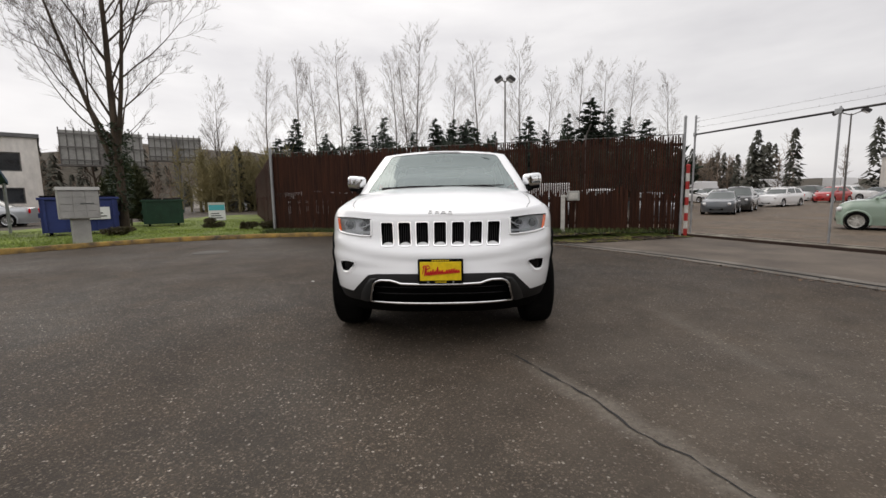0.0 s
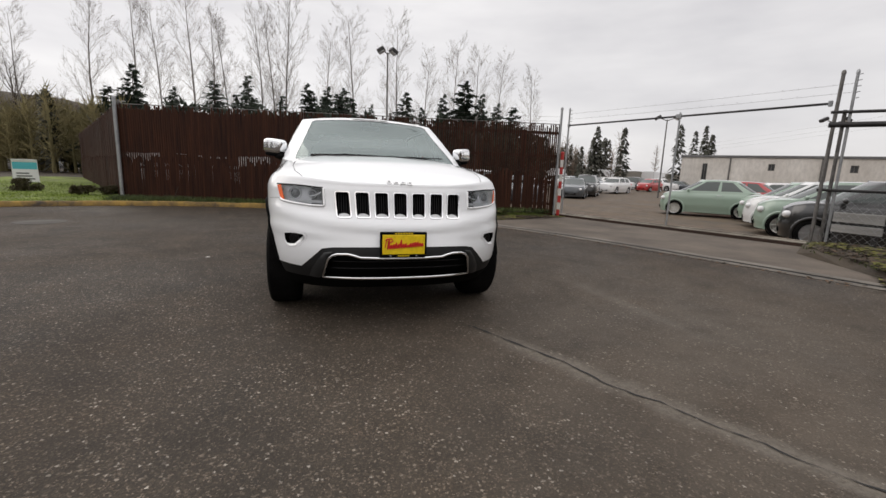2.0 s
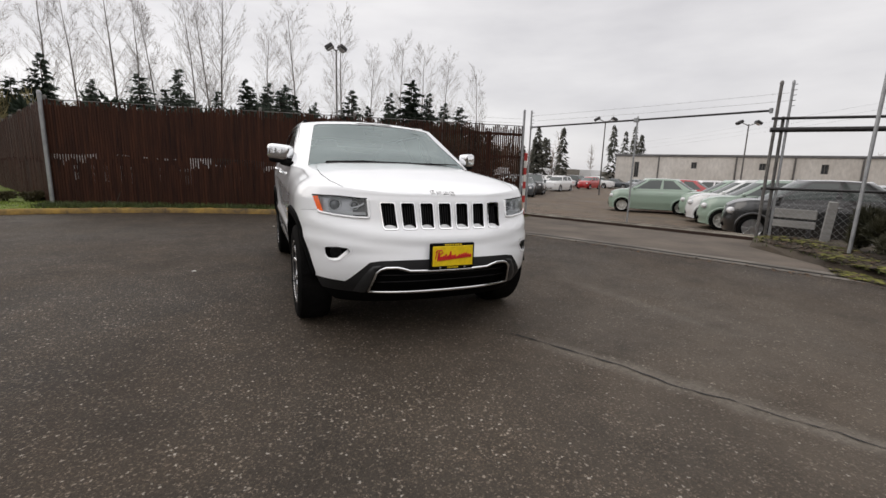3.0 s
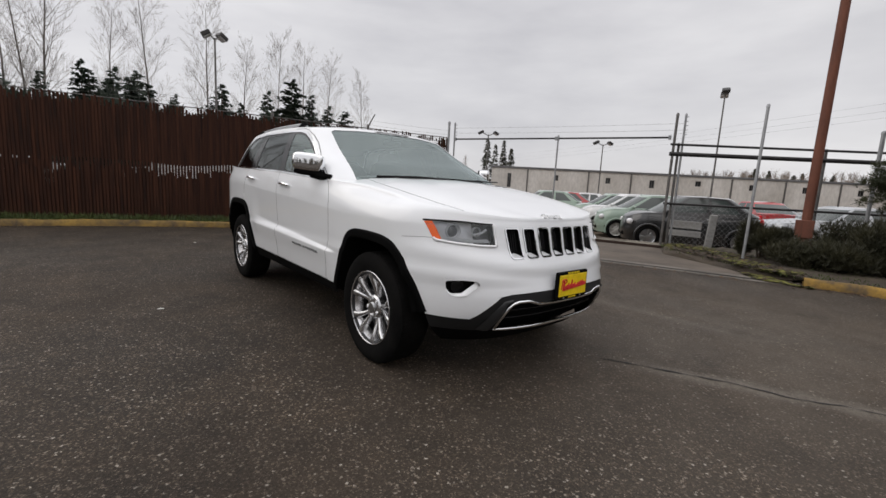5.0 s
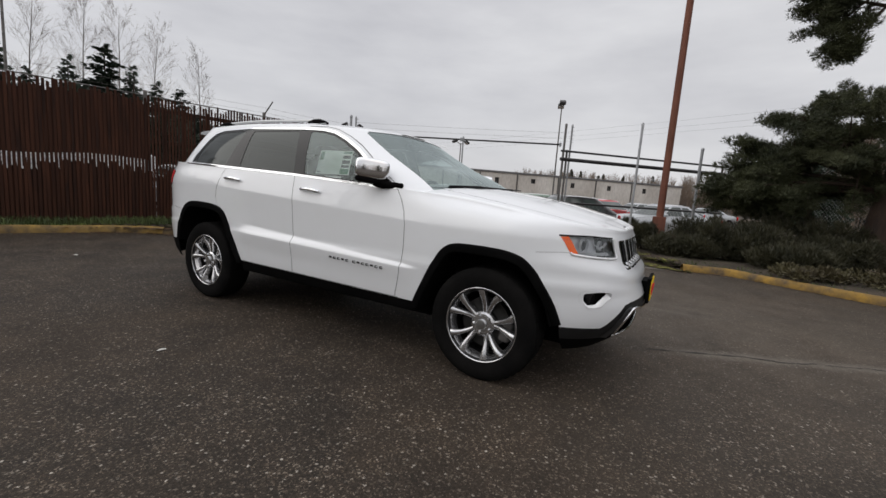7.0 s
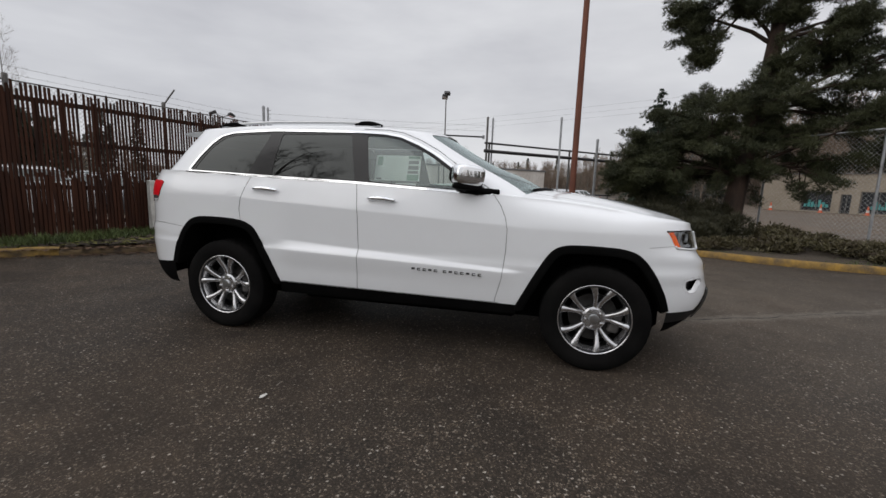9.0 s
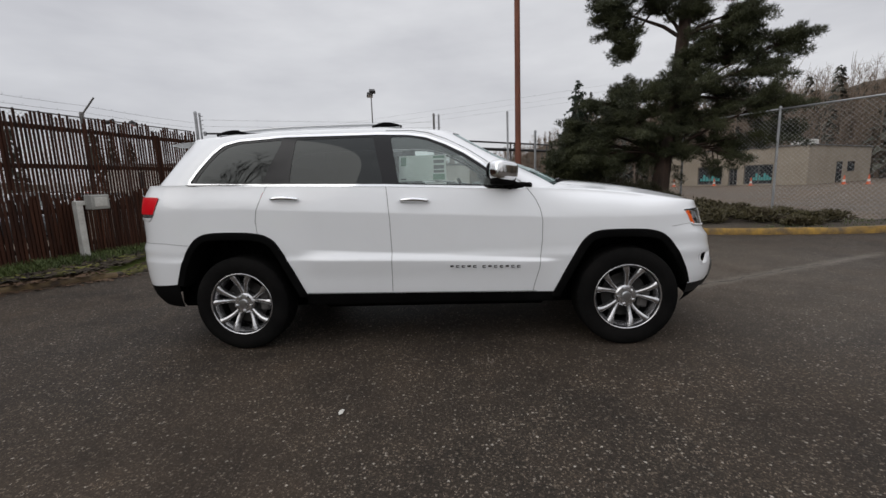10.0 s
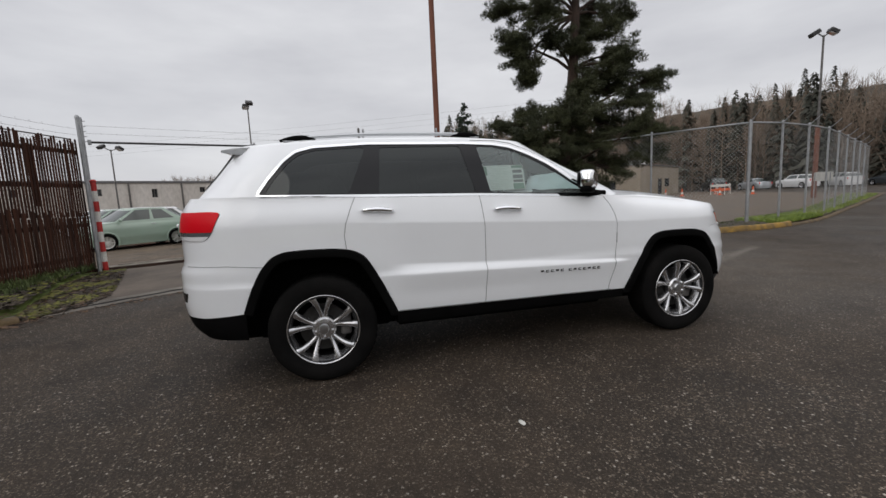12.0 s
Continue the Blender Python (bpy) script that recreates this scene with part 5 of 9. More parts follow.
# tail lamp wrapping round the rear corner
TAIL = rounded([(2.030, 1.196), (2.10, 1.060), (2.145, 1.020), (2.6, 1.020), (2.6, 1.203), (2.10, 1.203)], 0.02, 2)
cut(TAIL, "side")
cut([(2.0, 1.075), (2.6, 1.075)], "side", False)
claim("tail_lamp", TAIL, "side", None, over=("body",))
claim("tail_lamp_red", [(2.0, 1.075), (2.7, 1.075), (2.7, 1.3), (2.0, 1.3)], "side", None, over=("tail_lamp",))
cut([(2.0, 1.048), (2.6, 1.048)], "side", False)
claim("tail_lamp_clear", [(2.0, 1.0), (2.7, 1.0), (2.7, 1.048), (2.0, 1.048)], "side", lambda c: c.y > 2.11, over=("tail_lamp",))
# slot of the rear bumper reflector
SLOT_B = [(2.315, 0.665), (2.335, 0.60), (2.40, 0.60), (2.40, 0.665)]
cut(SLOT_B, "side")
claim("bumper_slot", SLOT_B, "side", None, over=("body",))
for f in body.faces:
    c = f.calc_center_median()
    if c.y > 2.2 and 1.02 < c.z < 1.2 and c.x < -0.55 and PANELS[f[tag]] == "body":
        f[tag] = PANELS.index("tail_lamp_red")
# bonnet shut line
SHUT = strip([(-0.70, -0.98), (-0.735, -1.3), (-0.745, -1.6), (-0.715, -1.85), (-0.66, -2.02)], 0.005)
cut(SHUT, "top")
claim("panel_gap", SHUT, "top", lambda c: c.y < -0.9 and c.z < 1.25, over=("body",))
HOOD_P = [(0.02, -0.95), (-0.70, -0.95), (-0.735, -1.3), (-0.745, -1.6), (-0.715, -1.85), (-0.66, -2.02), (-0.5, -2.09), (0.02, -2.13)]
cut(HOOD_P, "top")
claim("bonnet", HOOD_P, "top", lambda c: c.z < hood_z(c.x, c.y) + 0.02, over=("body",))


def split_panel(name, both=True, shift=0.0, thick=0.0):
    """The faces of one panel as a bmesh of their own, with the kept normals; mirrored too where both halves are one piece."""
    k = PANELS.index(name)
    bm = bmesh.new()
    seen = {}
    norms = []
    for sx in ((1, -1) if both else (1,)):
        seen.clear()
        for f in body.faces:
            if f[tag] != k:
                continue
            vs = []
            for v in f.verts:
                if v not in seen:
                    n = v[keep_n]
                    co = v.co + n * shift
                    seen[v] = bm.verts.new((co.x * sx, co.y, co.z))
                    norms.append(Vector((n.x * sx, n.y, n.z)))
                vs.append(seen[v])
            try:
                bm.faces.new(vs if sx == 1 else vs[::-1])
            except ValueError:
                pass
    bm.verts.index_update()
    return bm, norms


def mirrored_bm(src):
    bm = src.copy()
    for v in bm.verts:
        v.co.x = -v.co.x
    bmesh.ops.reverse_faces(bm, faces=bm.faces[:])
    return bm


def panel(name, material, parent=suv, shift=0.0, both=True, label="", as_name=None):
    """Centre panels become one mesh; paired panels become one mesh for each side."""
    obs = []
    if both:
        bm, nm = split_panel(name, True, shift)
        obs.append(part(as_name or name, bm, material, parent, label, True, nm))
    else:
        bm, nm = split_panel(name, False, shift)
        other = mirrored_bm(bm)
        obs.append(part(as_name or name, bm, material, parent, label, True, nm))
        obs.append(part(as_name or name, other, material, parent, label, True, [Vector((-n.x, n.y, n.z)) for n in nm]))
    return obs


shell = panel("body", "car_white", label="glossy white body shell")[0]
panel("bonnet", "car_white")
doors_f = panel("front_door", "car_white", both=False)
doors_r = panel("rear_door", "car_white", both=False)
panel("panel_gap", "seam", shift=-0.005, both=False)
panel("window_trim", "chrome", shift=0.003, both=False, label="chrome window surround")
panel("pillar_black", "pillar_gloss", shift=-0.003, both=False, as_name="window_pillar", label="gloss black window pillars")
glass_f = panel("front_window", "glass", shift=-0.006, both=False)
panel("rear_window", "privacy", shift=-0.006, both=False, label="dark privacy glass")
panel("quarter_window", "privacy", shift=-0.006, both=False, label="dark privacy glass")
screen = panel("windscreen", "screen", shift=-0.003, label="pale tinted windscreen")[0]
panel("sill", "black_plastic", shift=-0.004, both=False, label="black sill")
panel("rear_apron", "black_plastic", label="black lower rear bumper")
panel("front_apron", "grey_plastic", shift=-0.004, label="dark grey lower front bumper")
panel("front_chin", "black_plastic", shift=-0.004, label="black chin below the front bumper")
lamps = panel("headlamp", "lens", shift=0.001, both=False, label="clear headlamp with chrome reflectors")
panel("grille_ring", "chrome", shift=0.004, as_name="grille_surround", label="bright rims round seven grille slots")
panel("fog_rim", "car_white", shift=0.001, both=False, as_name="fog_lamp_rim", label="white fog lamp surround")
tails = panel("tail_lamp", "lamp_eye", shift=0.004, both=False, label="tail lamp with clear lower lens")
panel("tail_lamp_clear", "clear_lens", shift=0.005, both=False, as_name="reversing_lens", label="clear reversing lens")
panel("bumper_slot", "gloss_black", shift=0.002, both=False, as_name="bumper_reflector", label="dark reflector in the rear bumper")
for t_ob, flip in zip(tails, (False, True)):
    bm, nm = split_panel("tail_lamp_red", False, 0.006)
    if flip:
        bm2 = mirrored_bm(bm)
        bm.free()
        bm, nm = bm2, [Vector((-n.x, n.y, n.z)) for n in nm]
    part("red_lens", bm, "red_lens", t_ob, "red lens", True, nm)
for ob in (*glass_f, screen, *lamps):
    ob.visible_shadow = False

# lining behind the skin: pale under the roof, dark in the nose
k_roof = [f for f in body.faces if PANELS[f[tag]] == "body" and f.calc_center_median().z > 1.55 and f.normal.z > 0.3]
bm = bmesh.new()
for sx in (1, -1):
    seen = {}
    for f in k_roof:
        vs = []
        for v in f.verts:
            if v not in seen:
                co = v.co - v[keep_n] * 0.035
                seen[v] = bm.verts.new((co.x * sx, co.y, co.z))
            vs.append(seen[v])
        try:
            bm.faces.new(vs[::-1] if sx == 1 else vs)
        except ValueError:
            pass
part("headliner", bm, "headliner", suv, smooth=True)
body.free()


def mirrored_part(name, build, material, parent=suv, label="", smooth=40):
    """Builds a piece at x < 0 and its twin."""
    out = []
    for sx in (1, -1):
        bm = bmesh.new()
        build(bm)
        if sx < 0:
            for v in bm.verts:
                v.co.x = -v.co.x
            bmesh.ops.reverse_faces(bm, faces=bm.faces[:])
        out.append(part(name, bm, material, parent, label, smooth))
    return out


# wheel arch mouldings
def arch_moulding(arch):
    def build(bm):
        line = arch[1:-1]
        line = [(Vector((*line[0],)) - Vector((0, 0.02))).to_tuple()] + line
        pts = [Vector((0, p[0], p[1])) for p in line]
        fine = []
        for i in range(len(pts) - 1):
            for j in range(4):
                fine.append(pts[i].lerp(pts[i + 1], j / 4))
        fine.append(pts[-1])
        for _ in range(2):
            fine = [fine[0]] + [(fine[i - 1] + 2 * fine[i] + fine[i + 1]) / 4 for i in range(1, len(fine) - 1)] + [fine[-1]]
        cy = (arch[0][0] + arch[-1][0]) / 2
        rows = []
        for i, p in enumerate(fine):
            t = (fine[min(i + 1, len(fine) - 1)] - fine[max(i - 1, 0)]).normalized()
            n = Vector((0, -t.z, t.y))
            if n.dot(Vector((0, cy, 0.4)) - p) < 0:
                n = -n
            w = half_width(max(-1.7, min(1.8, p.y)), max(0.4, p.z))
            if p.y < Y_A:
                w = half_width(Y_A, p.z) * (1 - ((p.y - Y_A) / (nose_end(0.85, p.z) - Y_A)) ** 2) ** (1 / N_NOSE)
            elif p.y > Y_B:
                w = half_width(Y_B, p.z) * (1 - ((p.y - Y_B) / (tail_y(p.z) - Y_B)) ** 2) ** (1 / 5.0)
            rows.append([p + n * d + Vector((-(w + o), 0, 0)) for d, o in ((-0.002, -0.004), (0.0, 0.008), (0.006, 0.017), (0.045, 0.020), (0.054, 0.016), (0.058, 0.004), (0.058, -0.30))])
        sheet(bm, rows)
        bmesh.ops.recalc_face_normals(bm, faces=bm.faces[:])
        test = max(bm.faces, key=lambda f: -f.calc_center_median().x)
        if test.normal.x > 0:
            bmesh.ops.reverse_faces(bm, faces=bm.faces[:])
    return build


mirrored_part("wheel_arch_moulding", arch_moulding(ARCH_F), "black_plastic", label="black plastic wheel arch moulding")
mirrored_part("wheel_arch_moulding", arch_moulding(ARCH_R), "black_plastic", label="black plastic wheel arch moulding")


def arch_liner(arch):
    def build(bm):
        poly = [(y, max(0.26, z)) for y, z in grown(arch, -0.055)]
        prism(bm, poly, -0.55, -0.60, "x")
        vs = [[bm.verts.new((x, y, z)) for y, z in grown(arch, -0.05)[1:-1]] for x in (-0.90, -0.55)]
        for k in range(len(vs[0]) - 1):
            bm.faces.new((vs[0][k], vs[0][k + 1], vs[1][k + 1], vs[1][k]))
    return build


mirrored_part("wheel_arch_liner", arch_liner(ARCH_F), "black_plastic", smooth=False)
mirrored_part("wheel_arch_liner", arch_liner(ARCH_R), "black_plastic", smooth=False)

# floor pan and drive train in the dark below
bm = bmesh.new()
box(bm, (-0.62, -0.92, 0.235), (0.62, 0.92, 0.46), 0.03)
box(bm, (-0.85, -0.92, 0.345), (0.85, 0.92, 0.46), 0.02)
box(bm, (-0.56, -1.95, 0.235), (0.56, -0.85, 0.44), 0.03)
box(bm, (-0.56, 0.85, 0.25), (0.56, 2.20, 0.46), 0.03)
tube(bm, [(-0.8, -1.457, 0.37), (0.8, -1.457, 0.37)], 0.04, 10)
tube(bm, [(-0.8, 1.457, 0.37), (0.8, 1.457, 0.37)], 0.045, 10)
part("floor_pan", bm, "black_plastic", suv)

# ---- nose details
bm = bmesh.new()
rows = []
for x in [k * 0.05 - 0.45 for k in range(19)]:
    w = half_width(Y_A, 0.87)
    rows.append([(x, Y_A + (nose_end(x, z) - Y_A) * (1 - (abs(x) / w) ** N_NOSE) ** 0.5 + 0.055, z) for z in (0.77, 0.81, 0.87, 0.93, 0.97)])
sheet(bm, rows)
part("grille_backing", bm, "black_plastic", suv, "black mesh behind the grille slots")
for k in range(-3, 4):
    for j in range(-2, 3):
        x = SLOT_P * k + 0.0165 * j
        bm = bmesh.new()
        w = half_width(Y_A, 0.87)
        pts = []
        for z in (0.785, 0.82, 0.87, 0.92, 0.955):
            pts.append((x, Y_A + (nose_end(x, z) - Y_A) * (1 - (abs(x) / w) ** N_NOSE) ** 0.5 + 0.032, z))
        tube(bm, pts, 0.0032, 5)
        part("grille_fin", bm, "gloss_black", suv, smooth=True)
    bm = bmesh.new()
    w = half_width(Y_A, 0.79)
    x = SLOT_P * k
    at_z = lambda xx, z, d: (xx, Y_A + (nose_end(xx, z) - Y_A) * (1 - (abs(xx) / w) ** N_NOSE) ** 0.5 + d, z)
    sheet(bm, [[at_z(x + 0.040 * e, 0.786, 0.000) for e in (-1, -0.5, 0, 0.5, 1)], [at_z(x + 0.036 * e, 0.796 + 0.010 * (1 - e * e), 0.026) for e in (-1, -0.5, 0, 0.5, 1)]])
    part("grille_tip", bm, "lamp_ring", suv, "bright lip at the foot of a grille slot", smooth=True)


def nose_at(x, z, inset=0.0):
    w = half_width(Y_A, z)
    return Vector((x, Y_A + (nose_end(x, z) - Y_A) * max(0.0, 1 - min(1, abs(x) / w) ** N_NOSE) ** 0.5 + inset, z))


def head_insides(x0, x1):
    def build(bm):
        rows = []
        for k in range(13):
            x = x0 + (x1 - x0) * k / 12
            rows.append([nose_at(x, 0.846 + 0.144 * j / 4, 0.068 - 0.03 * smoothstep(-0.6, -0.9, x)) for j in range(5)])
        sheet(bm, rows)
    return build


mirrored_part("headlamp_housing", head_insides(-0.510, -0.600), "lamp_dark", smooth=True, label="dark inner headlamp housing")
mirrored_part("headlamp_housing", head_insides(-0.600, -0.840), "reflector", smooth=True, label="silver headlamp housing")


def ring_run(ring, off, r):
    def build(bm):
        pts = [a.lerp(b, k / 4) for a, b in zip(ring, ring[1:]) for k in range(4)] + [ring[-1]]
        tube(bm, [nose_at(p.x, p.z, off) for p in pts], r, 6)
    return build


head_line = [Vector((x, 0, z)) for x, z in HEAD]
cut_at = min(range(len(head_line)), key=lambda i: (head_line[i] - Vector((-0.520, 0, 0.972))).length)
head_line = head_line[cut_at:] + head_line[:cut_at]
foot = [p for p in head_line[:-4] if p.z < 0.93 or p.x > -0.54]
mirrored_part("headlamp_rim", ring_run(foot, -0.003, 0.0085), "lamp_ring", label="bright headlamp rim", smooth=True)
brow = [Vector((-0.838 + 0.318 * k / 8, 0, 0.984 - 0.012 * smoothstep(3, 8, k))) for k in range(9)]
mirrored_part("headlamp_brow", ring_run(brow, 0.003, 0.0058), "gloss_black", label="dark headlamp brow", smooth=True)


def head_blade(bm):
    lo = [(-0.530, 0.866), (-0.60, 0.866), (-0.68, 0.872), (-0.75, 0.885)]
    hi = [(-0.530, 0.884), (-0.60, 0.882), (-0.68, 0.886), (-0.75, 0.896)]
    sheet(bm, [[nose_at(x, z, 0.030) for x, z in lo], [nose_at(x, z, 0.046) for x, z in hi]])


def head_fin(bm):
    """The bright divider that runs slanting across the inner lamp."""
    lo = [(-0.535, 0.935), (-0.57, 0.915), (-0.61, 0.905), (-0.645, 0.925)]
    hi = [(-0.535, 0.947), (-0.57, 0.925), (-0.61, 0.915), (-0.645, 0.939)]
    sheet(bm, [[nose_at(x, z, 0.034) for x, z in lo], [nose_at(x, z, 0.040) for x, z in hi]])


mirrored_part("headlamp_blade", head_blade, "lamp_ring", label="bright reflector blade", smooth=True)
mirrored_part("headlamp_fin", head_fin, "reflector", label="bright lamp divider", smooth=True)


def lamp_bowl(cx, r):
    def build(bm):
        c = nose_at(cx, 0.925, 0.048)
        m = Matrix.Translation(c) @ pose(0, 0, 0, 0, 0, -90 - 28 * (abs(cx) - 0.5) / 0.3)
        lathe(bm, [(r, -0.012), (r * 1.04, 0.0), (r, 0.006), (r * 0.86, 0.004), (r * 0.8, -0.01)], 24, m @ pose(0, 0, 0, 0, 0, 180))
    return build


def lamp_eye(cx, r):
    def build(bm):
        c = nose_at(cx, 0.925, 0.056)
        m = Matrix.Translation(c) @ pose(0, 0, 0, 0, 0, 90 - 28 * (abs(cx) - 0.5) / 0.3)
        prof = [(r * math.cos(a), -r * 0.6 * math.sin(a)) for a in [math.pi / 2 * k / 6 for k in range(7)]]
        prof[-1] = (0.0005, prof[-1][1])
        lathe(bm, prof, 20, m @ pose(0, 0, 0, 0, 0, 0))
    return build


for cx, r in ((-0.592, 0.030), (-0.708, 0.045)):
    mirrored_part("lamp_bowl", lamp_bowl(cx, r), "lamp_ring", label="round bright lamp ring", smooth=True)
    mirrored_part("lamp_eye", lamp_eye(cx, r * 0.78), "lamp_eye", label="grey projector lens", smooth=True)


def amber_insert(bm):
    rows = []
    for k in range(7):
        s = k / 6
        rows.append([nose_at(-0.783 - 0.029 * s - 0.026 * j / 3, 0.882 - 0.004 * s + 0.098 * j / 3, -0.003) for j in range(4)])
    sheet(bm, rows)


mirrored_part("side_marker", amber_insert, "amber", label="amber side marker lens", smooth=True)


def fog_insides(bm):
    rows = []
    for k in range(8):
        x = -0.62 - 0.215 * k / 7
        rows.append([nose_at(x, 0.55 + 0.13 * j / 4, 0.055) for j in range(5)])
    sheet(bm, rows)


mirrored_part("fog_recess", fog_insides, "black_plastic", smooth=True)


def fog_trim(bm):
    """The bright strip that follows the lower and inner edge of the opening."""
    edge = [(-0.778, 0.596), (-0.762, 0.574), (-0.735, 0.572), (-0.704, 0.577), (-0.675, 0.606), (-0.646, 0.636), (-0.651, 0.655)]
    sheet(bm, [[nose_at(x * 1.006, z - 0.007, -0.004) for x, z in edge], [nose_at(x, z, -0.005) for x, z in edge], [nose_at(x - 0.010, z + 0.008, 0.022) for x, z in edge]])


mirrored_part("fog_trim", fog_trim, "lamp_ring", label="bright strip under the fog lamp", smooth=True)


def fog_bulb(bm):
    c = nose_at(-0.715, 0.617, 0.050)
    lathe(bm, [(0.040, -0.02), (0.041, 0.005), (0.034, 0.008), (0.0005, 0.004)], 20, Matrix.Translation(c) @ pose(0, 0, 0, 0, 0, -118))


mirrored_part("fog_lamp", fog_bulb, "gloss_black", smooth=True, label="dark round fog lamp")

# lower mouth: black insert, fins, chrome frame
bm = bmesh.new()
rows = [[nose_at(x * 0.06 - 0.54, 0.34 + 0.22 * j / 4, 0.07) for j in range(5)] for x in range(19)]
sheet(bm, rows)
part("lower_grille", bm, "black_plastic", suv, "black lower grille")
for z in (0.43, 0.48):
    bm = bmesh.new()
    tube(bm, [nose_at(-0.5 + 0.05 * k, z, 0.045) for k in range(21)], 0.006, 5)
    part("lower_grille_slat", bm, "gloss_black", suv, smooth=True)


def frame_path(pts, inset):
    return [nose_at(x, z, inset) for x, z in pts]


top_bar = [(-0.530, 0.372), (-0.494, 0.505), (-0.468, 0.530), (-0.435, 0.540), (-0.365, 0.541), (-0.325, 0.532), (-0.285, 0.518), (-0.15, 0.514), (0.0, 0.513)]
top_bar = top_bar + [(-x, z) for x, z in top_bar[-2::-1]]
bm = bmesh.new()
tube(bm, frame_path(top_bar, -0.007), 0.0095, 8)
part("chrome_bar", bm, "chrome", suv, "thin chrome bar round the lower grille", smooth=True)
bm = bmesh.new()
low_bar = [(-0.53 + 1.06 * k / 22, 0.364 - 0.006 * math.cos(math.pi * (k / 22 - 0.5))) for k in range(23)]
tube(bm, frame_path(low_bar, -0.004), [0.008 + 0.004 * math.sin(math.pi * k / 22) for k in range(23)], 8)
part("chrome_bar", bm, "chrome", suv, "chrome lower lip", smooth=True)


def wing_blade(bm):
    """The grey blade that closes the mouth at either end."""
    a = [(-0.470, 0.556), (-0.520, 0.548), (-0.560, 0.500), (-0.600, 0.430), (-0.622, 0.362)]
    b = [(-0.470, 0.545), (-0.498, 0.528), (-0.512, 0.480), (-0.528, 0.420), (-0.548, 0.352)]
    sheet(bm, [[nose_at(x, z, -0.004) for x, z in a], [nose_at((p[0] + q[0]) / 2, (p[1] + q[1]) / 2, -0.016) for p, q in zip(a, b)], [nose_at(x, z, 0.0) for x, z in b]])


mirrored_part("bumper_blade", wing_blade, "blade", label="dark satin blade beside the lower grille", smooth=True)

# front plate: black holder, yellow card, red script shapes
plate = part("plate_holder", bmesh.new(), "black_plastic", suv, "black plate holder", at=pose(0.003, 0, -0.010))
bm = bmesh.new()
bm.from_mesh(plate.data)
box(bm, (-0.161, -2.352, 0.535), (0.161, -2.328, 0.708), 0.006)
box(bm, (-0.10, -2.33, 0.55), (0.10, -2.29, 0.68))
bm.to_mesh(plate.data)
bm.free()
bm = bmesh.new()
box(bm, (-0.146, -2.3565, 0.556), (0.146, -2.351, 0.690), 0.002)
part("plate_card", bm, "plate_yellow", plate, "yellow card with red script shapes")
script = part("plate_script", bmesh.new(), "plate_red", plate, "red script strokes")
for k in range(15):
    bm = bmesh.new()
    x = -0.108 + 0.0165 * k
    h = 1.9 * (0.030, 0.012, 0.014, 0.018, 0.013, 0.026, 0.012, 0.013, 0.006, 0.012, 0.013, 0.015, 0.015, 0.010, 0.008)[k]
    zc = 0.600 + 0.0013 * k
    tube(bm, [(x - 0.004, -2.3580, zc - 0.008), (x + 0.002, -2.3580, zc + h * 0.6), (x + 0.006, -2.3580, zc + h), (x + 0.009, -2.3580, zc - 0.006)], 0.0050, 5)
    part("stroke", bm, "plate_red", script)
bm = bmesh.new()
tube(bm, [(-0.125, -2.3580, 0.650), (-0.115, -2.3580, 0.662), (-0.085, -2.3580, 0.664), (-0.075, -2.3580, 0.648), (-0.10, -2.3580, 0.634)], 0.0045, 5)
tube(bm, [(-0.10, -2.3580, 0.634), (-0.118, -2.3580, 0.656), (-0.128, -2.3580, 0.604)], 0.0035, 5)
bm.to_mesh(script.data)
bm.free()
for zc, w in ((0.699, 0.055), (0.546, 0.035)):
    bm = bmesh.new()
    for k in range(7):
        x = -w + 2 * w * k / 6
        box(bm, (x - w * 0.10, -2.3545, zc - 0.005), (x + w * 0.10, -2.3515, zc + 0.005))
    part("plate_bar", bm, "plate_yellow", plate)
for x in (-0.09, 0.09):
    bm = bmesh.new()
    lathe(bm, [(0.006, 0.0), (0.006, 0.004), (0.0005, 0.005)], 10, pose(x, -2.352, 0.546, 0, 0, -90))
    part("plate_screw", bm, "galv", plate)

# maker's mark on the nose: four plain bright shapes
bm = bmesh.new()
for cx, w, h0, h1 in ((-0.072, 0.030, 0.0, 0.036), (-0.022, 0.036, 0.0, 0.026), (0.026, 0.036, 0.0, 0.026), (0.074, 0.034, -0.008, 0.026)):
    for dz0, dz1, dx0, dx1 in ((h0, h0 + 0.007, -w / 2, w / 2), (h1 - 0.007, h1, -w / 2, w / 2), (h0, h1, -w / 2, -w / 2 + 0.008), (h0 + 0.008, h1, w / 2 - 0.008, w / 2)):
        p = nose_at(cx, 0.995)
        box(bm, (dx0, -0.005, dz0), (dx1, 0.02, dz1), 0.001, pose(cx, p.y + 0.004, 1.012, -50, 0, 0))
part("nose_mark", bm, "badge", suv, "bright raised mark on the nose")

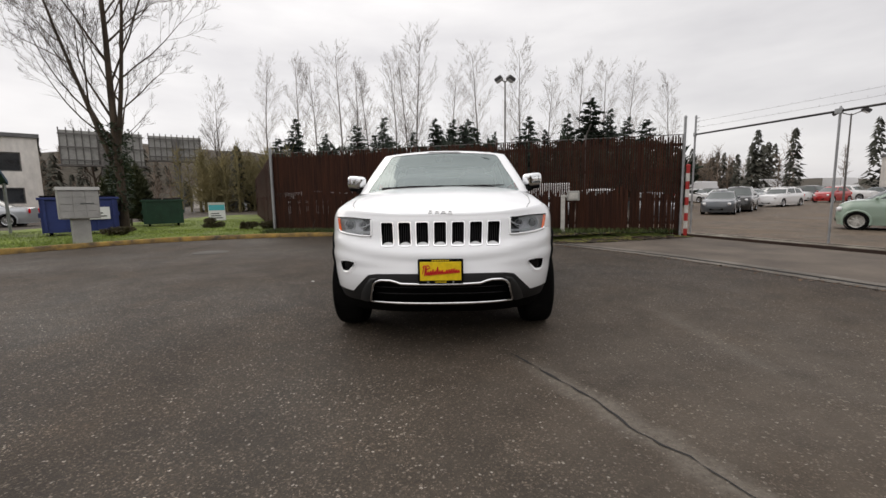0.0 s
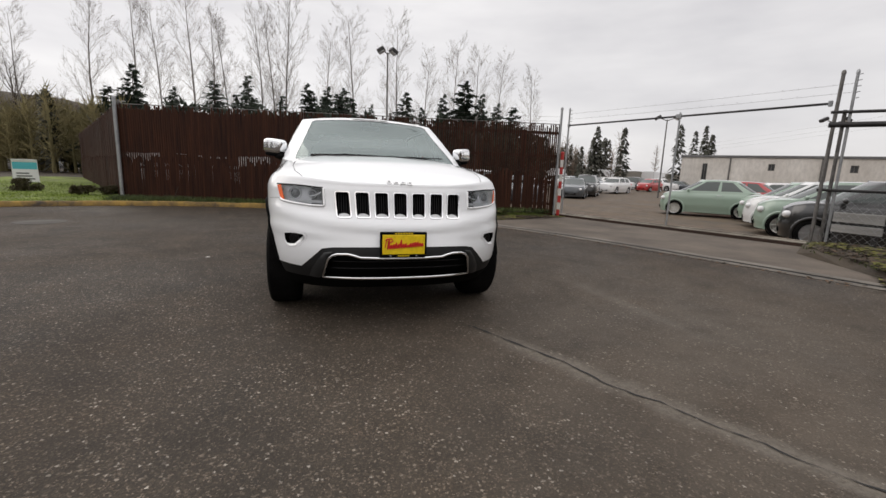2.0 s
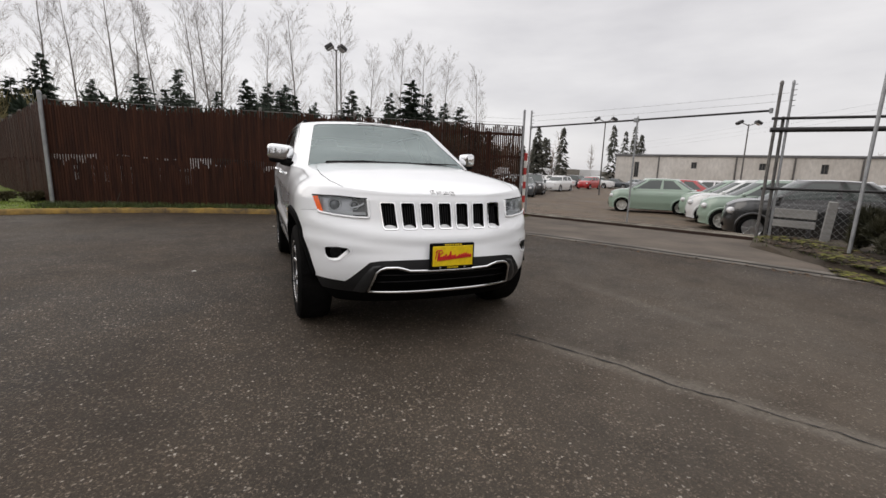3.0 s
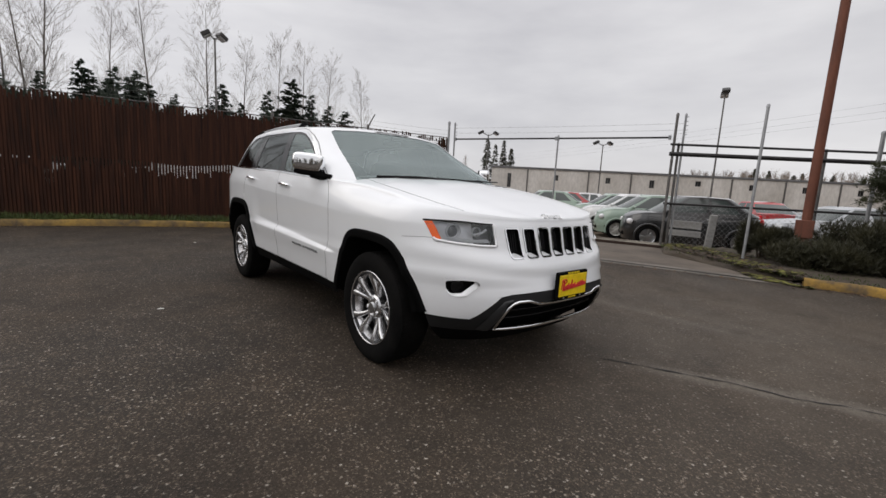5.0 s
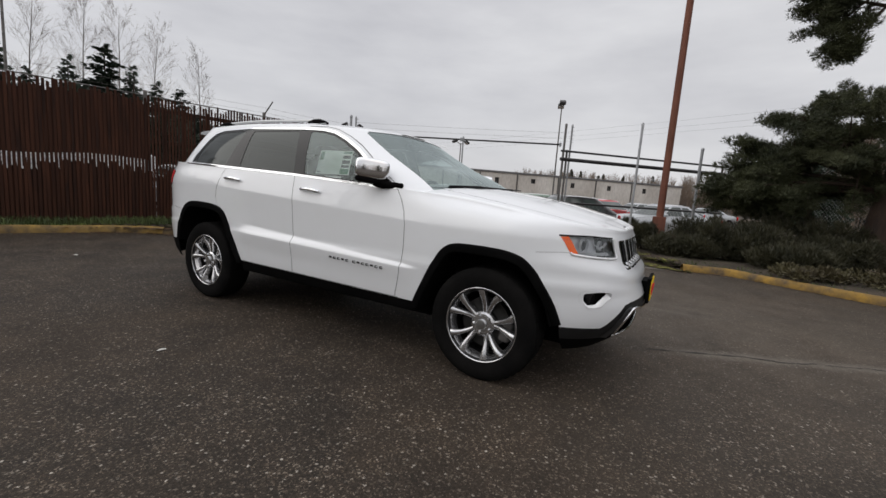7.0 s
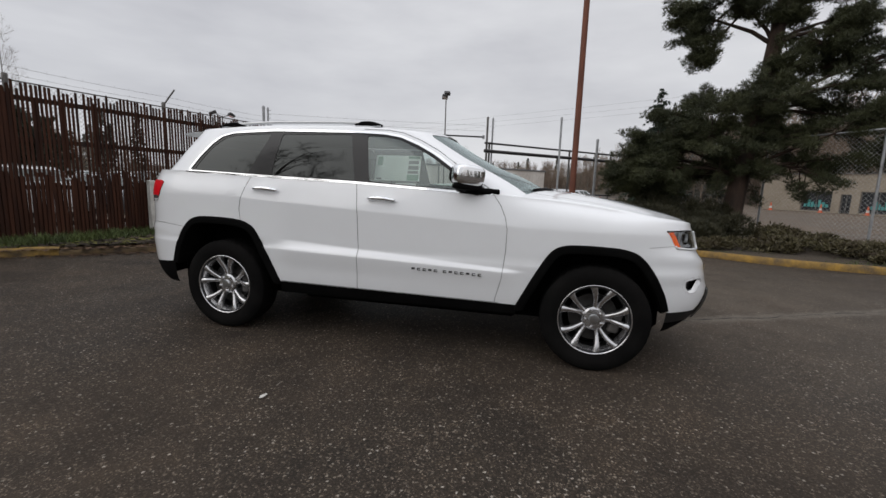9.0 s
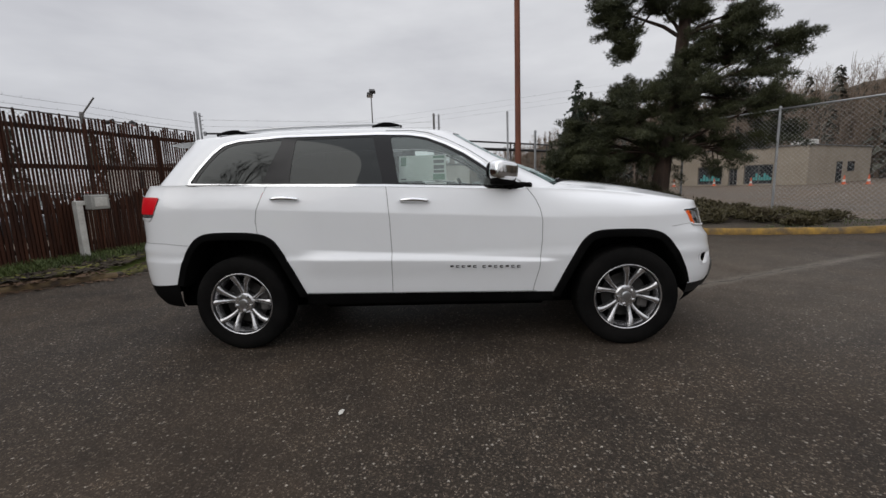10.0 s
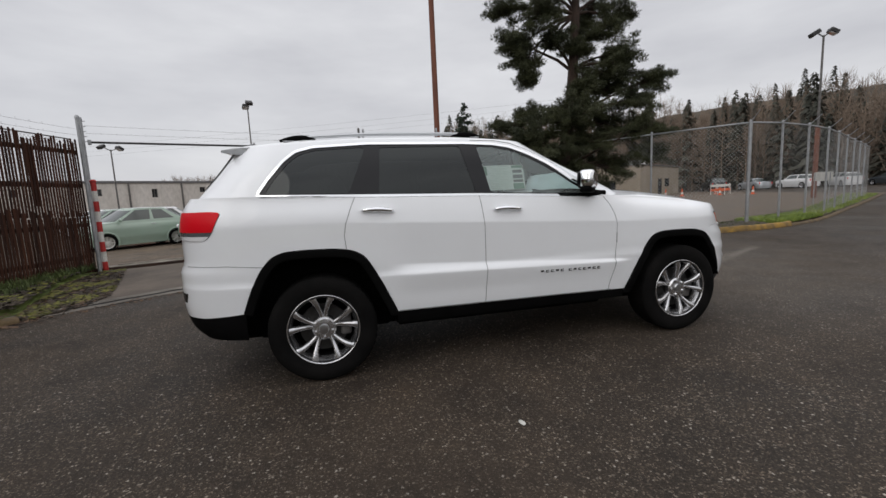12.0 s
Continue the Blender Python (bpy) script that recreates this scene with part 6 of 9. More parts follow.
# door lettering as plain dark bars
for sx in (-1, 1):
    badge = part("door_badge", bmesh.new(), "blade", doors_f[0 if sx < 0 else 1], "row of small dark bars")
    for k, d in enumerate((0.0, 0.042, 0.084, 0.126, 0.168, 0.236, 0.278, 0.320, 0.362, 0.404, 0.446, 0.488)):
        y = -0.175 - d
        z = 0.628 - 0.020 * d
        bm = bmesh.new()
        poly = [(0.012, -0.009), (0.012, 0.009), (-0.012, 0.009), (-0.012, 0.0045), (0.006, 0.0045), (0.006, -0.0045), (-0.012, -0.0045), (-0.012, -0.009)]
        prism(bm, poly if k % 3 else [(-0.012, -0.004), (0.012, -0.004), (0.012, 0.009), (-0.012, 0.009)], -0.003, 0.003, "x")
        if k:
            part("bar", bm, "blade", badge, at=Matrix.Translation((sx * (half_width(y, z) + 0.002), y, z)))
        else:
            bmesh.ops.translate(bm, verts=bm.verts[:], vec=(sx * (half_width(y, z) + 0.002), y, z))
            bm.to_mesh(badge.data)
            bm.free()


# ---- door handles
def handle(yc, zc):
    def build(bm):
        w = half_width(yc, zc)
        pts, rad = [], []
        for k in range(13):
            s = k / 12
            y = yc - 0.108 + 0.216 * s
            z = zc + 0.010 * math.sin(math.pi * s) + 0.010 * (s - 0.5)
            pts.append((-(half_width(y, z) + 0.010 + 0.020 * math.sin(math.pi * s) ** 0.5), y, z))
            rad.append(0.010 + 0.006 * math.sin(math.pi * s) ** 0.5)
        tube(bm, pts, rad, 10)
    return build


def handle_cup(yc, zc):
    def build(bm):
        m = Matrix.Translation((-(half_width(yc, zc) + 0.0015), yc, zc - 0.012)) @ Matrix.Diagonal((1, 1, 0.42, 1))
        lathe(bm, [(0.070, -0.001), (0.062, 0.004), (0.0005, 0.006)], 24, m)
    return build


for yc, zc, dd in ((0.085, 1.118, doors_f), (1.045, 1.158, doors_r)):
    for ob, d in zip(mirrored_part("handle", handle(yc, zc), "chrome", label="chrome door handle", smooth=True), dd):
        ob.parent = d
    for ob, d in zip(mirrored_part("handle_cup", handle_cup(yc, zc), "car_white", smooth=True), dd):
        ob.parent = d


# ---- door mirrors
def superblob(bm, c, r, e=0.55, m=None, n=18, cutfront=None):
    rows = []
    for i in range(n + 1):
        a = -math.pi / 2 + math.pi * i / n
        row = []
        for j in range(2 * n + 1):
            b = 2 * math.pi * j / (2 * n)
            f = lambda t: math.copysign(abs(t) ** e, t)
            row.append((m or Matrix()) @ Vector((c[0] + r[0] * f(math.cos(a)) * f(math.cos(b)), c[1] + r[1] * f(math.cos(a)) * f(math.sin(b)), c[2] + r[2] * f(math.sin(a)))))
        rows.append(row)
    sheet(bm, rows)
    bmesh.ops.remove_doubles(bm, verts=bm.verts[:], dist=0.0004)
    bmesh.ops.recalc_face_normals(bm, faces=bm.faces[:])


def mirror_cap(bm):
    superblob(bm, (0, 0, 0), (0.122, 0.056, 0.070), 0.46, Matrix.Translation((-0.970, -0.560, 1.308)) @ pose(0, 0, 0, 0, 5, -42))


def mirror_base(bm):
    superblob(bm, (0, 0, 0), (0.120, 0.052, 0.024), 0.6, Matrix.Translation((-0.962, -0.556, 1.230)) @ pose(0, 0, 0, 0, 4, -40), 12)
    tube(bm, [(-0.955, -0.572, 1.220), (-0.92, -0.60, 1.205), (-0.872, -0.62, 1.203)], [0.03, 0.026, 0.034], 10)
    tube(bm, [(-0.95, -0.59, 1.222), (-0.90, -0.66, 1.206), (-0.868, -0.72, 1.200)], [0.026, 0.022, 0.026], 10)
    box(bm, (-0.895, -0.77, 1.182), (-0.865, -0.58, 1.222), 0.01)


def mirror_glass(bm):
    superblob(bm, (0, 0, 0), (0.112, 0.010, 0.064), 0.62, Matrix.Translation((-0.938, -0.510, 1.306)) @ pose(0, 0, 0, 0, 5, -42), 10)


caps = mirrored_part("door_mirror", mirror_cap, "chrome", label="chrome-capped door mirror", smooth=True)
for ob, c in zip(mirrored_part("mirror_base", mirror_base, "black_plastic", label="black mirror foot", smooth=True), caps):
    ob.parent = c
for ob, c in zip(mirrored_part("mirror_glass", mirror_glass, "gloss_black", label="dark mirror glass", smooth=True), caps):
    ob.parent = c


# ---- roof rails, spoiler, aerial fin
def roof_rail(bm):
    pts = []
    for k in range(29):
        y = 0.20 + 1.44 * k / 28
        lift = 0.014 * smoothstep(0.0, 0.10, k / 28) * (1 - smoothstep(0.90, 1.0, k / 28))
        x = -0.652
        pts.append((x, y, roof_edge(y) + (roof_mid(y) - roof_edge(y)) * 0.26 + 0.006 + lift))
    tube(bm, pts, 0.0125, 8)


def rail_foot(y0, y1):
    def build(bm):
        n = 8
        pts, rad = [], []
        for k in range(n + 1):
            y = y0 + (y1 - y0) * k / n
            s = math.sin(math.pi * (0.08 + 0.84 * k / n))
            pts.append((-0.652, y, roof_edge(y) + (roof_mid(y) - roof_edge(y)) * 0.26 + 0.004 + 0.016 * s))
            rad.append(0.006 + 0.013 * s)
        tube(bm, pts, rad, 10)
    return build


rails = mirrored_part("roof_rail", roof_rail, "satin", label="slim roof rail with black feet", smooth=True)
for y0, y1 in ((0.19, 0.42), (1.42, 1.66)):
    for ob, rl in zip(mirrored_part("rail_foot", rail_foot(y0, y1), "black_plastic", label="black rail foot", smooth=True), rails):
        ob.parent = rl
bm = bmesh.new()
rows = []
for k in range(15):
    x = -0.62 + 1.24 * k / 14
    e = 0.024 * (abs(x) / 0.62) ** 3
    rows.append([(x, 1.86, 1.652 - e * 0.8), (x, 1.96, 1.652 - e), (x, 2.07 - e, 1.640 - e), (x, 2.075 - e, 1.624 - e), (x, 1.98, 1.610 - e), (x, 1.90, 1.606 - e)])
sheet(bm, rows)
bmesh.ops.holes_fill(bm, edges=bm.edges[:], sides=0)
bmesh.ops.recalc_face_normals(bm, faces=bm.faces[:])
part("spoiler", bm, "car_white", suv, smooth=45)
bm = bmesh.new()
rows = []
for k in range(13):
    x = -0.44 + 0.88 * k / 12
    row = []
    for q in (0.18, 0.36, 0.54, 0.72, 0.88):
        wa = 0.893 - 0.122 * q - 0.046 * q**3
        v = math.acos(min(1.0, (abs(x) / wa) ** 2.5))
        p = cabin_point(("t", v), q)
        row.append((x, p.y + 0.003, p.z))
    rows.append(row)
sheet(bm, rows)
bmesh.ops.recalc_face_normals(bm, faces=bm.faces[:])
part("rear_glass", bm, "car_glass_dark", suv, smooth=True)

# wipers at the foot of the windscreen
for x0, x1 in ((-0.62, -0.02), (0.02, 0.60)):
    bm = bmesh.new()
    tube(bm, [(x0, -1.045 + 0.08 * abs(x0), 1.226), ((x0 + x1) / 2, -1.085, 1.240), (x1, -1.10, 1.240)], [0.009, 0.007, 0.005], 6)
    part("wiper", bm, "gloss_black", suv, "black wiper arm", smooth=True)
bm = bmesh.new()
rows = []
for k in range(21):
    x = -0.72 + 1.44 * k / 20
    y = -1.095 + 0.42 * (abs(x) / 0.9) ** 3.6
    rows.append([(x, y - 0.055, hood_z(x, y - 0.055) + 0.003), (x, y + 0.02, hood_z(x, y) + 0.010)])
sheet(bm, rows)
part("cowl_panel", bm, "black_plastic", suv, "black cowl panel", smooth=True)

# ---- wheels


def build_wheel():
    """One wheel about the x axis, its face towards -x, its hub at the origin."""
    R, rim = 0.366, 0.240
    w = thing("wheel", Matrix(), "", "")
    tyre_bm = bmesh.new()
    prof = [(rim - 0.006, 0.105), (rim + 0.004, 0.118), (rim + 0.05, 0.130), (R - 0.05, 0.131), (R - 0.018, 0.122), (R - 0.004, 0.104), (R, 0.06), (R, 0.0), (R, -0.06), (R - 0.004, -0.092), (R - 0.018, -0.106), (R - 0.05, -0.114), (rim + 0.05, -0.114), (rim + 0.006, -0.104), (rim - 0.006, -0.098)]
    lathe(tyre_bm, [(r, x) for r, x in prof], 64)
    tyre = part("tyre", tyre_bm, "tyre", w, "black tyre", smooth=35)
    tread_bm = bmesh.new()
    for k in range(48):
        a = 2 * math.pi * k / 48
        for x in (-0.066, 0.066):
            box(tread_bm, (x - 0.014, -0.013, R - 0.008), (x + 0.014, 0.013, R + 0.0010), 0, pose(0, 0, 0, math.degrees(a) + (3.5 if x > 0 else 0), 0, 0))
        box(tread_bm, (-0.040, -0.010, R - 0.006), (0.040, 0.010, R + 0.0015), 0, pose(0, 0, 0, math.degrees(a) + 2, 0, 0))
    tagged(part("tread", tread_bm, "tyre", w), kind="stuff")
    bm = bmesh.new()
    lathe(bm, [(rim, 0.108), (rim - 0.008, 0.10), (rim - 0.022, 0.06), (rim - 0.026, -0.03), (rim - 0.016, -0.085), (rim - 0.008, -0.104)], 64)
    part("rim_barrel", bm, "alloy_dark", w, smooth=True)
    bm = bmesh.new()
    lathe(bm, [(rim - 0.034, -0.030), (rim - 0.030, -0.052), (rim - 0.012, -0.094), (rim - 0.003, -0.106), (rim + 0.003, -0.108), (rim + 0.004, -0.098)], 64)
    part("rim_lip", bm, "alloy", w, smooth=True)
    for k in range(5):
        base = 2 * math.pi * k / 5 + math.pi / 2
        for s in (-1, 1):
            bm = bmesh.new()
            rows = []
            for j in range(9):
                t = j / 8
                r = 0.045 + (rim - 0.058) * t
                a = base + s * (0.12 + 0.165 * t - 0.015 * math.sin(math.pi * t))
                c = Vector((0, r * math.cos(a), r * math.sin(a)))
                tang = Vector((0, -math.sin(a), math.cos(a)))
                hw = 0.0150 - 0.0020 * math.sin(math.pi * t) + 0.009 * t**3
                x = -0.062 - 0.040 * smoothstep(0.15, 1, t)
                rows.append([c + tang * (hw * e) + Vector((x + back, 0, 0)) for e, back in ((-1.15, 0.045), (-1.0, 0.009), (-0.7, 0.003), (0.0, 0.0), (0.7, 0.003), (1.0, 0.009), (1.15, 0.045))])
            sheet(bm, rows)
            bmesh.ops.recalc_face_normals(bm, faces=bm.faces[:])
            big = max(bm.faces, key=lambda f: -f.calc_center_median().x)
            if big.normal.x > 0:
                bmesh.ops.reverse_faces(bm, faces=bm.faces[:])
            part("spoke", bm, "alloy", w, smooth=38)
    bm = bmesh.new()
    lathe(bm, [(0.082, -0.030), (0.080, -0.060), (0.068, -0.072), (0.040, -0.076), (0.034, -0.076)], 40)
    part("hub_plate", bm, "alloy", w, smooth=35)
    bm = bmesh.new()
    lathe(bm, [(0.034, -0.070), (0.034, -0.084), (0.030, -0.089), (0.012, -0.091), (0.0005, -0.091)], 28)
    part("hub_cap", bm, "satin", w, smooth=35)
    for k in range(5):
        a = 2 * math.pi * (k + 0.5) / 5 + math.pi / 2
        bm = bmesh.new()
        lathe(bm, [(0.012, -0.060), (0.0115, -0.082), (0.009, -0.088), (0.0005, -0.089)], 6, pose(0, 0.060 * math.cos(a), 0.060 * math.sin(a)))
        part("lug_nut", bm, "chrome", w, smooth=30)
    bm = bmesh.new()
    lathe(bm, [(0.165, -0.012), (0.165, 0.012), (0.08, 0.012)], 48)
    lathe(bm, [(0.080, -0.040), (0.086, -0.012), (0.165, -0.012)], 48)
    part("brake_disc", bm, "disc", w, smooth=35)
    bm = bmesh.new()
    box(bm, (-0.035, -0.185, -0.07), (0.04, -0.11, 0.08), 0.012)
    part("brake_caliper", bm, "dull_steel", w)
    bm = bmesh.new()
    lathe(bm, [(rim - 0.02, 0.07), (0.0005, 0.07)], 32)
    part("wheel_back", bm, "black_plastic", w)
    bm = bmesh.new()
    tube(bm, [(-0.095, 0.155, -0.158), (-0.125, 0.150, -0.153)], 0.004, 6)
    part("valve", bm, "gloss_black", w)
    return w


first = build_wheel()
parts_of = list(first.children)
for sx, y, spin in ((-1, -1.457, 12), (-1, 1.457, 0), (1, -1.457, 40), (1, 1.457, 20)):
    tyre_src = next(o for o in parts_of if o.name.startswith("tyre"))
    turn = pose(sx * 0.826, y, 0.366, 0, 0, 0 if sx < 0 else 180) @ pose(0, 0, 0, spin, 0, 0)
    hub = share("wheel", tyre_src.data, suv, turn)
    hub["label"] = "black tyre on a ten-spoke polished alloy wheel"
    for o in parts_of:
        if o is not tyre_src:
            c = share(o.name.split(".")[0], o.data, hub, Matrix())
            if c.name.startswith("tread"):
                c["kind"] = "stuff"
for o in parts_of + [first]:
    bpy.data.objects.remove(o)

# ---- cabin


def seat_build(x, y, rear=False):
    w = 0.27 if not rear else 0.62
    s = part("seat", bmesh.new(), "seat", suv, "grey leather seat")
    bm = bmesh.new()
    superblob(bm, (x, y, 0.80), (w, 0.27, 0.10), 0.45, None, 10)
    superblob(bm, (0, 0, 0), (w, 0.09, 0.34), 0.5, Matrix.Translation((x, y + 0.30, 1.10)) @ pose(0, 0, 0, -14, 0, 0), 10)
    for hx in ((x,) if not rear else (-0.40, 0.0, 0.40)):
        superblob(bm, (0, 0, 0), (0.13, 0.055, 0.085), 0.6, Matrix.Translation((hx, y + 0.42, 1.44 if not rear else 1.36)), 8)
    bm.to_mesh(s.data)
    bm.free()
    s.data.polygons.foreach_set("use_smooth", [True] * len(s.data.polygons))


seat_build(-0.40, 0.02)
seat_build(0.40, 0.02)
seat_build(0.0, 0.95, True)
bm = bmesh.new()
box(bm, (-0.78, -0.88, 0.62), (0.78, 0.90, 0.68))
box(bm, (-0.54, 0.90, 0.62), (0.54, 2.1, 0.68))
for sx in (-1, 1):
    for y0, y1, z0 in ((-0.88, 0.90, 0.66), (0.90, 2.0, 0.97)):
        box(bm, (min(sx * 0.83, sx * 0.79), y0, z0), (max(sx * 0.83, sx * 0.79), y1, 1.17), 0.01)
part("cabin_floor", bm, "interior", suv)
bm = bmesh.new()
rows = []
for k in range(17):
    x = -0.80 + 1.6 * k / 16
    b = 0.02 * math.exp(-((x - 0.40) / 0.2) ** 2)
    rows.append([(x, -0.98 + 0.3 * (abs(x) / 0.9) ** 3, 1.165), (x, -0.80 + 0.14 * (abs(x) / 0.9) ** 3, 1.180), (x, -0.60, 1.172 + b), (x, -0.46, 1.150 + b), (x, -0.40, 1.07), (x, -0.42, 0.85)])
sheet(bm, rows)
part("dashboard", bm, "interior", suv, "dark dashboard", smooth=True)
bm = bmesh.new()
ring = []
for k in range(25):
    a = 2 * math.pi * k / 24
    ring.append(pose(0.40, -0.30, 1.10, 65, 0, 0) @ Vector((0.185 * math.cos(a), 0.185 * math.sin(a), 0)))
tube(bm, ring, 0.016, 8, False)
box(bm, (-0.18, -0.03, -0.02), (0.18, 0.03, 0.01), 0.01, pose(0.40, -0.30, 1.10, 65, 0, 0))
part("steering_wheel", bm, "interior", suv, smooth=40)
bm = bmesh.new()
box(bm, (-0.10, -0.02, -0.028), (0.10, 0.02, 0.028), 0.015, pose(0, -0.24, 1.560, 10, 0, 0))
tube(bm, [(0, -0.24, 1.58), (0, -0.22, 1.64)], 0.008, 6)
part("rear_view_mirror", bm, "interior", suv)

# paper price sheet inside the front door glass
sheet_m = pose(-0.722, 0.035, 1.355, 0, 16, 0)
sticker = part("price_sheet", bmesh.new(), "paper", suv, "pale green printed price sheet")
bm = bmesh.new()
box(bm, (-0.001, -0.180, -0.100), (0.001, 0.180, 0.100), 0, sheet_m)
bm.to_mesh(sticker.data)
bm.free()
for nm, mt, boxes in (("print_block", "ink_green", ((0.125, 0.165, 0.02, 0.09), (-0.17, -0.08, 0.075, 0.095), (-0.17, -0.08, -0.095, -0.05))), ("print_line", "ink_dark", ((-0.165, -0.085, 0.035, 0.06), (-0.165, -0.085, -0.01, 0.02), (-0.165, -0.085, -0.04, -0.02), (0.125, 0.165, -0.09, -0.08)))):
    for y0, y1, z0, z1 in boxes:
        bm = bmesh.new()
        box(bm, (-0.003, y0, z0), (-0.0012, y1, z1), 0, sheet_m)
        part(nm, bm, mt, sticker)
bm = bmesh.new()
for k in range(14):
    z = 0.09 - 0.0135 * k
    box(bm, (-0.0025, -0.065 + 0.01 * (k % 3), z - 0.002), (-0.0012, 0.11 - 0.013 * (k % 4), z + 0.002), 0, sheet_m)
part("print_rows", bm, "ink_pale", sticker)
bm = bmesh.new()
box(bm, (-0.001, -0.10, -0.018), (0.001, 0.06, 0.018), 0, pose(-0.843, -0.05, 1.225, 0, 18, 0))
part("small_label", bm, "paper_white", suv, "small white label")
# small pale sticker at the top of the windscreen
bm = bmesh.new()
box(bm, (0.44, -0.001, -0.012), (0.54, 0.001, 0.012), 0, pose(0, -0.275, 1.634, -58, 0, 0))
part("screen_label", bm, "paper_white", suv)

# ---------------------------------------------------------------- trees and plants


def bare_tree(seed, height, trunk_r, spread, levels=4, first=0.25, kids=(9, 6, 5), sides=(8, 5, 3, 3), droop=0.0, thick=None, reach=0.46, forks=0, lean=0.42, finest=0.005):
    """Trunk and crown of a leafless tree, each as one bmesh."""
    rnd = random.Random(seed)
    trunk, crown = bmesh.new(), bmesh.new()

    def grow(bm, p, d, length, r, level):
        n = 7 if level == 0 else 5 if level == 1 else 3
        pts, rad = [p.copy()], [r]
        for k in range(n):
            wob = 0.05 if level == 0 else 0.16
            d = (d + Vector((rnd.uniform(-wob, wob), rnd.uniform(-wob, wob), rnd.uniform(-wob, wob) + (0.10 if level else 0.03) - droop * (level > 1)))).normalized()
            p = p + d * length / n
            pts.append(p.copy())
            rad.append(r * (1 - 0.86 * (k + 1) / n))
        tube(bm, pts, rad, sides[level], caps=False)
        if level + 1 >= levels:
            return
        for k in range(kids[level]):
            s = first + (1 - first) * (k + rnd.random()) / kids[level] if level == 0 else 0.25 + 0.75 * rnd.random()
            i = min(len(pts) - 2, int(s * n))
            q = pts[i].lerp(pts[i + 1], s * n - i) if s * n - i <= 1 else pts[i + 1]
            base_d = (pts[i + 1] - pts[i]).normalized()
            a = rnd.uniform(0, 2 * math.pi)
            side = base_d.orthogonal().normalized()
            side = side * math.cos(a) + base_d.cross(side) * math.sin(a)
            lift = 0.75 if level == 0 else 0.85
            nd = (base_d * lift + side * spread * (1.0 if level == 0 else 0.9)).normalized()
            ln = length * (reach if level == 0 else 0.52) * (1.15 - 0.6 * s) * rnd.uniform(0.7, 1.2)
            grow(crown, q, nd, ln, max(finest, rad[i] * (0.55 if thick is None else thick)), level + 1)

    grow(trunk, Vector((0, 0, -0.1)), Vector((0, 0, 1)), height, trunk_r, 0)
    for k in range(forks):
        a = 2.4 * k + 0.7
        way = Vector((lean * math.cos(a), lean * math.sin(a), 1)).normalized()
        grow(crown, Vector((0, 0, height * (0.17 + 0.04 * k))), way, height * 0.72, trunk_r * 0.55, 0)
    return trunk, crown


def plant_bare(name, at, seed, height, r, spread, label, bark, **kw):
    ob = thing(name, at, label, "tree")
    t, c = bare_tree(seed, height, r, spread, **kw)
    part("trunk", t, bark, ob, smooth=True)
    part("crown", c, "pale_twig" if bark != "bark" else "bark", ob, "bare leafless branches")
    return ob


def conifer(seed, height, width):
    """Trunk and a crown of drooping, gapped boughs."""
    rnd = random.Random(seed)
    trunk, crown = bmesh.new(), bmesh.new()
    tube(trunk, [(0, 0, -0.1), (0.05, 0.03, height * 0.5), (0, 0, height)], [height * 0.018, height * 0.012, 0.01], 7, caps=False)
    z = height * 0.10
    while z < height * 0.99:
        f = (z / height)
        reach = width * (1 - f) ** 0.75 * rnd.uniform(0.8, 1.15) + 0.14
        n = int(7 + 7 * (1 - f))
        for k in range(n):
            a = rnd.uniform(0, 2 * math.pi)
            r = reach * rnd.uniform(0.45, 1.15)
            lift = rnd.uniform(-0.35, 0.35)
            d = Vector((math.cos(a), math.sin(a), 0))
            s = Vector((-d.y, d.x, 0))
            m = max(2, int(r / 0.35))
            for j in range(m):
                t0 = j / m
                p = d * r * (t0 + 0.5 / m) + Vector((0, 0, z + lift + 0.10 * r * math.sin(2.5 * t0) - 0.35 * r * t0 * t0))
                for _ in range(9):
                    w = rnd.uniform(0.5, 1.0) * (0.26 + 0.14 * r) * (1.1 - 0.6 * t0)
                    q = (d * rnd.uniform(0.4, 1) + s * rnd.uniform(-1, 1) + Vector((0, 0, rnd.uniform(-0.7, 0.25)))).normalized() * w * 1.3
                    o = q.orthogonal().normalized() * w * 0.35
                    crown.faces.new([crown.verts.new(c) for c in (p - o * 0.6, p + q, p + o)])
        z += height * 0.030 + 0.05
    return trunk, crown


def plant_conifer(at, seed, height, width, label):
    ob = thing("conifer", at, label, "tree", "dark conifers beyond the fence")
    t, c = conifer(seed, height, width)
    part("trunk", t, "bark_dark", ob)
    part("crown", c, "needle", ob, "dark green boughs")
    return ob


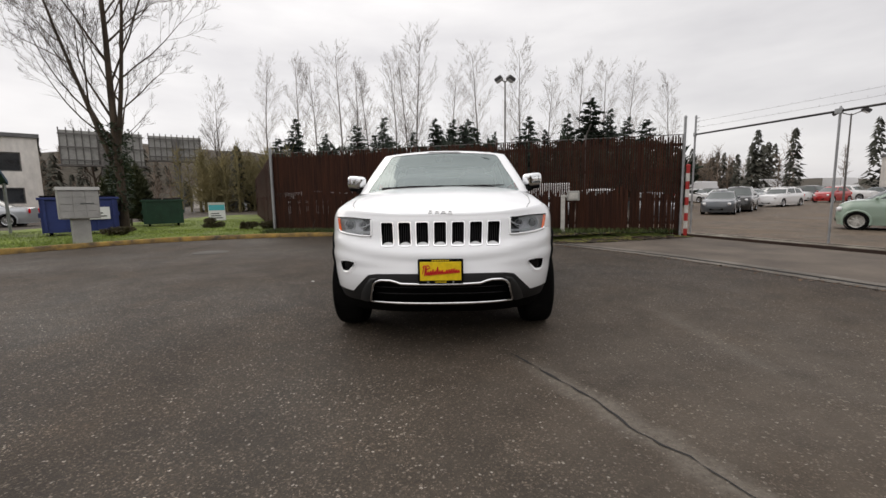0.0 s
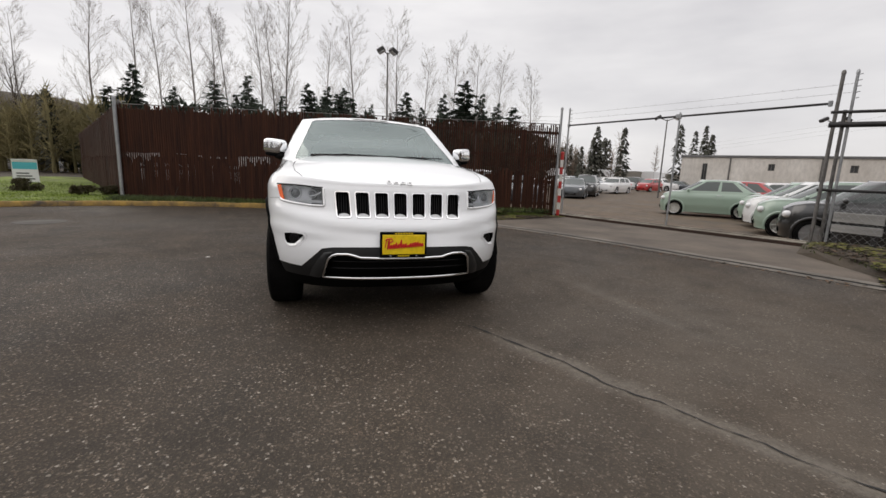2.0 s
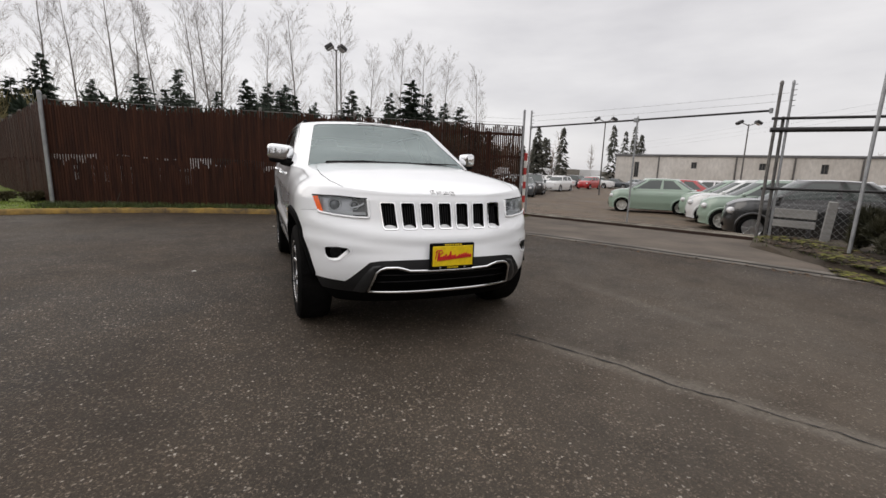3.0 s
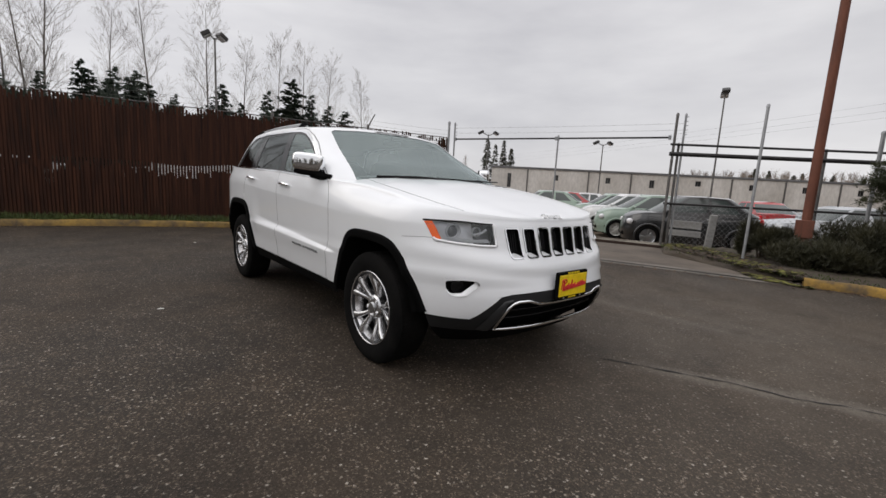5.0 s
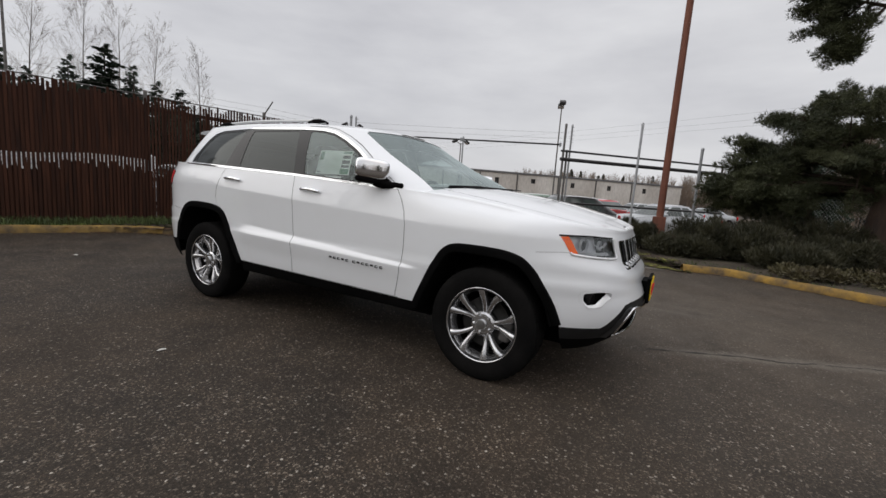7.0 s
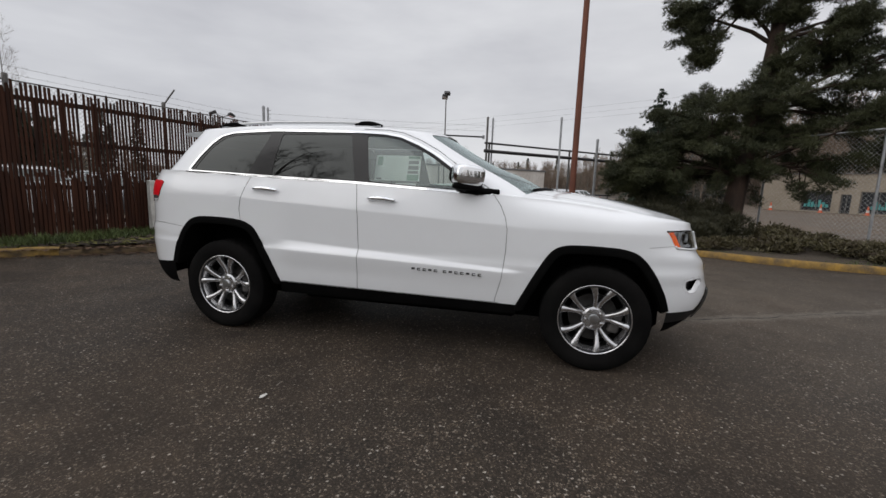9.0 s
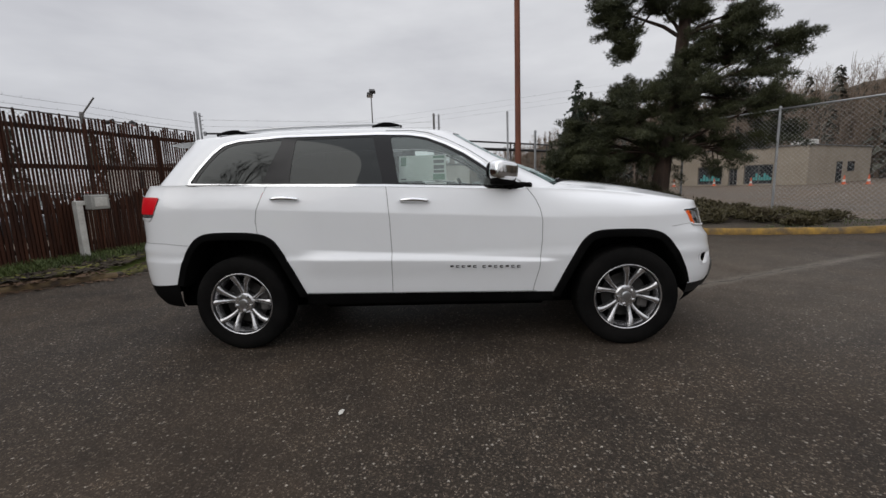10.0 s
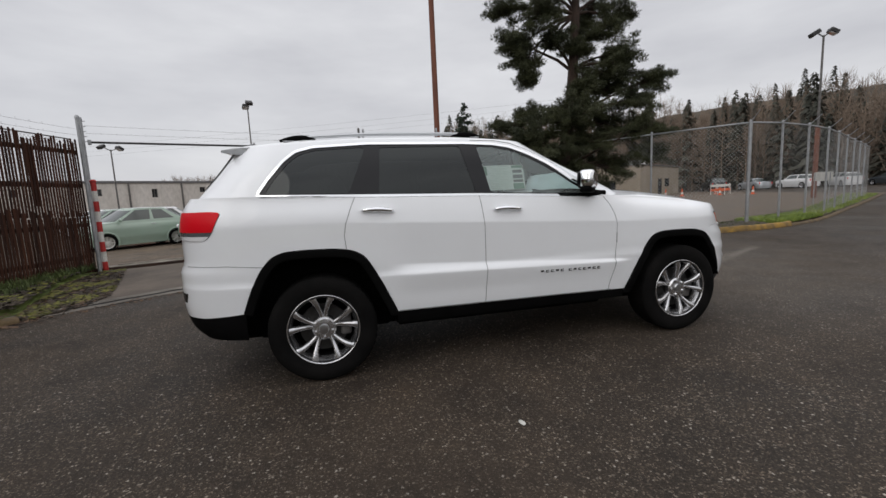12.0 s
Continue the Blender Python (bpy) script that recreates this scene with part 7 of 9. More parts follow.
# alders and conifers beyond the brown fence
ALDER = [plant_bare("bare_tree", pose(0, -400 - 10 * k, -40), 11 + k, 17, 0.13, 0.62, "tall pale leafless alder beyond the brown fence", "bark_birch", levels=4, first=0.28, kids=(36, 9, 5), sides=(6, 3, 3, 3), thick=0.30, reach=0.25, finest=0.0075) for k in range(3)]
SPOTS = ((-21.4, 44.2, 16.1), (-18.1, 45.5, 16.7), (-16.1, 46.4, 16.2), (-13.2, 47.0, 18.3), (-11.8, 49.0, 17.0), (-10.1, 47.7, 15.5), (-6.7, 48.3, 17.2), (-4.6, 48.5, 20.2), (-5.6, 50.5, 18.0), (0.2, 48.7, 16.2), (3.5, 48.6, 18.4), (8.3, 48.1, 17.8), (11.6, 47.5, 14.6), (15.0, 46.6, 15.6), (17.6, 45.8, 15.6), (20.2, 44.8, 14.6), (24.1, 43.1, 12.9), (-25.5, 41.5, 13.0))
rnd_t = random.Random(5)
for i, (x, y, h) in enumerate(SPOTS):
    s = h / 17.0
    copy_thing(ALDER[i % 3], pose(x, y, 0, 0, 0, rnd_t.uniform(0, 360)) @ Matrix.Diagonal((s, s, s, 1)))
SPRUCE = [plant_conifer(pose(10 * k, -420, -40), 31 + k, 10, w, "dark green conifer beyond the brown fence") for k, w in enumerate((3.6, 3.0, 4.4))]
CONS = ((-17.0, 41.7, 9.8), (-14.1, 42.7, 8.3), (-10.7, 43.5, 9.4), (-7.6, 44.1, 10.2), (-1.9, 44.7, 10.0), (2.0, 44.7, 10.0), (8.7, 44.0, 9.9), (12.8, 43.1, 9.9), (15.1, 42.4, 11.5), (17.0, 41.8, 10.1), (18.6, 41.2, 9.1), (20.3, 40.4, 8.8), (-4.5, 46.0, 8.8), (5.0, 46.0, 8.6), (0.0, 46.5, 9.2), (-9.2, 46.0, 8.5), (10.8, 45.0, 8.6), (-19.5, 43.0, 8.0), (-1.4, 42.6, 9.0), (0.1, 42.0, 9.4), (1.3, 42.4, 9.0), (2.6, 43.0, 8.6))
for i, (x, y, h) in enumerate(CONS):
    s = h / 10.0
    w = s * rnd_t.uniform(0.85, 1.2)
    copy_thing(SPRUCE[i % 3], pose(x, y, 0, 0, 0, rnd_t.uniform(0, 360)) @ Matrix.Diagonal((w, w, s, 1)))


def wood(name, spots, label, bare=0.5, seed=3, hmin=7, hmax=13, twig="far_twig", twigs="far leafless brown woodland"):
    """Distant mixed woodland, joined, far beyond counting; its haze is put into the colours."""
    rnd = random.Random(seed)
    green, brown = bmesh.new(), bmesh.new()
    for x, y, z in spots:
        h = rnd.uniform(hmin, hmax)
        if rnd.random() < (bare if isinstance(bare, float) else bare(x, y)):
            for k in range(110):
                a = rnd.uniform(0, 6.28)
                zz = z + h * rnd.uniform(0.12, 0.86)
                r = h * rnd.uniform(0.05, 0.24) * (1.1 - 0.7 * (zz - z) / h)
                p = Vector((x, y, zz)) + Vector((r * rnd.uniform(0, 0.6) * math.cos(a), r * rnd.uniform(0, 0.6) * math.sin(a), h * rnd.uniform(-0.03, 0.05)))
                q = Vector((x, y, zz)) + Vector((r * math.cos(a + rnd.uniform(-0.5, 0.5)), r * math.sin(a), h * rnd.uniform(0.0, 0.16)))
                tube(brown, [p, q], [0.036, 0.010], 3, False)
            tube(brown, [(x, y, z - 1), (x, y, z + h * 0.94)], [0.14, 0.012], 3, False)
        else:
            w = h * rnd.uniform(0.16, 0.24)
            for _ in range(260):
                f = rnd.random() ** 0.75
                a = rnd.uniform(0, 6.28)
                r = w * (1 - f) ** 0.85 * rnd.uniform(0.35, 1.1) + 0.12
                d = Vector((math.cos(a), math.sin(a), 0))
                p = Vector((x, y, z + h * (0.06 + 0.94 * f))) + d * r * 0.55
                e = d * (0.35 + 0.35 * r) + Vector((0, 0, rnd.uniform(-0.75, -0.05) * (0.5 + 0.3 * r)))
                s = Vector((-d.y, d.x, rnd.uniform(-0.5, 0.5))) * (0.16 + 0.16 * r)
                green.faces.new([green.verts.new(c) for c in (p - s * 0.7 + Vector((0, 0, 0.2)), p + e + s * rnd.uniform(-0.6, 0.6), p + s)])
    tagged(part(name, brown, twig), twigs, "woods", kind="stuff")
    tagged(part(name, green, "far_needle"), label, "woods", kind="stuff")


def hill(name, ring, label):
    """A wooded ridge: (angle in degrees from +y clockwise, distance, height) along its crest."""
    bm = bmesh.new()
    rows = []
    for a, d, h in ring:
        u = Vector((math.sin(radians(a)), math.cos(radians(a)), 0))
        rows.append([u * (d * 0.72), u * (d * 0.80) + Vector((0, 0, h * 0.22)), u * (d * 0.90) + Vector((0, 0, h * 0.68)), u * d + Vector((0, 0, h)), u * (d * 1.12) + Vector((0, 0, h * 0.9)), u * (d * 1.3)])
    sheet(bm, rows)
    bmesh.ops.subdivide_edges(bm, edges=bm.edges[:], cuts=2, use_grid_fill=True)
    for v in bm.verts:
        if v.co.z > 0.5:
            v.co.z += 2.0 * noise.noise(v.co * 0.05) + 0.8 * noise.noise(v.co * 0.2)
    bmesh.ops.recalc_face_normals(bm, faces=bm.faces[:])
    for f in bm.faces:
        f.smooth = True
    return tagged(part(name, bm, "hill"), label, "hill", kind="structure")


hill("hill", [(-62, 170, 2), (-50, 160, 14), (-38, 150, 18), (-26, 150, 17), (-14, 160, 13), (-2, 170, 12), (10, 165, 11), (22, 160, 8), (34, 165, 5), (44, 180, 4), (54, 200, 3)], "low wooded hill beyond the trees")
hill("hill", [(66, 150, 2), (75, 150, 3), (82, 150, 3.5), (88, 150, 4.5), (94, 150, 6.5), (100, 150, 12), (106, 150, 20), (114, 155, 19), (122, 162, 19), (132, 155, 22), (142, 150, 23), (152, 150, 23), (162, 160, 17), (172, 170, 7)], "steep wooded hillside behind the shop")
rw = random.Random(9)
spots = []
for _ in range(150):
    a, d = radians(rw.uniform(-58, 50)), rw.uniform(75, 125)
    if not -36 < math.degrees(a) < -22:
        spots.append((d * math.sin(a), d * math.cos(a), 0.0 if d < 105 else 3.0))
wood("far_woods", spots, "far dark green conifer woodland", 0.45, 4, 7, 11)
spots = []
for _ in range(1050):
    a, t = radians(rw.uniform(104, 172)), rw.random()
    d = 68 + 62 * t
    spots.append((d * math.sin(a), d * math.cos(a), 16 * max(0, t - 0.45) * 1.4))
wood("far_woods", spots, "far hillside of dark conifers", lambda x, y: 0.90 if math.degrees(math.atan2(x, y)) < 135 else 0.70, 8, 8, 14.5)
spots = []
for _ in range(260):
    a, t = radians(rw.uniform(-58, -6)), rw.random()
    d = 106 + 40 * t
    spots.append((d * math.sin(a), d * math.cos(a), max(0.0, 15 * (t - 0.15))))
wood("far_woods", spots, "far wooded hill with scattered conifers", 0.80, 19, 4, 7)
spots = []
for _ in range(75):
    a, d = radians(rw.uniform(111, 133)), rw.uniform(64, 92)
    spots.append((d * math.sin(a), d * math.cos(a), 0.0))
wood("far_woods", spots, "tall mixed trees close behind the shop", 0.80, 27, 10, 16)
spots = [(rw.uniform(-29, -15.5), rw.uniform(38, 50), 0.0) for _ in range(110)] + [(rw.uniform(-18, 22), rw.uniform(46, 52), 0.0) for _ in range(110)]
wood("thicket", spots, "small dark evergreens in a bare thicket", 0.96, 29, 5.0, 7.6, "olive_twig", "mossy leafless thicket beyond the brown fence")
# belt of trees north-east of the yard and east of the long shed
spots = [(rw.uniform(46, 66), rw.uniform(86, 108), 0) for _ in range(130)] 
wood("far_woods", spots, "far dark conifers beyond the yard", 0.75, 14, 6, 11)
spots = []
for _ in range(460):
    a, t = rw.uniform(70, 114), rw.random()
    d = 112 + 40 * t
    spots.append((d * math.sin(radians(a)), d * math.cos(radians(a)), max(0.0, (3 + 12 * smoothstep(90, 106, a)) * (t - 0.05))))
wood("far_woods", spots, "far bare brown wooded slope behind the white shed", 0.93, 15, 5.0, 9.0)


# what stands behind the camera: a belt of trees on the west and south sides
spots = [(rw.uniform(-75, -38), rw.uniform(-60, 20), 0) for _ in range(90)] + [(rw.uniform(-60, 20), rw.uniform(-75, -45), 0) for _ in range(70)]
wood("far_woods", spots, "belt of dark conifers west of the road", 0.5, 17, 6, 12)


def tufts(bm, c, r, n, size, width, rnd, blades=5, up=0.4):
    """Needle tufts or leaf sprays scattered through an ellipsoid, denser near its skin."""
    for _ in range(n):
        d = Vector((rnd.gauss(0, 1), rnd.gauss(0, 1), rnd.gauss(0, 1))).normalized()
        k = rnd.random() ** 0.4
        p = Vector((c[0] + d.x * r[0] * k, c[1] + d.y * r[1] * k, c[2] + d.z * r[2] * k))
        for _ in range(blades):
            q = (d * 0.8 + Vector((rnd.uniform(-1, 1), rnd.uniform(-1, 1), rnd.uniform(-0.6, 1) + up))).normalized() * size * rnd.uniform(0.6, 1.2)
            o = q.cross(Vector((rnd.uniform(-1, 1), rnd.uniform(-1, 1), rnd.uniform(-1, 1)))).normalized() * width
            bm.faces.new([bm.verts.new(v) for v in (p - o, p + o, p + q + o * 0.2)])


# dense evergreen belt close behind the brown fence
rb = random.Random(77)
bm = bmesh.new()
for k in range(38):
    x = -16 + 38 * k / 37 + rb.uniform(-0.5, 0.5)
    h = rb.uniform(4.6, 6.8)
    tufts(bm, (x, 38 + rb.uniform(-2.5, 2.5) - 0.004 * x * x, h * 0.48), (1.5, 1.3, h * 0.52), 120, 1.0, 0.22, rb, 4)
tagged(part("tree_belt", bm, "needle"), "dense dark evergreen belt behind the brown fence", "woods", kind="stuff")

# the tall pine behind the planting bed
pine = thing("pine_tree", pose(9.2, -6.55, 0) @ Matrix.Diagonal((0.95, 0.95, 0.95, 1)), "tall old pine with dark layered needle clumps", "tree")
rp = random.Random(21)
bm = bmesh.new()
trunk_pts = [(-0.15, 0.55, -0.1), (-0.1, 0.45, 1.2), (0.0, 0.25, 2.8), (0.0, 0.0, 4.6), (0.05, -0.15, 6.4), (0.0, -0.2, 8.4), (0.05, -0.1, 11.0)]
tube(bm, trunk_pts, [0.30, 0.25, 0.22, 0.19, 0.16, 0.12, 0.03], 12, False)
part("trunk", bm, "bark_dark", pine, "brown pine trunk", smooth=True)
CLUMPS = ((0.0, 2.3, 2.6, 0.85), (-0.4, 1.5, 3.1, 0.95), (0.3, 0.4, 3.8, 0.85), (0.0, -0.6, 4.0, 1.2), (0.2, -1.8, 3.7, 1.05), (-0.6, 1.2, 2.5, 1.15), (-0.5, -0.2, 3.0, 1.1), (0.3, -1.2, 2.9, 0.9), (-0.3, 2.75, 1.9, 0.8), (0.0, 2.4, 1.7, 0.8), (-0.9, 0.4, 3.6, 1.0), (0.8, 1.4, 3.1, 0.9), (0.1, -2.7, 3.3, 0.7), (0.0, -1.6, 4.9, 0.9))
CLUMPS2 = ((0.0, 2.2, 6.2, 0.75), (-0.3, 1.5, 7.0, 0.95), (0.0, 2.5, 7.2, 0.6), (0.0, 0.3, 8.0, 1.05), (0.2, -1.1, 7.5, 1.0), (0.0, -2.1, 7.1, 0.9), (-0.2, -1.7, 5.9, 0.85), (0.0, 0.2, 9.6, 1.1), (0.0, 1.3, 8.9, 0.9), (0.0, -1.4, 9.1, 0.95), (0.0, -0.4, 6.0, 0.7), (0.0, -1.3, 5.3, 1.0), (0.2, -0.8, 6.6, 0.95), (-0.2, 0.9, 6.3, 0.7), (0.0, -2.2, 8.2, 0.8), (0.0, 1.0, 7.9, 0.9))
CLUMPS4 = ((0.2, 3.6, 1.75, 0.55), (0.3, 3.3, 2.3, 0.65), (0.5, 2.9, 2.9, 0.6), (0.6, 2.3, 3.5, 0.6), (0.4, 3.2, 1.4, 0.5), (0.6, 1.5, 3.9, 0.6), (0.9, 2.5, 1.3, 0.6))
CLUMPS3 = ((-1.2, -2.2, 2.3, 0.9), (-1.2, -2.1, 3.2, 0.9), (-1.0, -1.9, 4.2, 0.9), (-0.6, -1.2, 2.0, 0.9), (0.0, 0.2, 2.0, 1.0), (0.5, 1.6, 1.8, 0.9), (0.8, 2.5, 2.3, 0.75), (-0.3, -0.4, 4.8, 0.8), (0.0, 1.9, 5.5, 0.6), (0.0, 1.7, 4.95, 0.4), (0.0, 2.15, 5.9, 0.55), (-1.0, -2.5, 4.9, 0.6), (-0.8, -1.5, 5.4, 0.8))
for cx, cy, cz, r in CLUMPS + CLUMPS2 + CLUMPS3 + CLUMPS4:
    bm = bmesh.new()
    k = max(i for i in range(len(trunk_pts)) if trunk_pts[i][2] <= max(1.3, cz + (1.6 if cy > 1.6 and 4.8 < cz < 6.0 else -0.5)))
    a, b = Vector(trunk_pts[k]), Vector(trunk_pts[min(k + 1, len(trunk_pts) - 1)])
    q = a.lerp(b, 0.4)
    e = Vector((cx, cy, cz))
    m = q.lerp(e, 0.5) + Vector((0.1, 0.0, 0.18))
    tube(bm, [q, q.lerp(m, 0.5) + Vector((0, 0, 0.08)), m, m.lerp(e, 0.6) + Vector((0, 0, 0.06)), e], [0.060, 0.05, 0.038, 0.024, 0.010], 6, False)
    tips = []
    for _ in range(int(10 + 13 * r)):
        u = Vector((rp.gauss(0, 1), rp.gauss(0, 1), rp.gauss(0, 0.62))).normalized() * r * rp.uniform(0.25, 1.08)
        t = e + u
        bend = m.lerp(e, rp.uniform(0.3, 1.0))
        tube(bm, [bend, bend.lerp(t, 0.55) + Vector((0, 0, 0.05)), t], [0.018, 0.011, 0.005], 4, False)
        tips.append((bend, t))
    limb = part("limb", bm, "bark_dark", pine, smooth=True)
    bm = bmesh.new()
    for bend, t in tips:
        for s in (0.62, 0.84, 1.0):
            q = bend.lerp(t, s)
            k = rp.uniform(0.13, 0.26)
            tufts(bm, (q.x, q.y, q.z + 0.04), (k, k, k * 0.5), int(34 + 70 * k), 0.115, 0.0065, rp, 5, 0.35)
    part("needle_clump", bm, "needle_pine", limb, "dense dark green needles")


def shrub(name, x, y, rx, ry, h, seed, label, leaf="shrub", n=260, z0=0.10, size=0.11, width=0.02, tall=False):
    """A bush of many leafy sprays on real stems."""
    rnd = random.Random(seed)
    ob = thing(name, pose(x, y, z0), label, "shrub")
    bm = bmesh.new()
    for _ in range(12):
        a = rnd.uniform(0, 6.28)
        e = Vector((rx * 0.7 * math.cos(a) * rnd.random(), ry * 0.7 * math.sin(a) * rnd.random(), h * rnd.uniform(0.6, 1.0)))
        tube(bm, [(0.1 * math.cos(a), 0.1 * math.sin(a), -0.05), e * 0.5 + Vector((0, 0, 0.1)), e], [0.014, 0.010, 0.004], 5, False)
    part("stem", bm, "bark", ob)
    bm = bmesh.new()
    for _ in range(9):
        a, k = rnd.uniform(0, 6.28), rnd.random() ** 0.5
        s = rnd.uniform(0.22, 0.60)
        cz = h * rnd.uniform(0.22, 0.82)
        tufts(bm, (rx * k * 0.75 * math.cos(a), ry * k * 0.75 * math.sin(a), cz), (rx * s, ry * s, h * (0.36 if tall else 0.28)), n // 9 * 2, size, width, rnd, 5, 0.9 if tall else 0.3)
    part("foliage", bm, leaf, ob)
    return ob


for i, (x, y, rx, ry, h) in enumerate(((7.5, -2.45, 0.75, 0.7, 0.50), (7.9, -3.5, 0.9, 0.8, 0.72), (7.1, -4.4, 0.8, 0.9, 0.48), (8.7, -2.9, 0.9, 0.8, 0.80), (9.6, -4.4, 1.0, 1.0, 0.95), (7.9, -5.2, 0.8, 0.8, 0.58), (8.8, -5.3, 0.8, 0.9, 0.9), (8.1, -1.55, 0.55, 0.55, 0.62))):
    shrub("broom_shrub", x, y, rx, ry, h, 60 + i, "dark olive sprawling broom shrub in the planting bed", "shrub", 1500, size=0.13, width=0.007, tall=True)
for i, (x, y, rx, ry, h) in enumerate(((6.3, -5.6, 0.8, 0.8, 0.45), (6.9, -6.6, 0.9, 0.8, 0.60), (6.0, -6.9, 0.8, 0.8, 0.42), (7.9, -6.5, 0.9, 0.8, 0.65), (7.0, -7.6, 0.8, 0.5, 0.42), (5.9, -8.2, 0.6, 0.5, 0.32), (6.0, -4.5, 0.5, 0.5, 0.30), (5.25, -7.2, 0.4, 0.6, 0.22))):
    shrub("ground_cover_shrub", x, y, rx, ry, h * 0.72, 90 + i, "low reddish green ground cover beside the kerb", "shrub_red", 330, size=0.085, width=0.018)
for i, (x, y, r, h) in enumerate(((-7.3, 9.9, 0.35, 0.28), (-6.6, 9.9, 0.35, 0.28), (-9.4, 11.2, 0.35, 0.38), (-10.4, 7.75, 0.45, 0.30))):
    shrub("clipped_shrub", x, y, r, r, h, 120 + i, "small dark clipped shrub on the lawn", "shrub_red", 420, 0.08, size=0.06, width=0.016)

# big leafless tree with ivy on the lawn
big = plant_bare("bare_tree", pose(-11.8, 9.75, 0.05, 0, 0, 160), 43, 12.0, 0.16, 0.62, "large leafless street tree with ivy on its trunk", "bark", levels=5, first=0.16, kids=(15, 8, 6, 5), sides=(10, 6, 4, 3, 3), thick=0.38, forks=2, lean=0.26, reach=0.37)
ri = random.Random(6)
bm = bmesh.new()
for k in range(9):
    z = 1.0 + 0.33 * k
    tufts(bm, (0, 0, z), (0.36 + 0.02 * k, 0.36 + 0.02 * k, 0.3), 70, 0.11, 0.035, ri, 4, -0.4)
part("ivy", bm, "ivy", big, "dark ivy round the trunk")
shrub("evergreen", -14.3, 13.2, 0.75, 0.75, 2.7, 201, "tall dark evergreen bush behind a bare tree", "needle_pine", 1500, 0.05, size=0.28, width=0.04, tall=True)
tr2 = plant_bare("bare_tree", pose(-40, 42, 0), 47, 9, 0.2, 0.6, "leafless tree beside a far building", "bark", levels=4, kids=(14, 8, 5), sides=(7, 4, 3, 3))
copy_thing(tr2, pose(-27, 44, 0, 0, 0, 80))
copy_thing(tr2, pose(-33, 62, 0, 0, 0, 150))
copy_thing(tr2, pose(24.6, -7.9, 0, 0, 0, 20) @ Matrix.Diagonal((0.5, 0.5, 0.6, 1)))
for i, (x, y, h, w) in enumerate(((24.8, -7.7, 7.4, 2.2), (27.5, -8.3, 7.0, 2.2))):
    copy_thing(SPRUCE[2], pose(x, y, 0, 0, 0, 50 * i) @ Matrix.Diagonal((w / 4.4, w / 4.4, h / 10, 1)))
for o in ALDER + SPRUCE:
    for c in list(o.children):
        bpy.data.objects.remove(c)
    bpy.data.objects.remove(o)


def grass(name, boxes, label, n, h, seed, test, blade="grass"):
    """Grass blades, past counting."""
    rnd = random.Random(seed)
    verts, faces = [], []
    made = 0
    tries = 0
    while made < n and tries < n * 8:
        tries += 1
        x0, y0, x1, y1 = boxes[rnd.randrange(len(boxes))]
        x, y = rnd.uniform(x0, x1), rnd.uniform(y0, y1)
        if not test(x, y):
            continue
        if noise.noise(Vector((x * 0.8, y * 0.8, seed))) < rnd.uniform(-0.7, 0.1):
            continue
        made += 1
        a = rnd.uniform(0, 6.28)
        hh = h * rnd.uniform(0.4, 1.2)
        w = 0.006 + 0.004 * rnd.random()
        lx, ly = rnd.gauss(0, 0.45) * hh, rnd.gauss(0, 0.45) * hh
        k = len(verts)
        dx, dy = w * math.cos(a), w * math.sin(a)
        z = 0.085
        verts += [(x - dx, y - dy, z), (x + dx, y + dy, z), (x + lx * 0.4 + dx * 0.7, y + ly * 0.4 + dy * 0.7, z + hh * 0.6), (x + lx * 0.4 - dx * 0.7, y + ly * 0.4 - dy * 0.7, z + hh * 0.6), (x + lx, y + ly, z + hh)]
        faces += [(k, k + 1, k + 2, k + 3), (k + 3, k + 2, k + 4)]
    me = bpy.data.meshes.new(name)
    me.from_pydata(verts, [], faces)
    me.materials.append(MAT[blade])
    return tagged(new(name, me), label, "grass", kind="stuff")


lawn_in = lambda x, y: inside((x, y), lawn_poly)
fdir = (FENCE_E - FENCE_W).normalized()
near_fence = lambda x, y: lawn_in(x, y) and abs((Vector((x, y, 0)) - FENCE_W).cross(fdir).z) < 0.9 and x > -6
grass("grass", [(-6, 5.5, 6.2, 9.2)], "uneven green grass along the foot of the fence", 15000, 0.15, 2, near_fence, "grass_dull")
grass("grass", [(-12, 4, -4, 10), (-16, 6, -6, 18)], "short green lawn grass", 26000, 0.07, 3, lambda x, y: lawn_in(x, y) and x < -3.5)
east_in = lambda x, y: inside((x, y), east_poly)
grass("grass", [(4.4, -9.6, 7.0, -2.4), (5.6, -4.5, 9.0, 0.6)], "thin mossy weeds behind the kerb", 5000, 0.05, 4, east_in, "grass_dull")
grass("grass", [(4.4, -13, 7.5, -9.8), (5.2, -30, 16, -11)], "bright green grass strip along the foot of the fence", 16000, 0.11, 5, east_in)

# ---------------------------------------------------------------- parked cars


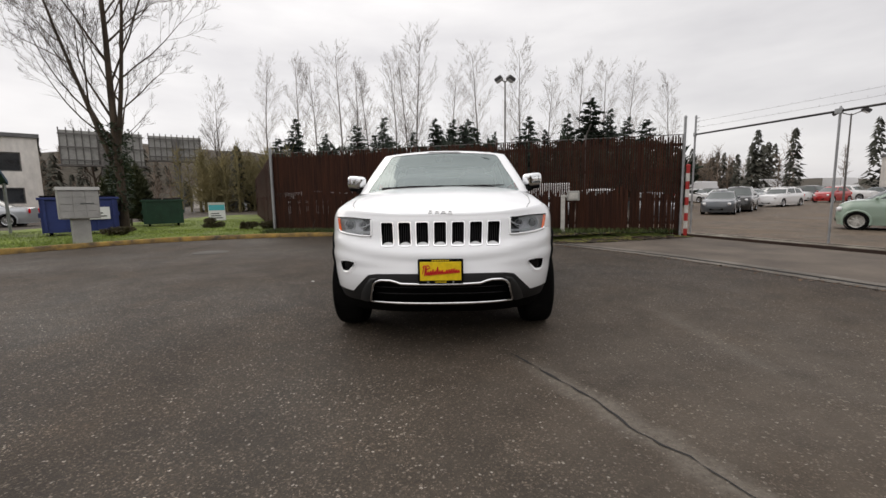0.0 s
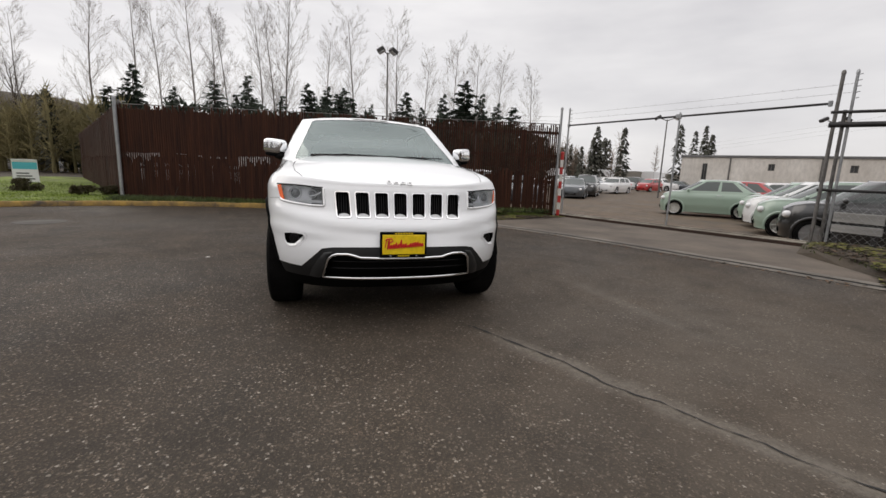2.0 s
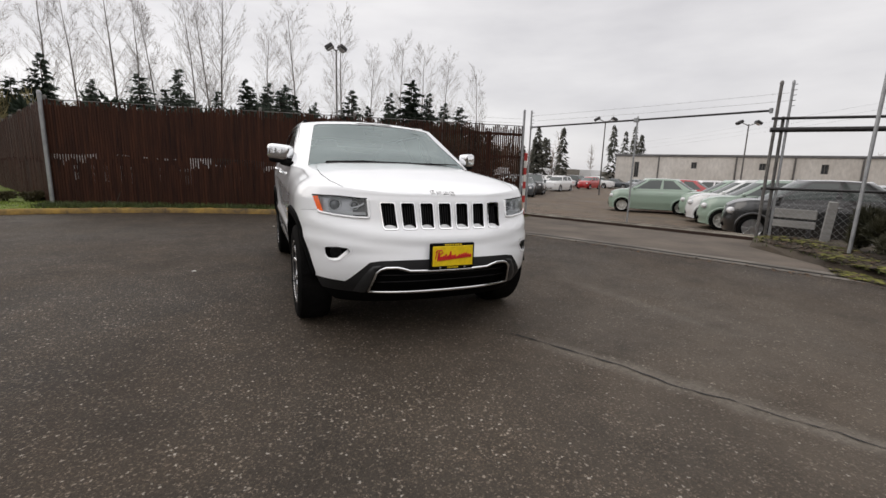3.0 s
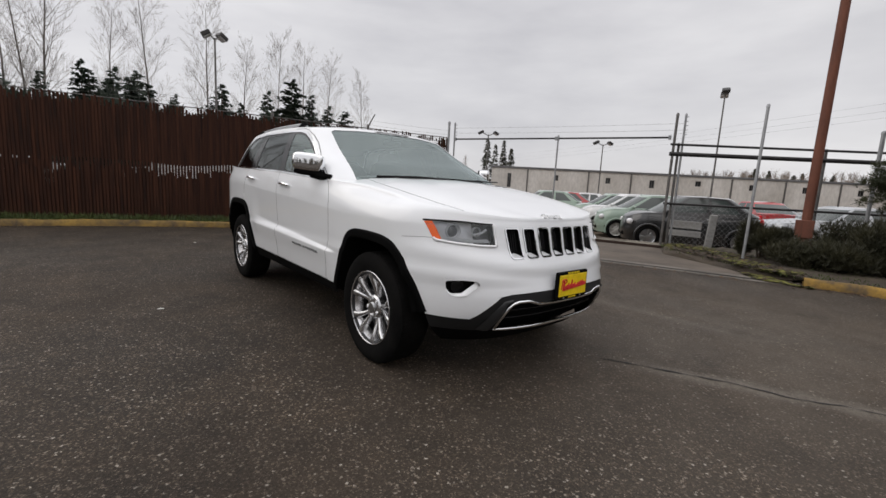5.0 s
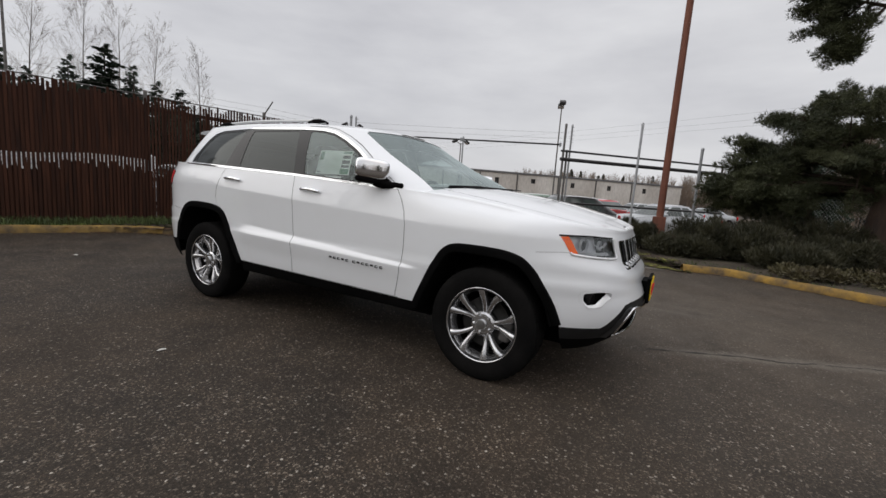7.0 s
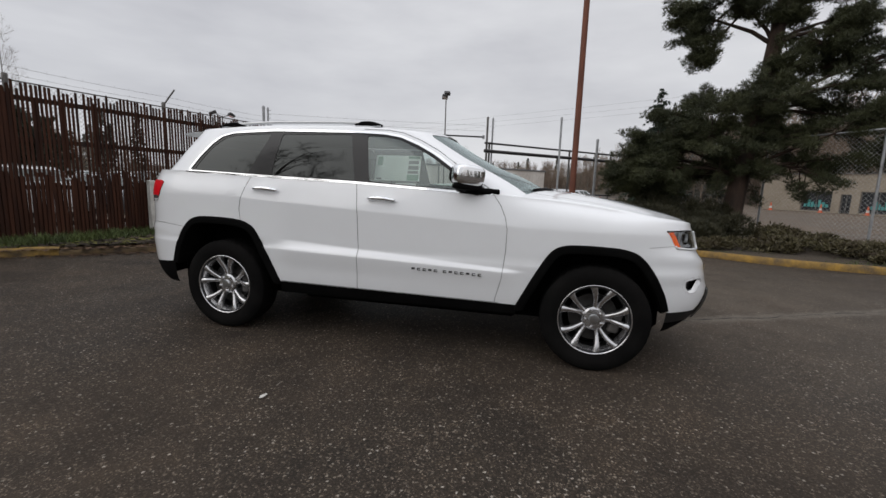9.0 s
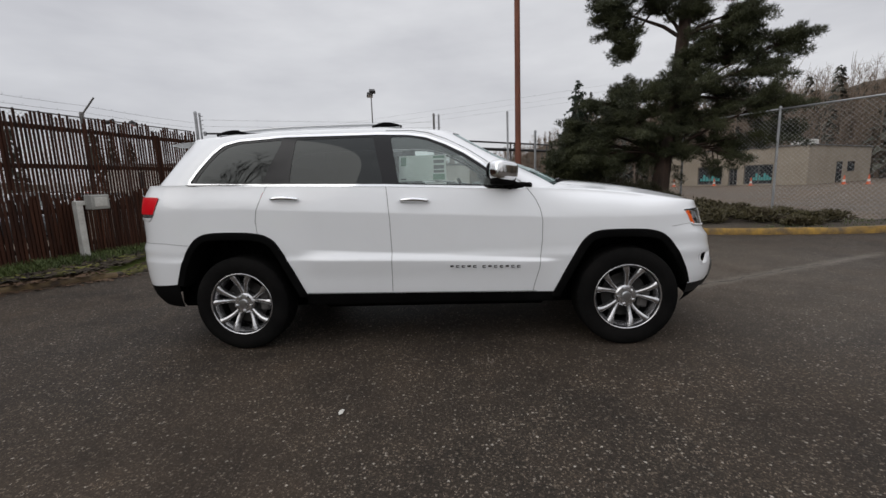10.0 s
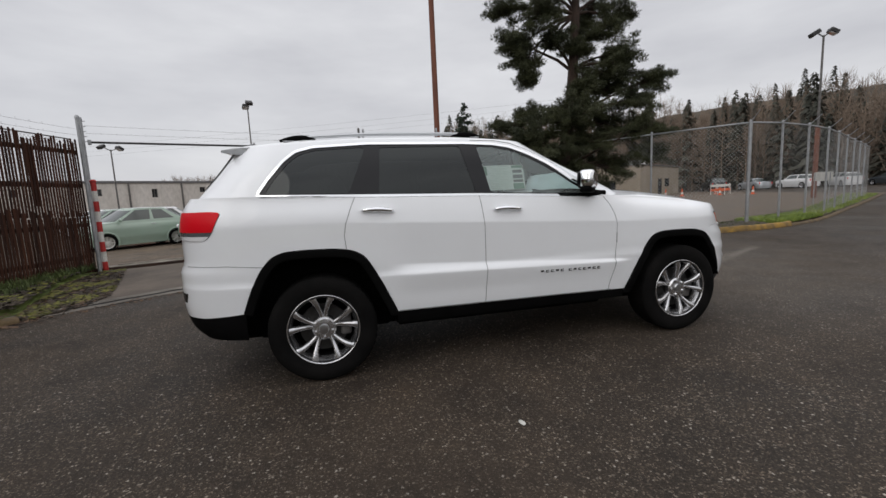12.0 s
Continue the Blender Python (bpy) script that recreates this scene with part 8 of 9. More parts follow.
def small_wheel(parent, x, y, r, w, rim_mat, col):
    sx = 1 if x > 0 else -1
    bm = bmesh.new()
    k = r * 0.72
    lathe(bm, [(k, w / 2), (r * 0.93, w / 2), (r, w * 0.36), (r, -w * 0.36), (r * 0.93, -w / 2), (k, -w / 2)], 28)
    tyre = part("wheel", bm, "tyre", parent, "black tyre on a light wheel", smooth=35, at=pose(x, y, r, 0, 0, 0 if sx < 0 else 180))
    bm = bmesh.new()
    lathe(bm, [(k, -w * 0.46), (k * 0.92, -w * 0.36), (k * 0.90, w * 0.3), (0.001, w * 0.3)], 28)
    part("rim", bm, rim_mat, tyre, smooth=35)
    # black ring in place of the shade in the gap above the tyre
    bm = bmesh.new()
    lathe(bm, [(r * 1.02, -w * 0.50), (r * 1.12, -w * 0.51)], 28)
    part("arch_edge", bm, "black_plastic", tyre)
    bm = bmesh.new()
    sheet(bm, [[(-w * dx, -r * k * math.cos(radians(a)), r * k * math.sin(radians(a))) for k, dx in ((1.08, 0.50), (1.10, 0.56), (1.28, 0.545), (1.29, 0.50))] for a in range(-22, 203, 8)])
    part("arch_lip", bm, col, tyre, smooth=True)
    bm = bmesh.new()
    for j in range(8):
        box(bm, (-w * 0.40, -0.015, 0.02), (-w * 0.28, 0.015, k * 0.97), 0.004, pose(0, 0, 0, 45 * j, 0, 0))
    lathe(bm, [(0.06, -w * 0.30), (0.055, -w * 0.44), (0.001, -w * 0.45)], 12)
    part("spokes", bm, rim_mat, tyre)
    return tyre


def parked_car(at, label, col, L=3.56, W=1.64, H=1.54, belt=0.98, hood=0.60, ws=0.85, boot=0.06, rear=0.70, wr=0.30, wb=2.3, rim="alloy", category="car", n_nose=2.6):
    """A closed car lofted from its plan and side lines: skin, glass band, wheels, lamps."""
    car = thing("parked_car", at, label, category, "parked cars")
    hw, yf, yr = W / 2, -L / 2, L / 2
    yc, yb = yf + hood, yr - boot
    top_z = hermite([(yf, belt - 0.26), (yf + 0.10, belt - 0.17), (yf + hood * 0.5, belt - 0.06), (yc, belt), (0.2, belt + 0.02), (yb, belt + 0.04), (yr, belt - 0.02)])
    lev = [("z", z) for z in (0.17, 0.21, 0.25, 0.29, 0.33, 0.37, 0.41, 0.45, 0.49, 0.53, 0.57)] + [("f", f) for f in (0.1, 0.2, 0.4, 0.6, 0.8, 0.93, 1.0)]
    ya, yz = yf + 0.62, yr - 0.55
    us = [("n", math.pi / 2 * k / 10) for k in range(10)] + [("s", ya + (yz - ya) * k / 70) for k in range(70)] + [("t", math.pi / 2 * k / 10) for k in range(11)]

    def pt(u, lv):
        kind, v = u
        y = {"n": yf + 0.2, "s": v, "t": yr - 0.2}[kind]
        for _ in range(3):
            z = lv[1] if lv[0] == "z" else 0.60 + (top_z(y) - 0.60) * lv[1]
            b = hw * (1 - 0.06 * smoothstep(0.5, 0.17, z) - 0.10 * smoothstep(0.75, 1.0, z / top_z(y)) ** 2)
            inset = 0.10 * smoothstep(0.45, 1.0, z) + 0.05 * smoothstep(0.40, 0.17, z)
            if kind == "s":
                return Vector((-b, y, z))
            a = v if kind == "n" else math.pi / 2 - v
            base, end, n = (ya, yf + inset, n_nose) if kind == "n" else (yz, yr - inset * 0.5, 3.4)
            x = b * math.sin(a) ** (2 / n)
            y = base + (end - base) * math.cos(a)
        return Vector((-x, y, z))

    skin, glass = bmesh.new(), bmesh.new()
    for sx in (1, -1):
        g = []
        for u in us:
            col_v = [pt(u, lv) for lv in lev]
            t = col_v[-1]
            col_v += [Vector((t.x * s, t.y, t.z + 0.05 * (1 - s**2))) for s in (0.93, 0.8, 0.5, 0.0)]
            g.append([skin.verts.new((p.x * sx, p.y, p.z)) for p in col_v])
        for a, b in zip(g, g[1:]):
            for k in range(len(a) - 1):
                c = (a[k].co + b[k + 1].co) / 2
                if any(math.hypot(c.y - w, c.z - wr) < wr * 1.16 for w in (-wb / 2, wb / 2)) and abs(c.x) > hw * 0.7:
                    continue
                q = (a[k], b[k], b[k + 1], a[k + 1])
                skin.faces.new(q if sx == 1 else q[::-1])
        # cabin
        cu = [("n", math.pi / 2 * k / 8) for k in range(8)] + [("s", k / 18) for k in range(18)] + [("t", math.pi / 2 * k / 8) for k in range(9)]
        rows = []
        for u in cu:
            row = []
            for q in (0, 0.12, 0.4, 0.7, 0.88, 1.0):
                w = hw * (0.90 - 0.20 * q - 0.03 * q * q)
                y0, y1 = yc + 0.30 + (ws - 0.05) * q, yb - 0.25 - (rear - 0.05) * q
                e0, e1 = yc + ws * q, yb - rear * q
                kind, v = u
                if kind == "s":
                    x, y = w, y0 + (y1 - y0) * v
                elif kind == "n":
                    x, y = w * math.sin(v) ** 0.55, y0 + (e0 - y0) * math.cos(v)
                else:
                    x, y = w * math.cos(v) ** 0.5, y1 + (e1 - y1) * math.sin(v)
                z = top_z(y) - 0.01 + (H - 0.05 - top_z(y)) * q
                bow = (2 * y - (yc + yb)) / (yb - yc)
                z -= 0.15 * q * bow * bow
                row.append(Vector((-x, y, z + (0.03 * (1 - (x / w) ** 2) if w else 0) * q)))
            t = row[-1]
            row += [Vector((t.x * s, t.y, t.z + 0.035 * (1 - s * s))) for s in (0.8, 0.45, 0.0)]
            rows.append(row)
        for i, (a, b) in enumerate(zip(rows, rows[1:])):
            for k in range(len(a) - 1):
                side = 8 <= i < 26
                pillar = i in (7, 8, 17, 24, 25, 26)
                bm = glass if (1 <= k <= 3 and not pillar) else skin
                q = [bm.verts.new((p.x * sx, p.y, p.z)) for p in (a[k], b[k], b[k + 1], a[k + 1])]
                try:
                    bm.faces.new(q if sx == 1 else q[::-1])
                except ValueError:
                    pass
    for bm in (skin, glass):
        bmesh.ops.remove_doubles(bm, verts=bm.verts[:], dist=0.0008)
    part("body", skin, col, car, "painted body", smooth=42)
    part("glass_band", glass, "car_glass_dark", car, "dark glass", smooth=True)
    bm = bmesh.new()
    box(bm, (-hw * 0.78, yf + 0.35, 0.16), (hw * 0.78, yr - 0.3, 0.42), 0.02)
    part("underbody", bm, "black_plastic", car)
    for x in (-hw + 0.10, hw - 0.10):
        for y in (-wb / 2, wb / 2):
            small_wheel(car, x, y, wr, 0.19, rim, col)
    for s in (-1, 1):
        bm = bmesh.new()
        superblob(bm, (0, 0, 0), (0.10, 0.09, 0.085), 0.9, Matrix.Translation((s * hw * 0.70, yf + 0.16, belt - 0.28)) @ pose(0, 0, 0, 0, 0, s * 25), 8)
        part("headlamp", bm, "clear_lens", car, "clear headlamp", smooth=True)
        bm = bmesh.new()
        superblob(bm, (0, 0, 0), (0.05, 0.05, 0.13), 0.7, Matrix.Translation((s * hw * 0.80, yr - 0.10, belt - 0.14)), 8)
        part("tail_lamp", bm, "red_lens", car, "red tail lamp", smooth=True)
        bm = bmesh.new()
        superblob(bm, (0, 0, 0), (0.09, 0.05, 0.06), 0.7, Matrix.Translation((s * (hw + 0.04), yc + 0.48, belt + 0.08)), 8)
        part("door_mirror", bm, col, car, smooth=True)
        bm = bmesh.new()
        tube(bm, [(s * (hw * 0.985), 0.30, belt - 0.10), (s * (hw * 1.0), 0.38, belt - 0.095), (s * (hw * 0.985), 0.46, belt - 0.10)], 0.012, 6)
        part("door_handle", bm, "satin", car)
    bm = bmesh.new()
    box(bm, (-0.35, yf + 0.015, 0.28), (0.35, yf + 0.10, 0.40), 0.02)
    part("lower_grille", bm, "black_plastic", car)
    return car


HEAD_YARD = -144


def parked_at(x, y, rz):
    return pose(x, y, dip(x, y) + 0.014, 0, 0, rz)


sage_car = parked_car(parked_at(15.0, 8.95, -139), "sage green small hatchback parked in the yard", "sage", rim="white_paint")
white_h = parked_car(parked_at(14.06, 4.32, HEAD_YARD), "white small hatchback parked in a row", "p_white", rim="white_paint")
pale = parked_car(parked_at(17.85, 6.5, HEAD_YARD), "pale silver small hatchback parked in a row", "p_silver", rim="white_paint")
for src, x, y in ((sage_car, 12.56, 2.77), (sage_car, 15.66, 5.82), (white_h, 20.46, 10.32), (pale, 22.0, 11.9), (sage_car, 23.6, 13.4), (white_h, 25.2, 14.9)):
    copy_thing(src, parked_at(x, y, HEAD_YARD + (int(x * 10) % 3 - 1)))
dark = parked_car(parked_at(11.2, 1.1, HEAD_YARD), "black small hatchback parked behind the gate", "p_black", rim="satin")
redc = parked_car(parked_at(17.5, 9.9, -139), "red small hatchback parked in the yard", "p_red")
copy_thing(redc, parked_at(19.5, 1.4, 130))
sedan = parked_car(parked_at(15.6, -1.7, 222), "silver four-door car parked behind shrubs", "p_silver", 4.6, 1.80, 1.46, 0.94, 1.25, 0.75, 0.75, 0.75, 0.33, 2.7)
greys = parked_car(parked_at(17.2, 22.3, -38), "dark grey four-door car parked in the yard", "p_grey", 4.6, 1.80, 1.46, 0.94, 1.25, 0.75, 0.75, 0.75, 0.33, 2.7)
bsuv = parked_car(parked_at(20.6, 25.8, -40), "black tall wagon parked in the yard", "p_black", 4.7, 1.88, 1.78, 1.10, 1.20, 0.55, 0.06, 0.35, 0.37, 2.8)
wsuv = parked_car(parked_at(29.4, 33.6, -62), "white crossover car parked across the yard", "p_white", 4.8, 1.85, 1.70, 1.08, 1.15, 0.6, 0.06, 0.35, 0.36, 2.85)
copy_thing(greys, parked_at(23.0, 29.0, -36))
copy_thing(sedan, parked_at(24.8, 31.6, -36))
copy_thing(sedan, parked_at(26.6, 34.6, -36))
copy_thing(redc, parked_at(37.0, 37.2, -70))
far_cars = random.Random(12)
for k in range(33):
    src = far_cars.choice((sedan, greys, pale, wsuv, bsuv, wsuv))
    copy_thing(src, parked_at(30 + 2.9 * (k % 11) + far_cars.uniform(-0.4, 0.4), 48 + 8 * (k // 11) - 0.9 * (k % 11), 20 + far_cars.uniform(-6, 6)))
for k in range(6):
    copy_thing(far_cars.choice((sedan, pale, greys)), parked_at(22.4 + 2.3 * k, 7.2 - 2.2 * k, HEAD_YARD + 4))

for k in range(3):
    copy_thing((pale, wsuv, greys)[k], parked_at(5.2 + 2.25 * k, 16.8 - 0.45 * k, -12 + 3 * (k % 2)))

# cars on the far side of the lawn and beyond the shop's lot
truck = parked_car(pose(-25.2, 24.6, 0, 0, 0, -70), "black pickup parked beyond the lawn", "p_black", 5.2, 1.9, 1.78, 1.08, 1.35, 0.55, 1.6, 0.25, 0.38, 3.3, category="truck")
copy_thing(wsuv, pose(-27.6, 42.6, 0, 0, 0, 35))
copy_thing(sedan, pose(-24.2, 15.8, 0, 0, 0, -60))
copy_thing(pale, pose(-30.5, 55, 0, 0, 0, 80))
for k in range(7):
    copy_thing(far_cars.choice((sedan, greys, wsuv, redc, bsuv)), pose(42 - 2.6 * k, -47 - 3.6 * k, 0, 0, 0, 60 + 12 * (k % 3)))

# far white vans and coaches at the end of the yard
van = thing("van", pose(52, 66, 0, 0, 0, 35), "white box van far across the yard, also as fence backing", "van", "far white vans")
bm = bmesh.new()
box(bm, (-4.0, -1.1, 0.55), (2.2, 1.1, 3.1), 0.08)
part("box_body", bm, "p_white", van)
bm = bmesh.new()
prism(bm, [(2.25, 0.5), (3.9, 0.5), (3.9, 1.3), (3.3, 1.5), (2.8, 2.3), (2.25, 2.4)], -1.0, 1.0, "y")
part("cab", bm, "p_white", van)
bm = bmesh.new()
box(bm, (2.9, -0.9, 1.55), (3.25, 0.9, 2.15))
part("windscreen", bm, "car_glass_dark", van)
for x in (-2.6, 2.9):
    for y in (-1.0, 1.0):
        bm = bmesh.new()
        lathe(bm, [(0.001, -0.12), (0.42, -0.12), (0.42, 0.12), (0.001, 0.12)], 16, pose(x, y, 0.42, 0, 0, 90))
        part("wheel", bm, "tyre", van)
for x, y, r in ((60, 62, 30), (45, 72, 38), (68, 57, 20), (38, 76, 40)):
    copy_thing(van, pose(x, y, 0, 0, 0, r))
# flattened copies added behind the brown fence to make its slits bright
for x, y, r in ((-5.6, 19.6, -12), (2.2, 17.9, 168)):
    copy_thing(van, pose(x, y, 0, 0, 0, r) @ Matrix.Diagonal((1, 1, 0.56, 1)))

# ---------------------------------------------------------------- buildings


def wall_block(name, at, label, length, depth, height, material, windows=(), roof="roof_grey", parapet=0.25, category="building"):
    """A flat-roofed block: walls with real reveals, windows in them, roof with its edge."""
    b = thing(name, at, label, category)
    bm = bmesh.new()
    xs = sorted({0.0, length, *[w[0] for w in windows], *[w[1] for w in windows]})
    zs = sorted({0.0, height, *[w[2] for w in windows], *[w[3] for w in windows]})
    for x0, x1 in zip(xs, xs[1:]):
        for z0, z1 in zip(zs, zs[1:]):
            c = ((x0 + x1) / 2, (z0 + z1) / 2)
            if any(w[0] < c[0] < w[1] and w[2] < c[1] < w[3] for w in windows):
                continue
            box(bm, (x0, 0, z0), (x1, 0.25, z1))
    box(bm, (0, 0.25, 0), (0.25, depth, height))
    box(bm, (length - 0.25, 0.25, 0), (length, depth, height))
    box(bm, (0.25, depth - 0.25, 0), (length - 0.25, depth, height))
    bmesh.ops.remove_doubles(bm, verts=bm.verts[:], dist=0.001)
    part("wall", bm, material, b)
    bm = bmesh.new()
    box(bm, (-0.15, -0.15, height), (length + 0.15, depth + 0.15, height + parapet), 0.02)
    part("roof", bm, roof, b, "grey roof edge")
    for w in windows:
        bm = bmesh.new()
        for lo, hi in (((w[0], 0.10, w[2]), (w[1], 0.18, w[2] + 0.08)), ((w[0], 0.10, w[3] - 0.08), (w[1], 0.18, w[3])), ((w[0], 0.10, w[2]), (w[0] + 0.08, 0.18, w[3])), ((w[1] - 0.08, 0.10, w[2]), (w[1], 0.18, w[3])), (((w[0] + w[1]) / 2 - 0.03, 0.10, w[2]), ((w[0] + w[1]) / 2 + 0.03, 0.18, w[3]))):
            box(bm, lo, hi)
        win = part("window", bm, "dull_steel", b)
        bm = bmesh.new()
        box(bm, (w[0] + 0.05, 0.16, w[2] + 0.05), (w[1] - 0.05, 0.19, w[3] - 0.05))
        part("pane", bm, "dark_glass", win, "dark window pane")
    return b


# long white shed across the yard: its face looks back towards the camera
shed_w = [(2.55, 3.15, 1.76, 3.97), (9.8, 10.5, 3.15, 4.0), (17.7, 18.45, 3.1, 3.98), (24.25, 25.0, 2.75, 3.95), (30.9, 31.75, 3.35, 4.15)] + [(x, x + 0.8, 3.1, 4.0) for x in (38.6, 46.0, 53.5)]
shed = wall_block("shed", pose(48, 44, 0, 0, 0, math.degrees(math.atan2(-44, 41))), "long stained white industrial shed with small dark windows", 62, 18, 4.75, "wall_white", shed_w, parapet=0.3)
for x in (5.6, 15.0, 21.4, 28.2, 36.0, 43.5, 51.0):
    bm = bmesh.new()
    box(bm, (x, -0.14, 0), (x + 0.18, 0.0, 4.7))
    part("downpipe", bm, "dull_steel", shed)

# local x runs from the left end of the front to the right end, local y into the building
SHOP_A, SHOP_B = Vector((43.9, -22.0, 0)), Vector((33.5, -28.9, 0))
sd = SHOP_B - SHOP_A
shop = wall_block("shop", pose(SHOP_A.x, SHOP_A.y, 0, 0, 0, math.degrees(math.atan2(sd.y, sd.x))), "low tan shop with dark windows and a flat roof", sd.length, 14.6, 3.3, "wall_tan", [(3.5, 5.8, 0.1, 1.85), (6.4, 7.15, 0.0, 1.6), (7.7, 10.0, 0.1, 1.85)], parapet=0.06)
for x0, x1 in ((3.7, 5.6), (8.4, 9.9)):
    bm = bmesh.new()
    for k in range(7):
        x = x0 + (x1 - x0) * k / 7
        box(bm, (x, 0.13, 0.45), (x + (x1 - x0) / 9, 0.155, 0.72 + 0.35 * ((k * 5) % 3) / 2))
    part("window_poster", bm, "teal", shop, "teal posters in the window")
bm = bmesh.new()
box(bm, (10.4, 2.0, 3.34), (11.9, 3.5, 3.85), 0.05)
part("roof_unit", bm, "white_paint", shop, "white roof unit")
for y0, y1, z0, z1, nm in ((6.0, 7.2, 0.02, 1.9, "side_door"), (8.6, 10.2, 1.0, 1.9, "side_window")):
    bm = bmesh.new()
    box(bm, (sd.length - 0.02, y0, z0), (sd.length + 0.05, y1, z1), 0.01)
    part(nm, bm, "dark_glass", shop)

# white office at the far side of the lawn, with an awning before it
office = wall_block("office", pose(-41.3, 16.9, 0, 0, 0, 45), "white two-storey office with dark window bands", 14, 10, 6.1, "wall_white", [(1, 13, 1.2, 2.4), (1, 13, 3.6, 5.0)], parapet=0.3)
aw = thing("awning", pose(-15.6, 8.3, 0, 0, 0, 38), "blue cloth awning on grey posts", "awning")
bm = bmesh.new()
prism(bm, [(-1.6, 2.0), (0.0, 2.55), (1.6, 2.0), (1.6, 1.86), (0.0, 2.42), (-1.6, 1.86)], -3.0, 0.6, "x")
part("canopy", bm, "awning", aw, "blue cloth canopy")
for x, y in ((0.5, -1.5), (0.5, 1.5), (-2.9, -1.5), (-2.9, 1.5)):
    bm = bmesh.new()
    tube(bm, [(x, y, 0), (x, y, 2.05)], 0.05, 8)
    part("post", bm, "galv", aw, smooth=40)


# billboards seen from behind
def billboard(a, b, z0, z1, label):
    d = Vector((b[0] - a[0], b[1] - a[1], 0))
    bb = thing("billboard", pose(a[0], a[1], 0, 0, 0, math.degrees(math.atan2(d.y, d.x))), label, "billboard")
    n = d.length
    bm = bmesh.new()
    box(bm, (0, -0.05, z0), (n, 0.10, z1), 0.02)
    part("panel", bm, "grey_metal", bb, "grey panel")
    k = 0
    while k * 0.62 <= n:
        bm = bmesh.new()
        box(bm, (k * 0.62 - 0.05, -0.25, z0 - 0.1), (k * 0.62 + 0.05, -0.06, z1 + 0.25))
        part("stringer", bm, "dull_steel", bb)
        k += 1
    for z in (z0 + 0.4, (z0 + z1) / 2, z1 - 0.4):
        bm = bmesh.new()
        box(bm, (-0.1, -0.36, z - 0.06), (n + 0.1, -0.26, z + 0.06))
        part("rail", bm, "dull_steel", bb)
    bm = bmesh.new()
    box(bm, (-0.2, -1.2, z0 - 0.25), (n + 0.2, 0.1, z0 - 0.12))
    part("catwalk", bm, "dull_steel", bb)
    bm = bmesh.new()
    tube(bm, [(n / 2, -0.5, 0), (n / 2, -0.5, z1 - 0.5)], 0.4, 12)
    part("column", bm, "dull_steel", bb, smooth=40)
    return bb


billboard((-40.7, 38.7), (-35.2, 43.2), 5.3, 8.8, "large grey billboard seen from its frame side")
billboard((-38.2, 48.4), (-33.4, 51.6), 6.5, 9.5, "grey billboard with an open steel frame")
# low white sheds under the billboards
wall_block("warehouse", pose(-44, 66, 0, 0, 0, 12), "low far white warehouse", 30, 12, 3.6, "wall_white", [(4, 7, 0.6, 2.2), (12, 15, 0.6, 2.2), (20, 23, 0, 2.6)])

# ---------------------------------------------------------------- bins, cabinet, sign on the lawn side


def skip_bin(at, label, material, w, d, h):
    b = thing("waste_bin", at, label, "bin")
    bm = bmesh.new()
    prism(bm, [(-d / 2, 0.16), (d / 2 * 0.8, 0.16), (d / 2, h * 0.8), (d / 2, h), (-d / 2, h)], -w / 2, w / 2, "x")
    part("body", bm, material, b)
    for k in range(5):
        x = -w / 2 + 0.1 + (w - 0.2) * k / 4
        bm = bmesh.new()
        box(bm, (x - 0.04, -d / 2 - 0.05, 0.18), (x + 0.04, -d / 2, h - 0.04))
        part("rib", bm, material, b)
    bm = bmesh.new()
    box(bm, (-w / 2 - 0.05, -d / 2 - 0.05, h - 0.08), (w / 2 + 0.05, -d / 2 + 0.02, h), 0.01)
    part("rim", bm, material, b)
    for s in (-1, 1):
        bm = bmesh.new()
        box(bm, (s * w / 4 - w / 4 + 0.02, -d / 2, h), (s * w / 4 + w / 4 - 0.02, d / 2, h + 0.06), 0.02)
        part("lid", bm, "black_plastic", b, "black lid")
        bm = bmesh.new()
        box(bm, (s * w / 2 - 0.06, -0.3, h * 0.5), (s * w / 2 + 0.06, 0.3, h * 0.62))
        part("fork_pocket", bm, material, b)
    for x in (-w / 2 + 0.2, w / 2 - 0.2):
        for y in (-d / 2 + 0.2, d / 2 - 0.25):
            bm = bmesh.new()
            lathe(bm, [(0.001, -0.04), (0.08, -0.04), (0.08, 0.04), (0.001, 0.04)], 12, pose(x, y, 0.085))
            part("caster", bm, "black_plastic", b)
    return b


blue = skip_bin(pose(-12.5, 8.75, 0.06, 0, 0, 43), "large blue steel waste bin with a white notice", "blue_bin", 1.95, 1.2, 1.28)
bm = bmesh.new()
box(bm, (0.15, -0.68, 0.55), (0.75, -0.655, 0.95))
part("notice", bm, "paper_white", blue, "white notice with dark bars")
bm = bmesh.new()
for k in range(3):
    box(bm, (0.22, -0.688, 0.63 + 0.1 * k), (0.66 - 0.1 * k, -0.681, 0.67 + 0.1 * k))
part("notice_bar", bm, "ink_dark", blue)
skip_bin(pose(-12.6, 13.0, 0.06, 0, 0, 35), "green steel waste bin beside a tree", "green_bin", 1.45, 1.1, 1.18)

